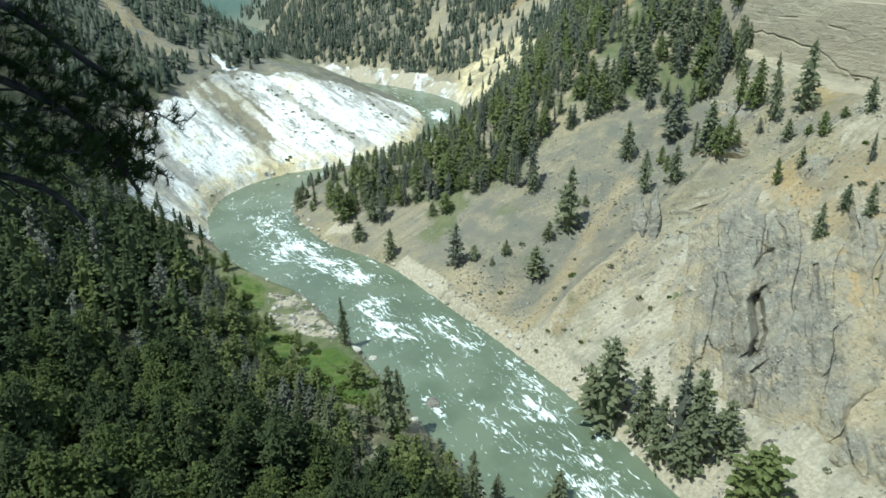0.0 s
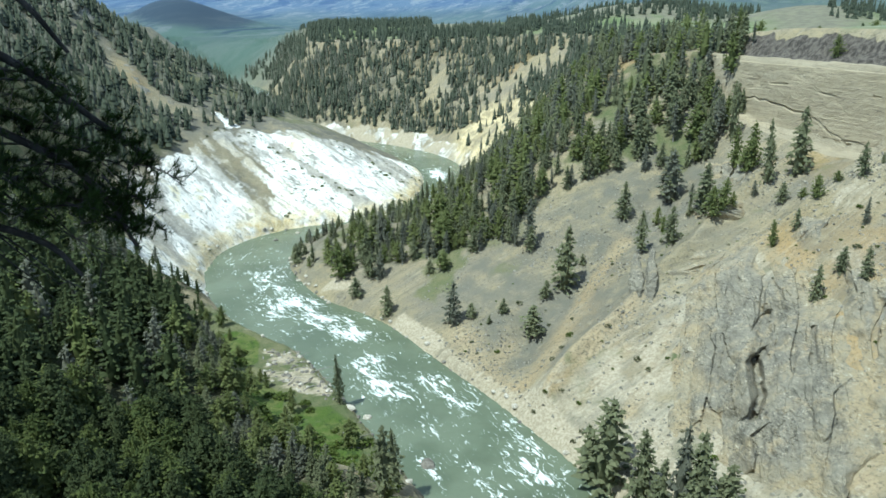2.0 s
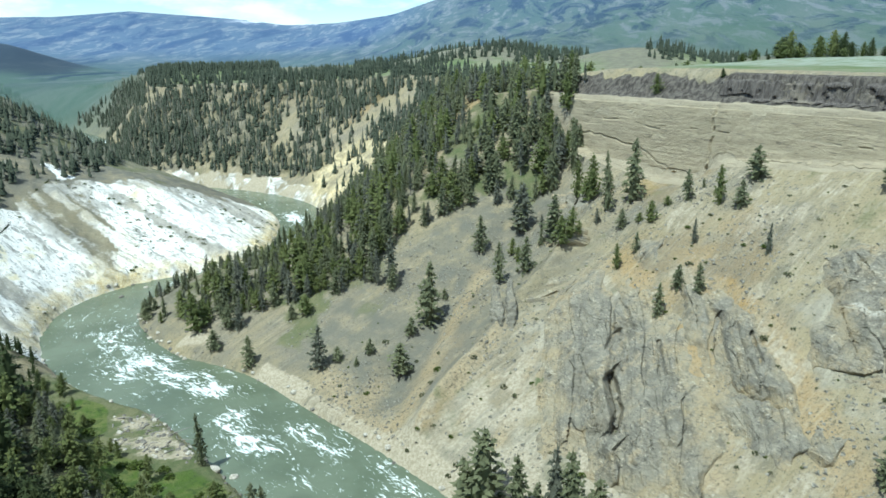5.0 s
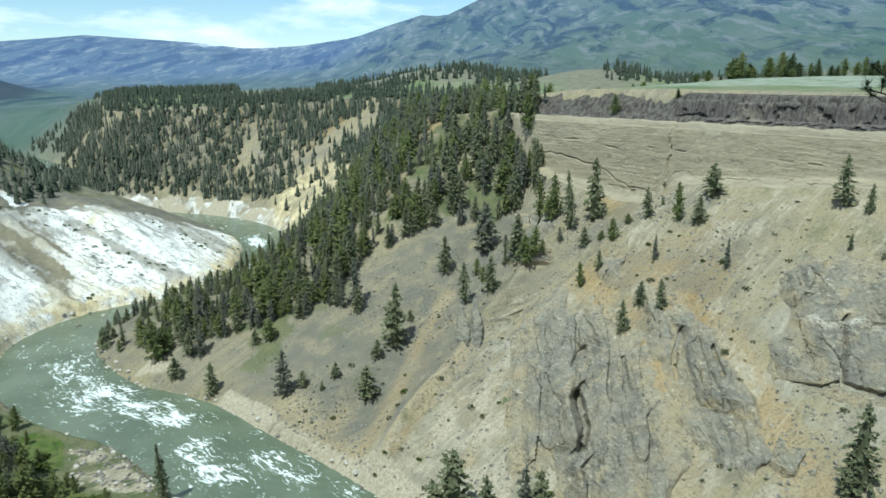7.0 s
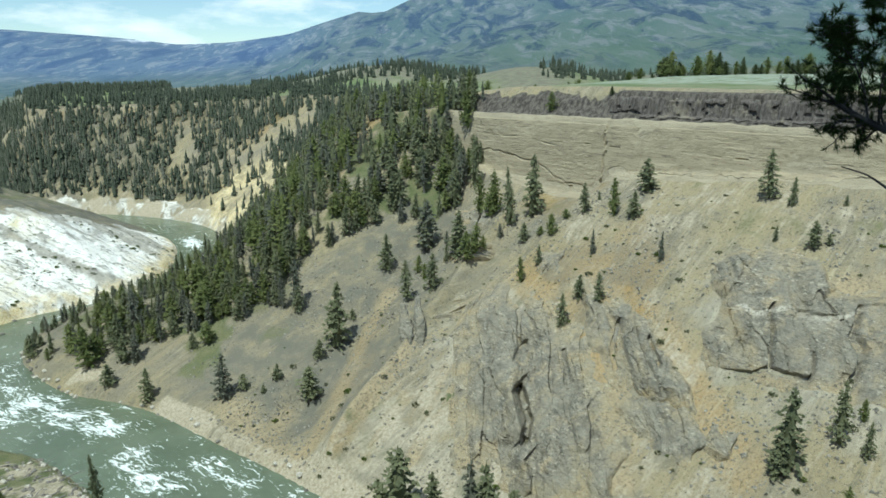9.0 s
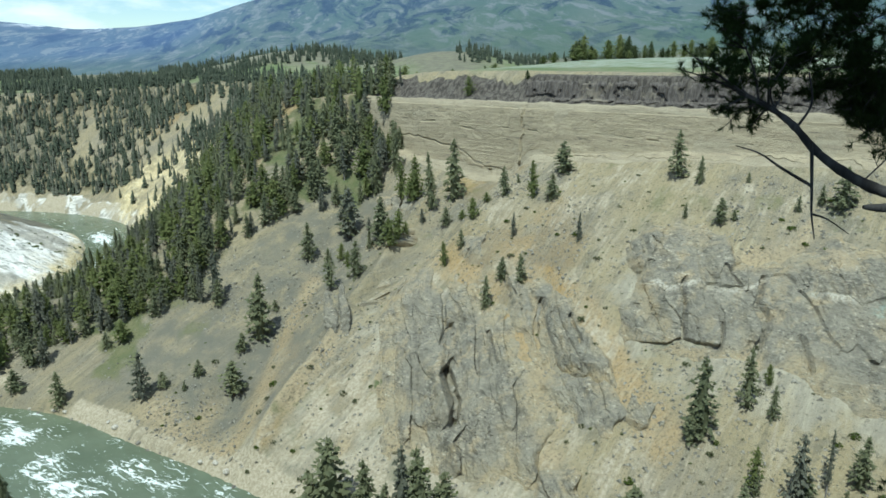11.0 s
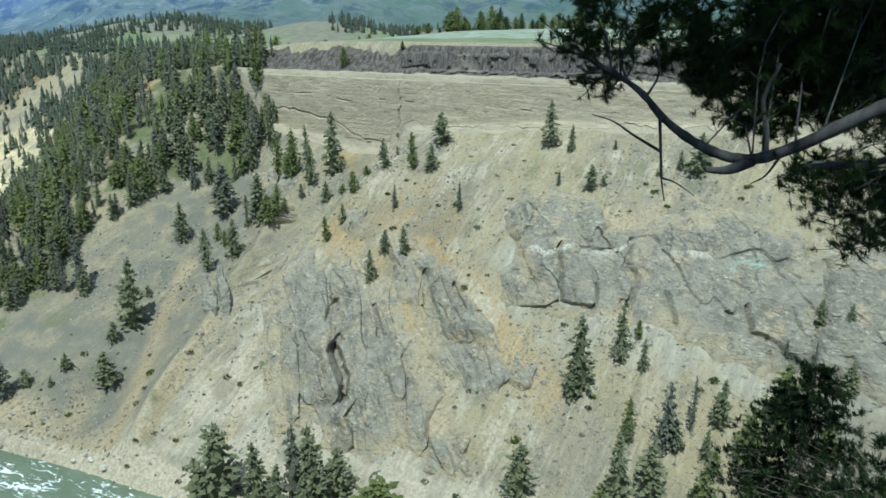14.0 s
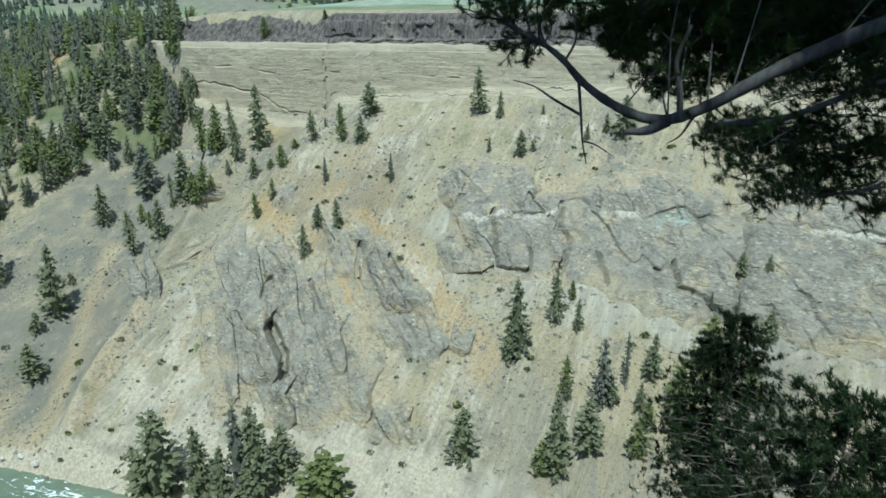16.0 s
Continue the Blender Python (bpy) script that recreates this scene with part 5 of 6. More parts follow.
def bush(name, seed, material, leaves=70, wide=1.0, tall=0.8):
    """A low shrub of many small leafy clumps, about a metre high."""
    rnd = random.Random(seed)
    thing = new(name)
    verts, faces = [], []
    for n in range(leaves):
        a, q = rnd.uniform(0, 6.283), rnd.random() ** 0.6
        c = Vector((math.cos(a) * q * wide, math.sin(a) * q * wide, tall * rnd.uniform(0.05, 1.0) * (1.05 - 0.6 * q * q)))
        d = Vector((rnd.uniform(-1, 1), rnd.uniform(-1, 1), rnd.uniform(-0.3, 1))).normalized()
        e = d.orthogonal().normalized()
        g = d.cross(e)
        s = rnd.uniform(0.14, 0.30)
        o = len(verts)
        verts += [c + e * s, c + g * s * 0.8, c - e * s, c - g * s * 0.8, c + d * s * 0.7]
        faces += [(o, o + 1, o + 4), (o + 1, o + 2, o + 4), (o + 2, o + 3, o + 4), (o + 3, o, o + 4)]
    v, f = tube([(0, 0, -0.3), (0.03, 0, 0.2), (0.0, 0.05, 0.5)], [0.06, 0.05, 0.02], 5)
    shape("stem", v, f, BARK, thing)
    shape("crown", verts, faces, material, thing)
    return thing


def stand_in(k, m):
    """A copy of a thing and its parts at the pose m, sharing meshes and tags."""
    ob = new(k.name.split(".")[0], k.data)
    ob.matrix_basis = m
    for key in ("label", "category", "group", "kind"):
        if key in k:
            ob[key] = k[key]
    for child in PARTS.setdefault(k.name, list(k.children)):
        new(child.name.split(".")[0], child.data).parent = ob
    return ob


PARTS = {}


def planted(kinds, x, y, h, rnd, base=10.0, label=None, group=None, sink=0.25, wide=None):
    k = kinds[rnd.randrange(len(kinds))]
    s = h / base
    w = s * rnd.uniform(0.85, 1.15) if wide is None else min(max(wide / (2.1 * SPREAD[k.name]), 0.55 * s), 1.8 * s)
    m = Matrix.LocRotScale((x, y, ground_at(x, y) - sink), Euler((rnd.uniform(-0.04, 0.04), rnd.uniform(-0.04, 0.04), rnd.uniform(0, 6.283))), (w, w, s))
    return tagged(stand_in(k, m), label or "", "", group or "")


def retire(things):
    for t in things:
        for o in (*t.children_recursive, t):
            bpy.data.objects.remove(o)


FIRS = [tagged(conifer("fir_tree", 100 + n, spread=s, whorls=w, bare=b, gaps=g, droop=d, lean=0.03, taper=1.25 + 0.25 * n), "dark green fir on the canyon slope", "tree")
        for n, (s, w, b, g, d) in enumerate([(2.1, 15, 0.03, 0.08, 0.35), (1.8, 16, 0.05, 0.15, 0.45), (2.3, 15, 0.02, 0.12, 0.25), (1.6, 15, 0.12, 0.25, 0.5), (2.0, 14, 0.06, 0.22, 0.3)])]
PINES = [tagged(conifer("pine_tree", 200 + n, spread=s, whorls=w, bare=b, gaps=g, droop=d, lean=0.05, needles=PINE, taper=1.6 + 0.4 * n), "yellow-green pine on the canyon slope", "tree")
         for n, (s, w, b, g, d) in enumerate([(2.7, 13, 0.06, 0.16, 0.05), (2.3, 14, 0.12, 0.22, 0.1), (3.1, 13, 0.04, 0.15, 0.0)])]
SNAGS = [tagged(conifer("dead_tree", 300 + n, spread=s, whorls=w, bare=b, gaps=g, droop=0.3, lean=0.05, needles=GREY_TWIGS, bark=GREY_WOOD), "grey dead conifer with bare twigs", "tree")
         for n, (s, w, b, g) in enumerate([(1.9, 15, 0.10, 0.25), (1.2, 13, 0.2, 0.45), (2.2, 15, 0.05, 0.2)])]
SPRUCES = [tagged(conifer("spruce_tree", 500 + n, spread=s, whorls=w, bare=b, gaps=g, droop=d, lean=0.04, needles=m, density=17, taper=1.5 + 0.35 * n), "full green conifer in the woods below the rim", "tree")
           for n, (s, w, b, g, d, m) in enumerate([(3.0, 15, 0.02, 0.06, 0.2, WOOD), (2.7, 16, 0.03, 0.1, 0.3, WOOD), (3.3, 14, 0.02, 0.1, 0.1, LEAFY), (2.5, 15, 0.05, 0.12, 0.35, WOOD), (3.0, 13, 0.02, 0.12, 0.05, LEAFY)])]
BUSHES = [tagged(bush("shrub", 400 + n, SHRUB), "low green shrub on the scree", "shrub") for n in range(3)]
SAGES = [tagged(bush("sagebrush", 420 + n, SAGE, 50), "grey-green sagebrush on the scree", "shrub") for n in range(2)]
LIGHT_FIRS = [conifer("wood", 700 + n, spread=s, whorls=7, bare=0.03, gaps=0.1, droop=0.3, lean=0.04, density=6, taper=1.4 + 0.4 * n) for n, s in enumerate((2.2, 1.9, 2.5))]
LIGHT_WOOD = [conifer("wood", 730 + n, spread=s, whorls=7, bare=0.03, gaps=0.1, droop=0.3, lean=0.04, density=6, taper=1.4 + 0.4 * n, needles=WOOD) for n, s in enumerate((2.4, 2.1, 2.7))]
LIGHT_PINES = [conifer("wood", 710 + n, spread=s, whorls=7, bare=0.04, gaps=0.1, droop=0.05, lean=0.05, needles=PINE, density=6, taper=2.0 + 0.5 * n) for n, s in enumerate((2.7, 2.4))]
LIGHT_SNAGS = [conifer("wood", 720, spread=2.0, whorls=8, bare=0.06, gaps=0.2, droop=0.2, lean=0.05, needles=GREY_TWIGS, density=6)]
rnd = random.Random(7)


def spots(ring, count, gap, keep=None, low=0.8):
    """Places at random inside a ring, none closer than gap."""
    xs, ys = [p[0] for p in ring], [p[1] for p in ring]
    n = count * 14
    x, y = np.array([rnd.uniform(min(xs), max(xs)) for _ in range(n)]), np.array([rnd.uniform(min(ys), max(ys)) for _ in range(n)])
    good = within(x, y, ring, 2.0) > np.array([rnd.random() for _ in range(n)])
    if keep is not None:
        good &= keep(x, y)
    taken, pts = {}, []
    for a, b in zip(x[good].tolist(), y[good].tolist()):
        if len(pts) == count:
            break
        i, j = int(a // gap), int(b // gap)
        if any((a - c) ** 2 + (b - d) ** 2 < gap * gap for di in (-1, 0, 1) for dj in (-1, 0, 1) for c, d in taken.get((i + di, j + dj), ())) or ground_at(a, b) < low:
            continue
        taken.setdefault((i, j), []).append((a, b))
        pts.append((a, b))
    return pts


def tall(lo, hi):
    return lo + (hi - lo) * rnd.random() ** 1.5


def join_woods(name, rows, label, kinds, group=""):
    """Many trees as one mesh: rows of (x, y, height); the shapes are those of the given kinds."""
    shapes, parts = {}, {}
    for x, y, h in rows:
        k = kinds[rnd.randrange(len(kinds))]
        if k not in shapes:
            shapes[k] = []
            for child in k.children:
                me = child.data
                me.calc_loop_triangles()
                co, tri = np.empty(len(me.vertices) * 3, np.float32), np.empty(len(me.loop_triangles) * 3, np.int32)
                me.vertices.foreach_get("co", co)
                me.loop_triangles.foreach_get("vertices", tri)
                shapes[k].append((co.reshape(-1, 3), tri, me.materials[0]))
        s, a, z = h / 10, rnd.uniform(0, 6.283), ground_at(x, y) - 0.2
        w = s * rnd.uniform(0.9, 1.3) * (1.3 if h < 11 and len(shapes[k]) > 1 else 1.0)
        for co, tri, m in shapes[k]:
            co = np.stack([w * (co[:, 0] * math.cos(a) - co[:, 1] * math.sin(a)) + x, w * (co[:, 0] * math.sin(a) + co[:, 1] * math.cos(a)) + y, s * co[:, 2] + z], -1)
            parts.setdefault(m, []).append((co, tri))
    root = tagged(new(name), label, "woods", group, "stuff")
    for m, lumps in parts.items():
        start = np.cumsum([0] + [len(co) for co, tri in lumps])
        tri = np.concatenate([t + o for (co, t), o in zip(lumps, start)]).astype(np.int32)
        me = bpy.data.meshes.new("crowns" if m is not BARK else "trunks")
        me.vertices.add(int(start[-1]))
        me.vertices.foreach_set("co", np.vstack([co for co, t in lumps]).astype(np.float32).ravel())
        me.loops.add(len(tri))
        me.loops.foreach_set("vertex_index", tri)
        me.polygons.add(len(tri) // 3)
        me.polygons.foreach_set("loop_start", np.arange(0, len(tri), 3, dtype=np.int32))
        me.materials.append(m)
        me.update(calc_edges=True)
        new(me.name, me).parent = root
    return root


def spire(name, seed, needles, wide=1.9, tiers=6, sides=6):
    """A plain conifer for the far woods: ragged skirts, one over the other."""
    r = random.Random(seed)
    thing = new(name)
    verts, faces = [], []
    for t in range(tiers):
        z0, z1 = 10 * (0.04 + 0.88 * t / tiers), 10 * min(1.02, 0.04 + 0.88 * (t + 2.0) / tiers)
        w = wide * (1 - 0.88 * t / tiers) ** 0.9
        o = len(verts)
        verts.append(Vector((r.uniform(-0.1, 0.1), r.uniform(-0.1, 0.1), z1)))
        for k in range(sides):
            a, q = 6.283 * (k + r.uniform(-0.3, 0.3)) / sides, w * r.uniform(0.55, 1.25)
            verts.append(Vector((q * math.cos(a), q * math.sin(a), z0 + r.uniform(-0.45, 0.45))))
        faces += [(o, o + 1 + k, o + 1 + (k + 1) % sides) for k in range(sides)]
    shape("crown", verts, faces, needles, thing)
    return thing


# single trees: x, y, height, width, and the kind: fir, pine, snag (dead) or broad fir
SPUR_TREES = [(-85.9, 397.2, 13.5, 7.6, "F"), (-65.9, 384.5, 8.6, 6.7, "F"), (-54.7, 360.9, 22.2, 12.6, "P"), (29.8, 360, 7.3, 4.9, "P"), (-38.1, 356, 14.1, 9.3, "F"), (-32.9, 352.5, 18, 7.3, "S"), (38.8, 346.3, 21.4, 2.1, "S"), (-5.6, 345.3, 8.3, 5.3, "F"), (1.7, 344.4, 11.4, 8.3, "P"), (45.9, 344.3, 26.7, 8.2, "S"), (-44.6, 343.7, 11.6, 7.9, "F"), (46.1, 341.6, 14.3, 6.4, "F"), (-26.9, 325, 17.2, 8.1, "F"), (69.4, 322.5, 6, 3.9, "F"), (58.5, 309.5, 32.8, 14.7, "F"), (49.1, 305.4, 9.7, 8.1, "F"), (15, 303.2, 7.7, 5.9, "F"), (5.5, 302.6, 21.9, 9.7, "S"), (29.3, 299.1, 7.8, 5.8, "F"), (22.4, 294.6, 4.6, 3.1, "F"), (41.3, 285.3, 17, 10.8, "F")]
CLIFF_END_TREES = [(133.4, 411.5, 29.6, 16.1, "F"), (112.1, 399.1, 21.7, 15.5, "F"), (141.7, 388.7, 23, 11.5, "F"), (89.6, 383.8, 12.6, 9.7, "P"), (96.9, 381.5, 12.7, 9.7, "F"), (155.2, 374.7, 29.5, 8.3, "F"), (140.6, 369.2, 29.4, 8.7, "F"), (117.5, 353.5, 23.1, 9.3, "F"), (118.9, 353, 27.8, 15.4, "S"), (148.6, 350.1, 21.1, 8.7, "P"), (93.7, 347.5, 20.3, 10.2, "F"), (153, 341.8, 24.3, 6.1, "P"), (166.8, 323.4, 32.7, 13.7, "F"), (124.2, 320.8, 25.2, 13.2, "F"), (152.1, 320.1, 30.6, 7.9, "F"), (106.4, 309.8, 18.8, 8.8, "F"), (93.2, 309.2, 21.4, 6.8, "F"), (128.1, 309.1, 17.9, 7.8, "P"), (152.9, 305.5, 9.9, 6.2, "F"), (159.7, 301, 5.1, 4.5, "P")]
UPPER_TREES = [(167.1, 289, 4.9, 4.9, "P"), (182.9, 286.3, 4.9, 2.2, "F"), (157, 285.2, 10.7, 5.9, "P"), (172.6, 282.2, 14.7, 6.5, "F"), (198.8, 271.9, 15.8, 11.5, "B"), (143.6, 271.2, 10.1, 4.6, "F"), (134.8, 270.7, 11.9, 5.1, "P"), (178.7, 267.3, 17.7, 6.8, "P"), (182.7, 258.1, 12.4, 8.3, "F"), (160.8, 255.2, 11.4, 3.5, "S"), (145.5, 239.2, 10.5, 5.9, "F"), (135, 233.8, 14.4, 6, "F"), (149.4, 230.5, 12.5, 4.9, "F"), (173.8, 225.6, 13, 3.3, "S"), (216.4, 216.1, 20.1, 9.5, "F"), (218.2, 206.1, 11.8, 4.4, "F"), (202.6, 197.2, 6.5, 2.3, "F"), (229, 191.2, 4.4, 2.4, "F"), (208.1, 184.8, 10.8, 6, "F"), (212.3, 182, 4.7, 3.4, "F")]
BAND_TREES = [(227, 166.9, 6.6, 3.2, "F"), (232.7, 161.8, 7.8, 4.2, "F"), (233.3, 154.6, 15.9, 10.5, "F"), (145.5, 131.6, 12, 6.5, "F"), (148.2, 130.8, 25.4, 9.4, "F"), (162.3, 127.5, 19.6, 6.1, "F"), (170.3, 127.2, 7.5, 2.8, "P"), (117.7, 124.4, 17.6, 9.6, "F"), (163.6, 119.7, 11.4, 3.8, "F"), (192.8, 112.1, 5.2, 1.9, "F"), (147.3, 110.7, 14.1, 4.5, "P"), (146.9, 110, 8.7, 3.1, "F"), (130.1, 99.4, 27.5, 10, "F"), (128.5, 103.3, 11.1, 7.4, "P"), (151, 100.9, 21.8, 7.2, "S"), (152.7, 98.9, 10.5, 5.2, "F"), (159.1, 98.3, 19.6, 1.6, "S"), (138.9, 96.2, 18.5, 8.7, "F"), (166, 94.2, 15.6, 6.7, "F"), (156.7, 91.6, 9.7, 3.8, "F"), (192.5, 91.5, 7.6, 1.1, "S"), (204.8, 89.3, 10.2, 5.4, "F"), (154.8, 87, 8.2, 3.7, "P"), (146.3, 84.9, 12.2, 7.7, "P")]
BAND_TREES_MORE = [(194, 83.7, 10.3, 1.1, "S"), (208.4, 82.5, 9.5, 3.9, "F"), (174.7, 82.2, 20.5, 11.7, "P"), (160.8, 82, 19.5, 10.3, "P"), (154.7, 76.9, 8.7, 5, "P"), (193.8, 73.7, 9.7, 7.4, "F"), (173.6, 68.6, 14.1, 7, "P")]
FOOT_TREES = [(54, 193.1, 34.1, 18.5, "F"), (50.6, 199.9, 20.9, 10.2, "F"), (63.1, 182.2, 27.3, 10.9, "F"), (65.2, 172.7, 26.3, 9.9, "F"), (69.3, 168.2, 38.7, 7.9, "S"), (73.8, 165.8, 34.4, 14.2, "F"), (70.5, 165.3, 23.5, 11.2, "F"), (82.6, 166.7, 19.1, 11.2, "F"), (83.6, 147.7, 21.5, 18.5, "P")]
BENCH_TREES = [(-39.2, 242, 22.2, 5.5, "F"), (-16.3, 169.9, 24.3, 8, "F"), (-13.6, 184.2, 23.1, 6.4, "F"), (-6.8, 137, 22.6, 9.2, "P"), (7.8, 148.5, 20.4, 6.6, "F"), (15.1, 155.7, 13.8, 5.6, "F"), (32.7, 158.2, 15.6, 7.5, "F")]
LOOKS = {"F": "dark green fir", "P": "yellow-green pine", "S": "grey dead conifer", "B": "broad round dark fir"}
for rows, where in ((SPUR_TREES, "on the grassy spur"), (CLIFF_END_TREES, "below the end of the tan cliff"), (UPPER_TREES, "on the upper scree"), (BAND_TREES + BAND_TREES_MORE, "below the grey cliff band"), (FOOT_TREES, "at the foot of the scree by the river"), (BENCH_TREES, "beside the river's grassy bench")):
    for x, y, h, wide, kind in rows:
        kinds = {"F": FIRS, "P": PINES, "S": SNAGS, "B": FIRS[2:3]}[kind]
        planted(kinds, x, y, h, rnd, label=LOOKS[kind] + " " + where, group="trees " + where, wide=wide)

for x, y in spots([(112, 350), (165, 350), (172, 318), (150, 292), (126, 300), (104, 330)], 12, 4.0):
    kind = rnd.random()
    planted(FIRS if kind < 0.6 else PINES if kind < 0.85 else SNAGS, x, y, tall(7, 20), rnd, group="trees below the cliff's end")
# woods on the spur: single trees in front, the rest joined
def spur_height(x, y):
    """Low trees out on the nose, tall ones up the slope."""
    k = min(1.0, max(0.0, (x + 60) / 150))
    return tall(5.5 + 8 * k, 10 + 15 * k)


places = spots(SPUR_WOOD, 520, 2.8)
places.sort(key=lambda p: p[1])
for x, y in places[:185]:
    kind = rnd.random()
    planted(FIRS if kind < 0.56 else PINES if kind < 0.78 else SNAGS, x, y, spur_height(x, y), rnd, label=None, group="woods on the spur")
join_woods("spur_woods", [(x, y, spur_height(x, y)) for x, y in places[185:]], "dense dark conifers with grey dead ones on the spur", LIGHT_FIRS * 2 + LIGHT_PINES + LIGHT_SNAGS * 3)

for x, y in spots([(-60, 366), (-25, 357), (8, 352), (40, 348), (56, 364), (74, 380), (60, 398), (20, 385), (-20, 388), (-55, 394)], 75, 3.0):
    kind = rnd.random()
    planted(FIRS if kind < 0.5 else PINES if kind < 0.7 else SNAGS, x, y, tall(9, 21), rnd, label=None, group="woods on the spur")

nose = spots([(-96, 408), (-70, 378), (-30, 372), (10, 368), (44, 380), (66, 430), (40, 470), (-20, 470), (-60, 450), (-88, 432)], 135, 2.2)
join_woods("nose_woods", [(x, y, spur_height(x, y) * rnd.uniform(0.65, 1.4)) for x, y in nose], "low dark conifers and grey dead ones on the spur's nose", LIGHT_FIRS + LIGHT_PINES + LIGHT_SNAGS * 2)

# woods below the rim
NEAR_WOOD = [(-132, 352), (-150, 347), (-178, 352), (-225, 345), (-260, 250), (-120, 90), (-40, 75), (8, 95), (12, 115), (-10, 138), (-44, 152), (-76, 188), (-96, 228), (-108, 280), (-118, 322)]
places = spots(NEAR_WOOD, 860, 3.9)
places.sort(key=lambda p: p[0] ** 2 + p[1] ** 2)
for x, y in places[:290]:
    planted(SPRUCES, x, y, tall(11, 23), rnd, group="woods below the rim")
join_woods("bank_woods", [(x, y, tall(12, 23) * (1 - 0.58 * min(1, max(0, (y - 265) / 55)))) for x, y in places[290:]], "dense dark green conifer woods above the river", LIGHT_WOOD * 3 + LIGHT_PINES + LIGHT_SNAGS)
for x, y in spots([(-118, 322), (-108, 280), (-96, 228), (-76, 188), (-44, 152), (-10, 138), (8, 118), (20, 135), (-2, 168), (-35, 178), (-64, 207), (-82, 240), (-98, 285)], 150, 3.0):
    planted(FIRS[:3] + PINES + SNAGS[2:], x, y, tall(6, 14), rnd, label="young conifer at the edge of the woods by the bench", group="edge of the woods")
# the bench by the water: shrubs and young trees
for x, y in spots([(-110, 320), (-92, 250), (-70, 210), (-40, 175), (-14, 180), (-10, 196), (-45, 245), (-80, 262), (-90, 300)], 70, 3.2, lambda x, y: within(x, y, LOG_BAR, 2) < 0.3):
    if rnd.random() < 0.22:
        planted(PINES, x, y, tall(4, 12), rnd, label="young conifer on the grassy bench", group="young trees on the bench")
    else:
        planted(BUSHES, x, y, rnd.uniform(1.2, 3.0), rnd, base=1.0, label="round green shrub on the grassy bench", group="shrubs on the bench", sink=0.1)
# shrubs over the far scree
for x, y in spots([(60, 190), (-5, 300), (60, 335), (110, 340), (150, 300), (215, 230), (260, 70), (215, 40), (130, 100)], 330, 2.6):
    big = rnd.random()
    planted(SAGES if big < 0.6 else BUSHES, x, y, 0.5 + 1.3 * rnd.random() ** 3, rnd, base=1.0, group="shrubs on the far wall", sink=0.08)


# the field on the far rim: bearing from the lookout, distance, height
def bearing(deg, r):
    return r * math.sin(radians(deg)), r * math.cos(radians(deg))


for deg, r, h in [(23.3, 540, 17), (22.1, 600, 14), (24.4, 605, 13), (27.2, 610, 14), (20.4, 560, 22), (25.4, 620, 12), (26.3, 625, 11), (28.4, 560, 9), (29.8, 600, 15), (30.6, 605, 17), (31.5, 640, 12), (32.6, 650, 11), (34.4, 640, 13), (35.2, 645, 11),
                  (36.8, 600, 16), (37.3, 590, 20), (39.3, 620, 15), (40.0, 610, 20), (40.7, 605, 18), (42.3, 620, 14), (44.0, 640, 14), (45.2, 630, 15), (46.6, 640, 17), (48.5, 630, 14), (51, 640, 15), (54, 620, 16), (28.5, 402, 11), (33.1, 385, 5)]:
    x, y = bearing(deg, r)
    for n in range(1 if r < 590 else 4):
        planted(PINES + SPRUCES[:4], x + n * rnd.uniform(-10, 10), y + n * rnd.uniform(-10, 10), h * (1 - 0.2 * n), rnd, wide=h * rnd.uniform(0.5, 0.8), label="conifer on the grassy field above the cliff", group="trees on the field")

# far woods, one mesh each
FAR_FIR = foliage_material("far_needles", (0.056, 0.074, 0.054), (0.112, 0.130, 0.090), (0.076, 0.093, 0.065))
SPIRES = [spire("spire", 600, FAR_FIR), spire("spire", 601, FAR_FIR, 1.6), spire("spire", 602, FAR_FIR, 2.1), spire("spire", 603, FAR_FIR, 2.3, 6)]
LEAN = [spire("spire", 610 + n, m, w, 4, 5) for n, (m, w) in enumerate(((FAR_FIR, 2.2), (FAR_FIR, 1.9), (FAR_FIR, 2.6), (GREY_TWIGS, 1.9)))]
GREY_SPIRE = [spire("spire", 604, GREY_TWIGS, 1.5)]


def wild(x0, x1, y0, y1, n, rule, lo=8, hi=17):
    x, y = np.random.uniform(x0, x1, n), np.random.uniform(y0, y1, n)
    q = land(x, y)
    good = rule(q, x, y, np.random.uniform(0, 1, n))
    return [(a, b, tall(lo, hi)) for a, b in zip(x[good], y[good])]


def patch(x, y, size, seed):
    return fbm(x, y, size=size, octaves=3, seed=seed)


far_rows = wild(-420, 220, 620, 1550, 27000, lambda q, x, y, d: q["far"] & (q["bank"] > 14) & ~q["over"] & (d < 0.92) & (patch(x, y, 60, 90) < 0.24 + 0.3 * (d < 0.2)) & ~((x > 10) & (x < 135) & (y < 765) & (q["z"] < 88 - 0.5 * (y - 640)) & (d > 0.06)))
far_rows += wild(20, 170, 640, 850, 1500, lambda q, x, y, d: q["far"] & ~q["over"] & (q["z"] > 70) & (d < 0.14))
far_rows += wild(-290, -110, 860, 1080, 1500, lambda q, x, y, d: q["far"] & ~q["over"] & (q["bank"] > 16) & (d < 0.6))
join_woods("far_woods", far_rows, "dark conifers over the far canyon slopes", SPIRES * 2 + GREY_SPIRE * 5)
top_rows = wild(-420, 260, 820, 1500, 9000, lambda q, x, y, d: q["far"] & q["over"] & (q["df"] < 190) & (q["az"] < 6.5) & (d < 0.75), 9, 16)
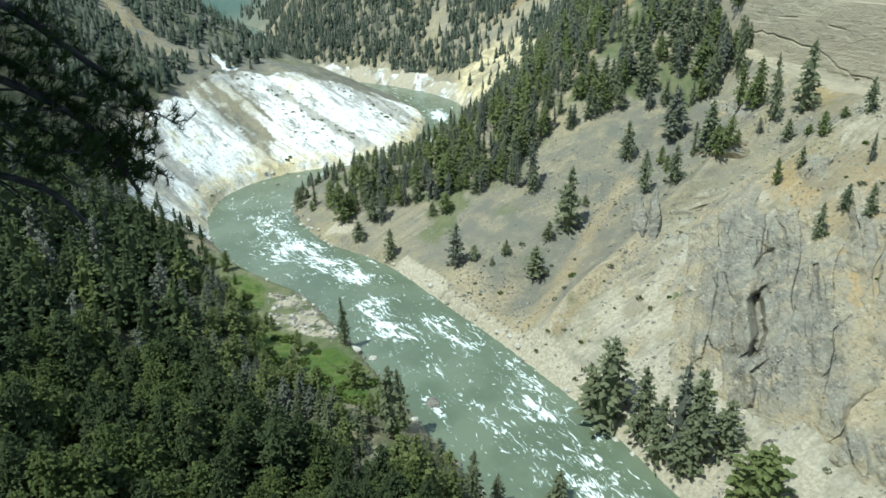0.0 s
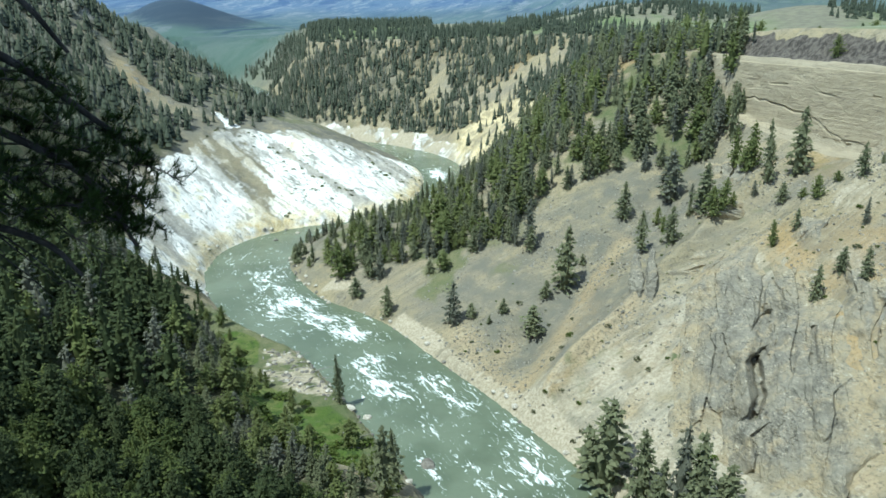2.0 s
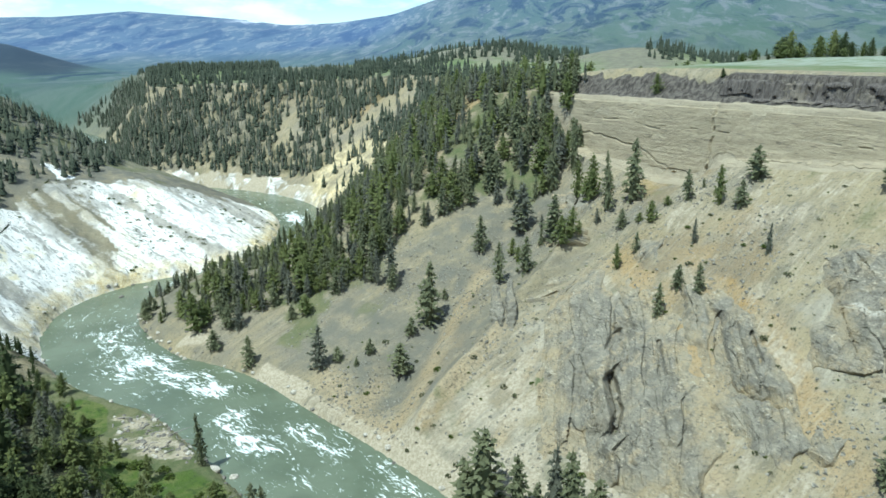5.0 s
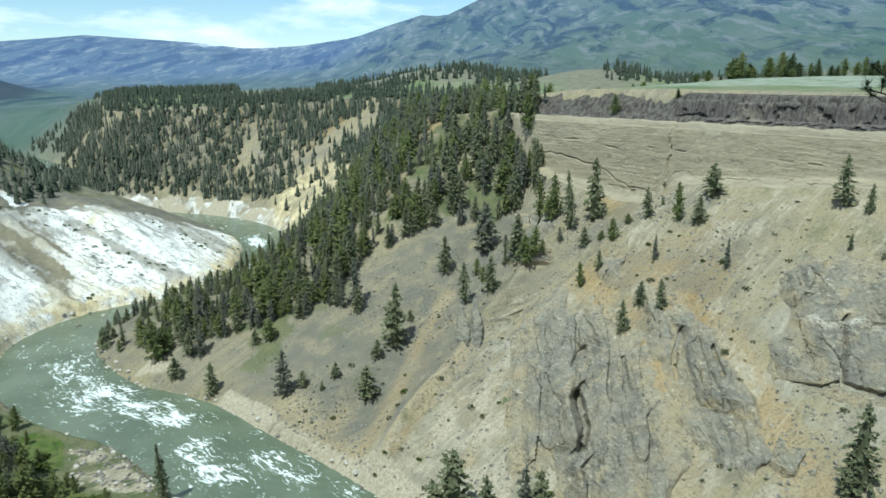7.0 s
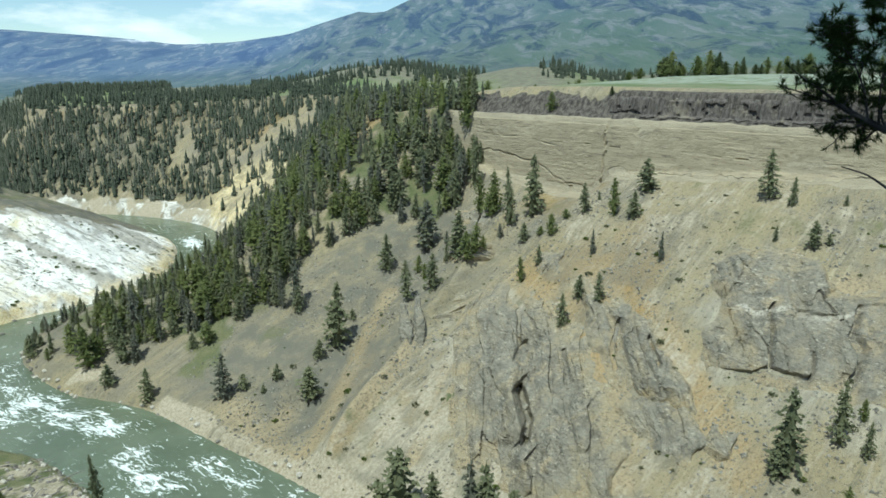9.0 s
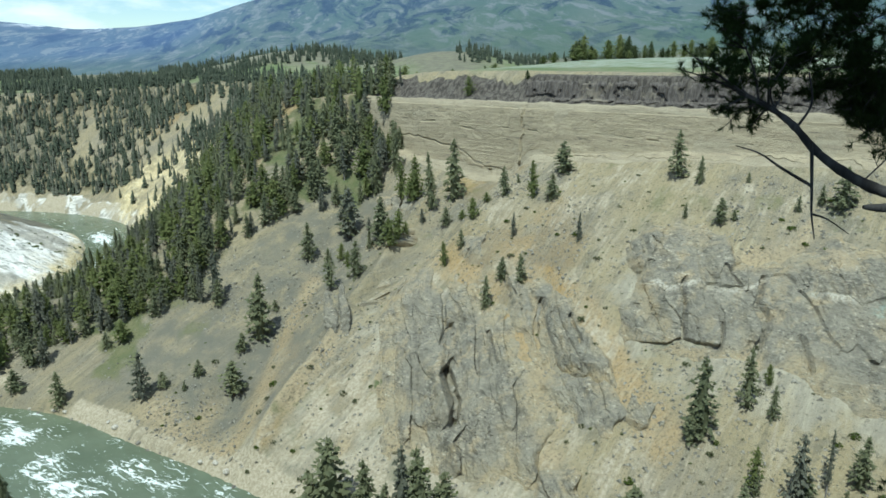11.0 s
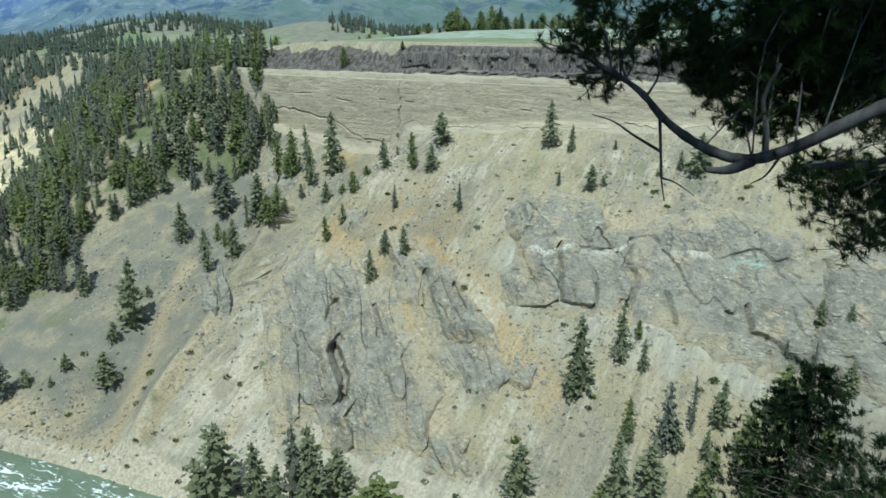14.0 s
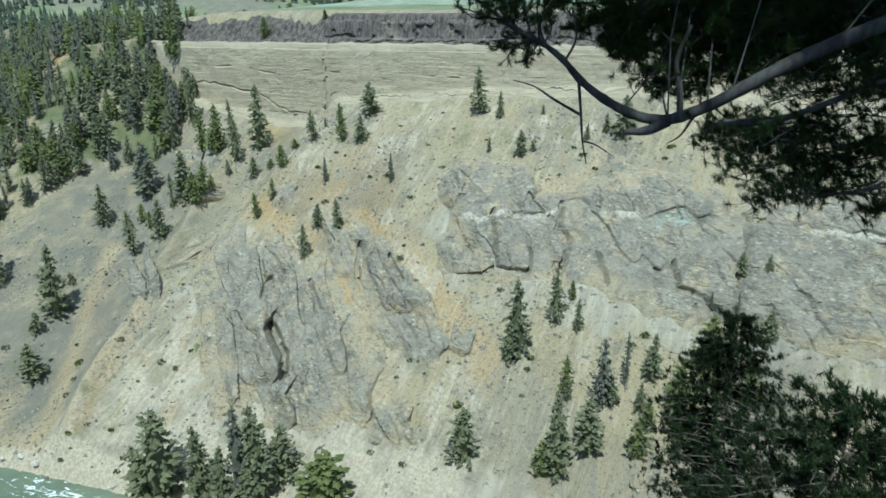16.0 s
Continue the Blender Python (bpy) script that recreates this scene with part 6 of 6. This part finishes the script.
top_rows += wild(100, 260, 400, 800, 1500, lambda q, x, y, d: q["far"] & q["over"] & (q["az"] > 9) & (q["az"] < 21.5) & (d < 0.26) & (q["df"] < 90), 9, 18)
join_woods("plateau_woods", top_rows, "dense dark conifers on the flat top behind", SPIRES)
left_rows = wild(-560, -150, 420, 1000, 11800, lambda q, x, y, d: ~q["far"] & (q["bank"] > 10) & (within(x, y, WHITE_SLOPE, 6) < 0.05) & (d < np.where((q["v"] > 0.80) | q["beyond"] | (y > 690), 0.75, np.where(patch(x, y, 45, 95) > -0.02, 0.9, 0.34) * (within(x, y, BARE_SLOPE, 4) < 0.5) * (np.hypot((x + 275) / 16, (y - 575) / 16) > 1))), 7, 15)
join_woods("ridge_woods", left_rows, "dark conifers over the slope above the pale spring deposits", LEAN)
hill_rows = wild(50, 900, 700, 1500, 9000, lambda q, x, y, d: (q["r"] > 680) & (q["r"] < 1500) & (q["az"] > 5) & (q["az"] < 48) & q["over"] & (d < 0.7) & (patch(x, y, 110, 96) > 0.10) & (q["r"] > 800), 9, 17)
join_woods("hill_woods", hill_rows, "scattered conifers on the low hills behind the field", SPIRES)


# scrub over the pale slope
scrub_rows = [(x, y, 4 + 13 * rnd.random() ** 2) for x, y in spots(WHITE_SLOPE, 170, 1.6, lambda x, y: patch(x, y, 26, 97) > 0.22)]
join_woods("slope_scrub", scrub_rows, "dark low scrub dotted over the pale slope", SAGES + BUSHES)

# ---- stones and driftwood by the water ----
def boulder(name, seed, material, label):
    r = random.Random(seed)
    bm = bmesh.new()
    bmesh.ops.create_icosphere(bm, subdivisions=2, radius=1.0)
    sx, sy, sz = r.uniform(0.8, 1.4), r.uniform(0.7, 1.1), r.uniform(0.5, 0.8)
    for v in bm.verts:
        k = 1 + 0.34 * noise.noise(v.co * 1.1 + Vector((seed * 3.1, 0, 0))) + 0.16 * noise.noise(v.co * 2.7 + Vector((0, seed * 1.7, 0)))
        v.co = Vector((v.co.x * sx, v.co.y * sy, max(-0.35, v.co.z * sz))) * k
    me = bpy.data.meshes.new(name)
    bm.to_mesh(me)
    bm.free()
    me.materials.append(material)
    return tagged(new(name, me), label, "rock")


BOULDERS = [boulder("boulder", 800 + n, DARK_ROCK, "rough dark boulder at the water's edge") for n in range(3)] + [boulder("boulder", 810 + n, PALE_ROCK, "pale weathered boulder at the water's edge") for n in range(2)]


def put(kinds, x, y, size, group, turn=None):
    k = kinds[rnd.randrange(len(kinds))]
    m = Matrix.LocRotScale((x, y, max(ground_at(x, y), -0.15) + 0.05 * size), Euler((rnd.uniform(-0.2, 0.2), rnd.uniform(-0.2, 0.2), rnd.uniform(0, 6.283) if turn is None else turn)), (size, size, size))
    return tagged(stand_in(k, m), "", "", group)


for n in range(0, len(RIVER) - 1):
    x, y, w = RIVER[n]
    if not 150 < y < 520:
        continue
    tx_, ty_ = RIVER[n + 1, 0] - x, RIVER[n + 1, 1] - y
    q = math.hypot(tx_, ty_)
    for side_, many in ((1, 0.75), (-1, 0.35)):
        if rnd.random() < many:
            d = w + rnd.uniform(-1.2, 3.0)
            put(BOULDERS, x + side_ * ty_ / q * d, y - side_ * tx_ / q * d, rnd.uniform(0.5, 1.5), "boulders along the banks")
for x, y, s in [(-4, 206, 3.2), (-35, 240, 2.2), (-28, 236, 1.5), (-112, 453, 2.0), (-100, 470, 1.8), (-60, 478, 1.6), (-88, 476, 1.3), (-50, 372, 1.8), (-60, 366, 1.5)]:
    put(BOULDERS, x, y, s, "boulders in the river")
for x, y in spots(LOG_BAR, 80, 1.3, None, 0.2):
    put(BOULDERS, x, y, rnd.uniform(0.35, 1.1), "stones on the gravel bar")


def driftwood(name, seed):
    r = random.Random(seed)
    pts = curved_line([(0, 0, 0.1), (2.2, r.uniform(-0.3, 0.3), 0.25), (4.5, r.uniform(-0.5, 0.5), 0.15), (6.5, r.uniform(-0.8, 0.8), 0.2)])
    v, f = tube(pts, [0.24 - 0.2 * n / (len(pts) - 1) for n in range(len(pts))], 6)
    return tagged(shape(name, v, f, GREY_WOOD, None, True), "bleached fallen trunk on the gravel bar", "log")


def curved_line(points, per=4):
    return [Vector(p) for p in spline(points, per)]


LOGS = [driftwood("driftwood_log", 830 + n) for n in range(3)]
for x, y in spots(LOG_BAR, 34, 1.5, None, 0.2) + spots([(-36, 222), (-28, 224), (-22, 204), (-30, 200)], 5, 2.5, None, 0.2):
    put(LOGS, x, y, rnd.uniform(0.6, 1.3), "driftwood on the gravel bar")

# loose stones over the scree, too many to count
sx_, sy_ = np.random.uniform(-10, 290, 110000), np.random.uniform(30, 380, 110000)
q = land(sx_, sy_)
thick_ = fbm(sx_, sy_, size=26, octaves=3, seed=140)
good = q["far"] & ~q["over"] & (q["bank"] > 4) & (q["u"] < 0.93) & (thick_ + np.random.uniform(-0.55, 0.55, 110000) > 0.22)
rows_ = list(zip(sx_[good].tolist(), sy_[good].tolist()))[:15000]
base_ = np.array([(1, 0, 0), (-0.5, 0.85, 0), (-0.5, -0.85, 0), (0.35, 0.25, 0.75), (-0.5, 0.1, 0.62)], float)
tris_ = np.array([(0, 1, 3), (1, 4, 3), (1, 2, 4), (2, 3, 4), (2, 0, 3)])
co_, fa_ = [], []
for n, (x, y) in enumerate(rows_):
    size = 0.22 + 0.95 * rnd.random() ** 4
    a = rnd.uniform(0, 6.283)
    rot = np.array(((math.cos(a), -math.sin(a), 0), (math.sin(a), math.cos(a), 0), (0, 0, 1)))
    co_.append((base_ * np.random.uniform(0.6, 1.3, (5, 3)) * size) @ rot.T + (x, y, ground_at(x, y) - 0.08 * size))
    fa_.append(tris_ + 5 * n)
tagged(shape("scree_stones", np.vstack(co_).tolist(), np.vstack(fa_).tolist(), SCREE_ROCK), "loose grey stones strewn over the scree", "stones", kind="stuff")
# ---- trees close to the lookout ----
def sight(deg, up, d):
    """A place by its bearing and height angle from the lookout, in degrees, and the distance."""
    a, b = radians(deg), radians(up)
    return Vector((0.14 + d * math.sin(a) * math.cos(b), -0.05 + d * math.cos(a) * math.cos(b), EYE_Z + d * math.sin(b)))


def curved(points, per=6):
    return [Vector(p) for p in spline([tuple(p) for p in points], per)]


def tuft(verts, faces, c, way, size, r, count=30):
    """A bunch of needles round the end of a twig."""
    thin = 0.042 if count > 28 else 0.085 if count > 20 else 0.11
    for n in range(count):
        d = (way * r.uniform(0.1, 1.0) + Vector((r.uniform(-1, 1), r.uniform(-1, 1), r.uniform(-0.7, 1.0))) * 0.85).normalized()
        root = c - way * size * r.uniform(0, 0.9)
        s = d.cross(Vector((0.3, 0.5, 0.8))).normalized() * size * thin
        o = len(verts)
        ln = size * r.uniform(0.7, 1.15)
        verts.extend((root + s, root - s, root + d * ln))
        faces.append((o, o + 1, o + 2))


def spray(wood, leaf, start, end, r, thick=0.012, tufts=9, size=0.085, sag=0.05, count=30):
    """A side branch with twigs and bunches of needles on its outer part."""
    start, end = Vector(start), Vector(end)
    ln = (end - start).length
    mid = start.lerp(end, 0.5) + Vector((r.uniform(-1, 1), r.uniform(-1, 1), r.uniform(-0.3, 0.6))) * 0.12 * ln
    pts = curved([start, mid, end + Vector((0, 0, -sag * ln))], 3)
    v, f = tube(pts, [thick * (1 - 0.75 * n / (len(pts) - 1)) for n in range(len(pts))], 4)
    o = len(wood[0])
    wood[0].extend(v)
    wood[1].extend(tuple(i + o for i in q) for q in f)
    for n in range(tufts):
        t = r.uniform(0.25, 1.0) if n else 1.0
        p = pts[min(int(t * (len(pts) - 1)), len(pts) - 1)]
        d = ((end - start).normalized() * 0.5 + Vector((r.uniform(-1, 1), r.uniform(-1, 1), r.uniform(-0.6, 1)))).normalized()
        q = p + d * r.uniform(0.05, 0.22) * min(1.0, ln * 1.5)
        v, f = tube([p, q], [thick * 0.4, thick * 0.2], 3)
        o = len(wood[0])
        wood[0].extend(v)
        wood[1].extend(tuple(i + o for i in g) for g in f)
        tuft(leaf[0], leaf[1], q, d, size * r.uniform(0.8, 1.25), r, count)


def needle_mesh(name, leaf, parent, material, label=""):
    ob = shape(name, [tuple(v) for v in leaf[0]], leaf[1], material, parent)
    return tagged(ob, label) if label else ob


NEAR_NEEDLES = foliage_material("near_pine_needles", (0.024, 0.043, 0.016), (0.048, 0.080, 0.020), (0.028, 0.046, 0.017))
LIMB_BARK = bark_material("limb_bark", (0.024, 0.023, 0.022), (0.070, 0.066, 0.064))


def lookout_pine():
    """The pine beside the lookout, whose long limb bends across the view."""
    r = random.Random(31)
    tree = tagged(new("lookout_pine"), "gnarled dark pine with a long bent limb beside the lookout", "tree")
    base = sight(84, -20, 5.2)
    base.z = ground_at(base.x, base.y) - 0.3
    top = Vector((base.x + 0.3, base.y + 0.4, 158.5))
    axis = curved([base, base.lerp(top, 0.35) + Vector((0.12, -0.1, 0)), base.lerp(top, 0.7), top], 6)
    v, f = tube(axis, [0.26 - 0.20 * n / (len(axis) - 1) for n in range(len(axis))], 12)
    shape("trunk", v, f, LIMB_BARK, tree, True)
    # the limb, tip first
    limb = curved([sight(47.6, -2.6, 4.75), sight(49.8, -3.7, 4.7), sight(51.6, -5.0, 4.65), sight(53.2, -6.7, 4.6), sight(55.3, -8.2, 4.55), sight(57.5, -9.2, 4.55), sight(59.6, -9.5, 4.5),
                   sight(61.6, -8.9, 4.5), sight(63.9, -7.7, 4.5), sight(66.5, -6.0, 4.5), sight(70, -4.0, 4.6), sight(75, -1.5, 4.8), sight(80, 1.5, 5.0), axis[-9]], 6)
    rad = [0.014 + 0.020 * min(1, n / 34) + 0.016 * max(0, (n - 45) / 30) + 0.0035 * math.sin(n * 1.7) * math.sin(n * 0.6) for n in range(len(limb))]
    v, f = tube(limb, rad, 10)
    shape("limb", v, f, LIMB_BARK, tree, True)
    v, f = tube(curved([sight(60.0, -9.6, 4.5), sight(58.4, -10.35, 4.45), sight(56.7, -10.5, 4.4)]), [0.032] * 5 + [0.031, 0.03, 0.027, 0.025, 0.022, 0.02, 0.017, 0.012], 8)
    shape("stub", v, f, LIMB_BARK, tree, True)
    for pts, w in (([(52.9, -6.1), (53.3, -9.5), (53.5, -11.3), (53.9, -13.1)], 0.012), ([(53.3, -9.3), (51.1, -8.1), (49.5, -7.1), (47.8, -6.6)], 0.010), ([(53.5, -11.3), (54.6, -11.6), (56.1, -12.5)], 0.007),
                   ([(75.0, -13.1), (74.1, -13.6), (72.8, -13.9)], 0.012), ([(61.8, -9.2), (61.0, -10.6), (60.0, -11.3)], 0.009)):
        line = curved([sight(a, b, 4.55) for a, b in pts])
        v, f = tube(line, [w * (1 - 0.7 * n / (len(line) - 1)) for n in range(len(line))], 6)
        shape("twig", v, f, LIMB_BARK, tree)
    wood, leaf = ([], []), ([], [])
    # small clumps at the limb's tip
    for deg, up in ((43.4, -0.8), (44.6, -1.6), (45.9, -3.4), (47.2, -4.8), (48.6, -5.4), (46.4, -1.0), (44.0, 0.4), (49.5, 0.3), (47.4, 1.5), (50.5, -1.6), (46.3, -4.2), (48.9, -4.6)):
        spray(wood, leaf, limb[r.randrange(0, 9)], sight(deg, up, 4.7 + r.uniform(-0.3, 0.3)), r, 0.010, 13, 0.048, count=44)
    for n in range(52):
        deg = r.uniform(45.5, 55)
        up = r.uniform(-2.6, 6.0) if deg > 47.5 else r.uniform(-1.5, 3.0)
        spray(wood, leaf, sight(deg + r.uniform(0.5, 2.5), up + r.uniform(-0.5, 1.2), 4.9 + r.uniform(-0.1, 0.6)), sight(deg, up, 4.9 + r.uniform(-0.2, 0.6)), r, 0.006, 20, 0.053, count=44)
    # boughs that rise from the limb
    for n in range(330):
        deg = r.uniform(50.5, 80) if n < 110 else r.uniform(57, 80)
        low = -4.2 if deg < 56 else -5.2 if deg < 62 else -6.6
        up = low + (10.5 - low) * r.random() ** 1.15
        if deg < 55 and up < -3.5 and r.random() < 0.6:
            continue
        start = limb[min(len(limb) - 4, max(6, int((deg - 46) / 30 * 62) + r.randrange(-4, 8)))] if r.random() < 0.015 else sight(deg + r.uniform(1, 3), up + r.uniform(0.5, 2), 5.1 + r.uniform(-0.2, 0.9))
        spray(wood, leaf, start, sight(deg, up, 5.1 + r.uniform(-0.3, 1.0)), r, 0.007, 20, 0.053, count=44)
    for n in range(470):
        deg, up = r.uniform(58.5, 80), r.uniform(-4.6, 5.5)
        if up < -2.5 and deg < 62:
            continue
        spray(wood, leaf, sight(deg + r.uniform(0.5, 2.5), up + r.uniform(0.2, 1.5), 5.7 + r.uniform(-0.3, 0.6)), sight(deg, up, 5.5 + r.uniform(-0.4, 0.6)), r, 0.006, 19, 0.054, count=44)
    # foliage between the limb and the boughs over it
    for n in range(240):
        deg = r.uniform(54.5, 74)
        low = float(np.interp(deg, [54, 57.5, 59.6, 61.6, 63.9, 66.5, 70], [-7.6, -9.2, -9.5, -8.9, -7.7, -6.0, -4.0])) + (3.4 if deg < 58 else 1.3)
        up = r.uniform(low, -0.5)
        spray(wood, leaf, sight(deg + r.uniform(0.5, 2.0), up + r.uniform(0.3, 1.6), 5.4 + r.uniform(-0.3, 0.6)), sight(deg, up, 5.3 + r.uniform(-0.4, 0.6)), r, 0.006, 15, 0.053, count=44)
    # boughs that hang behind and below it
    for n in range(60):
        deg = r.uniform(64.8, 84)
        up = r.uniform(-11.2 + 2.0 * max(0, 67 - deg), -3.5)
        spray(wood, leaf, sight(deg + r.uniform(2, 7), up + r.uniform(0.5, 3), 5.1 + r.uniform(-0.3, 0.6)), sight(deg, up, 5.0 + r.uniform(-0.6, 0.6)), r, 0.007, 20, 0.053, count=44)
    for n in range(70):
        deg = r.uniform(62.0, 76)
        up = r.uniform(-15.2 + 2.4 * max(0, 64.5 - deg), -10.5)
        spray(wood, leaf, sight(deg + r.uniform(2, 6), up + r.uniform(0.5, 2), 5.0 + r.uniform(-0.3, 0.6)), sight(deg, up, 4.9 + r.uniform(-0.5, 0.5)), r, 0.007, 16, 0.053, count=44)
    # a second limb behind, and a stem that rises from the first
    for pts, w in (([(60.8, -8.9), (60.6, -7.0), (60.2, -5.0), (61.0, -2.5)], 0.022), ([(63.5, -9.6), (66, -9.4), (69, -8.6), (74, -6.0)], 0.030), ([(50.6, -4.4), (49.8, -2.6), (50.6, -0.6)], 0.009), ([(51.8, -5.2), (52.6, -3.4), (52.2, -1.2)], 0.009)):
        line = curved([sight(a, q, 4.7) for a, q in pts])
        v, f = tube(line, [w * (1 - 0.5 * n / (len(line) - 1)) for n in range(len(line))], 7)
        shape("limb", v, f, LIMB_BARK, tree, True)
    # unseen crown overhead, added to keep the sun off limb and boughs
    for n in range(130):
        c = Vector((r.uniform(-0.6, 4.8), r.uniform(-2.0, 3.4), r.uniform(153.2, 155.6)))
        spray(wood, leaf, c.lerp(axis[-4], r.uniform(0.12, 0.3)), c, r, 0.016, 11, 0.26, count=18)
    for n in range(110):
        c = Vector((r.uniform(-2.2, 3.8), r.uniform(0.2, 6.2), r.uniform(154.0, 156.2)))
        spray(wood, leaf, c.lerp(axis[-4], r.uniform(0.12, 0.3)), c, r, 0.016, 10, 0.24, count=18)
    shape("branchwork", [tuple(v) for v in wood[0]], wood[1], LIMB_BARK, tree)
    needle_mesh("needles", leaf, tree, NEAR_NEEDLES)


def overhanging_bough():
    """Dark pine branches hanging in from the side."""
    r = random.Random(33)
    tree = tagged(new("leaning_pine"), "dark pine with drooping branches at the edge of the rim", "tree")
    base = sight(-62, -25, 5.2)
    base.z = ground_at(base.x, base.y) - 0.3
    top = Vector((base.x + 0.5, base.y + 0.5, 157.5))
    axis = curved([base, base.lerp(top, 0.5), top], 8)
    v, f = tube(axis, [0.20 - 0.15 * n / (len(axis) - 1) for n in range(len(axis))], 10)
    shape("trunk", v, f, LIMB_BARK, tree, True)
    wood, leaf = ([], []), ([], [])
    for pts in ([(-55, 2), (-44, -3), (-36, -7), (-30, -11.5), (-27.6, -16.5)], [(-55, 5), (-42, 1), (-34, -3), (-29, -7.5), (-25.6, -10.5)], [(-55, 6), (-40, 5), (-33, 1), (-30, -3.0)], [(-55, -4), (-42, -11), (-34, -15), (-31.5, -18)]):
        line = curved([axis[10]] + [sight(a, b, 4.2) for a, b in pts], 5)
        v, f = tube(line, [0.04 - 0.03 * n / (len(line) - 1) for n in range(len(line))], 7)
        shape("limb", v, f, LIMB_BARK, tree, True)
    for n in range(76):
        q = r.random()
        deg = -46 + 22.6 * q + r.uniform(-2.0, 0.6)
        mid = np.interp(deg, [-46, -35, -30, -27, -24.5, -22.5], [-5, -7.6, -9.9, -12.2, -13.4, -14.0])
        half_h = np.interp(deg, [-46, -35, -30, -27, -24.5, -22.5], [9, 6.6, 5.0, 3.8, 2.2, 0.5])
        up = mid + half_h * r.uniform(-1, 1)
        spray(wood, leaf, sight(deg - r.uniform(1.5, 6), up + r.uniform(0, 3), 4.3 + r.uniform(-0.4, 0.5)), sight(deg, up, 4.2 + r.uniform(-0.6, 0.6)), r, 0.007, 18, 0.052, count=44)
    for deg, up in ((-27.6, -16.2), (-27.0, -15.0), (-28.3, -15.2), (-27.9, -14.0), (-26.8, -13.4), (-29.0, -13.8), (-25.6, -11.6)):
        spray(wood, leaf, sight(deg - 1.5, up + 2.2, 4.25), sight(deg, up, 4.2), r, 0.008, 15, 0.06)
    for n in range(9):
        deg = r.uniform(-36, -30)
        spray(wood, leaf, sight(deg - 5, -10 - r.uniform(0, 3), 4.4), sight(deg, -14 - r.uniform(0, 4.5), 4.2), r, 0.009, 1, 0.05)
    shape("branchwork", [tuple(v) for v in wood[0]], wood[1], LIMB_BARK, tree)
    needle_mesh("needles", leaf, tree, NEAR_NEEDLES)
    # its crown over the branches, out of view, added to shade them
    shade_leaf, shade_wood = ([], []), ([], [])
    for n in range(190):
        c = Vector((r.uniform(-9.0, -2.2), r.uniform(-1.5, 6.0), r.uniform(153.4, 156.2)))
        spray(shade_wood, shade_leaf, axis[r.randrange(12, len(axis))], c, r, 0.018, 10, 0.24, count=18)
    shape("upper_branchwork", [tuple(v) for v in shade_wood[0]], shade_wood[1], LIMB_BARK, tree)
    needle_mesh("upper_needles", shade_leaf, tree, NEAR_NEEDLES)


def slope_fir(deg, up, d, wide, full, many, seed, label):
    """A full-crowned tree on the slope just below the lookout."""
    r = random.Random(seed)
    tree = tagged(new("slope_fir"), label, "tree")
    top = sight(deg, up, d)
    base = Vector((top.x, top.y, ground_at(top.x, top.y) - 0.4))
    tall_by = top.z - base.z
    axis = curved([base, base.lerp(top, 0.5) + Vector((0.15, 0.1, 0)), top], 8)
    v, f = tube(axis, [0.24 - 0.22 * n / (len(axis) - 1) for n in range(len(axis))], 9)
    shape("trunk", v, f, BARK, tree, True)
    wood, leaf = ([], []), ([], [])
    for n in range(many):
        h = r.random() ** 0.8 * min(tall_by, 12.0)
        p = top - Vector((0, 0, 0.15 + h))
        w = 0.4 + wide * min(1, h / full) ** 0.7 * r.uniform(0.4, 1.12)
        a = r.uniform(0, 6.283)
        spray(wood, leaf, p, p + Vector((math.cos(a) * w, math.sin(a) * w, -0.1 * w + r.uniform(-0.2, 0.5))), r, 0.02, 26, 0.17, count=21)
    shape("branchwork", [tuple(v) for v in wood[0]], wood[1], BARK, tree)
    needle_mesh("needles", leaf, tree, DEEP_NEEDLES)


DEEP_NEEDLES = foliage_material("deep_green_needles", (0.018, 0.032, 0.015), (0.036, 0.060, 0.020), (0.022, 0.038, 0.015))
lookout_pine()
overhanging_bough()
slope_fir(66.8, -23.6, 27.0, 2.7, 3.6, 520, 35, "dark full-crowned fir on the slope just below the lookout")
slope_fir(76.0, -27.0, 17.0, 4.4, 3.0, 480, 36, "dark bushy fir close under the lookout")

retire(FIRS + PINES + SNAGS + SPRUCES + BUSHES + SAGES + SPIRES + GREY_SPIRE + LEAN + LIGHT_FIRS + LIGHT_WOOD + LIGHT_PINES + LIGHT_SNAGS + BOULDERS + LOGS)
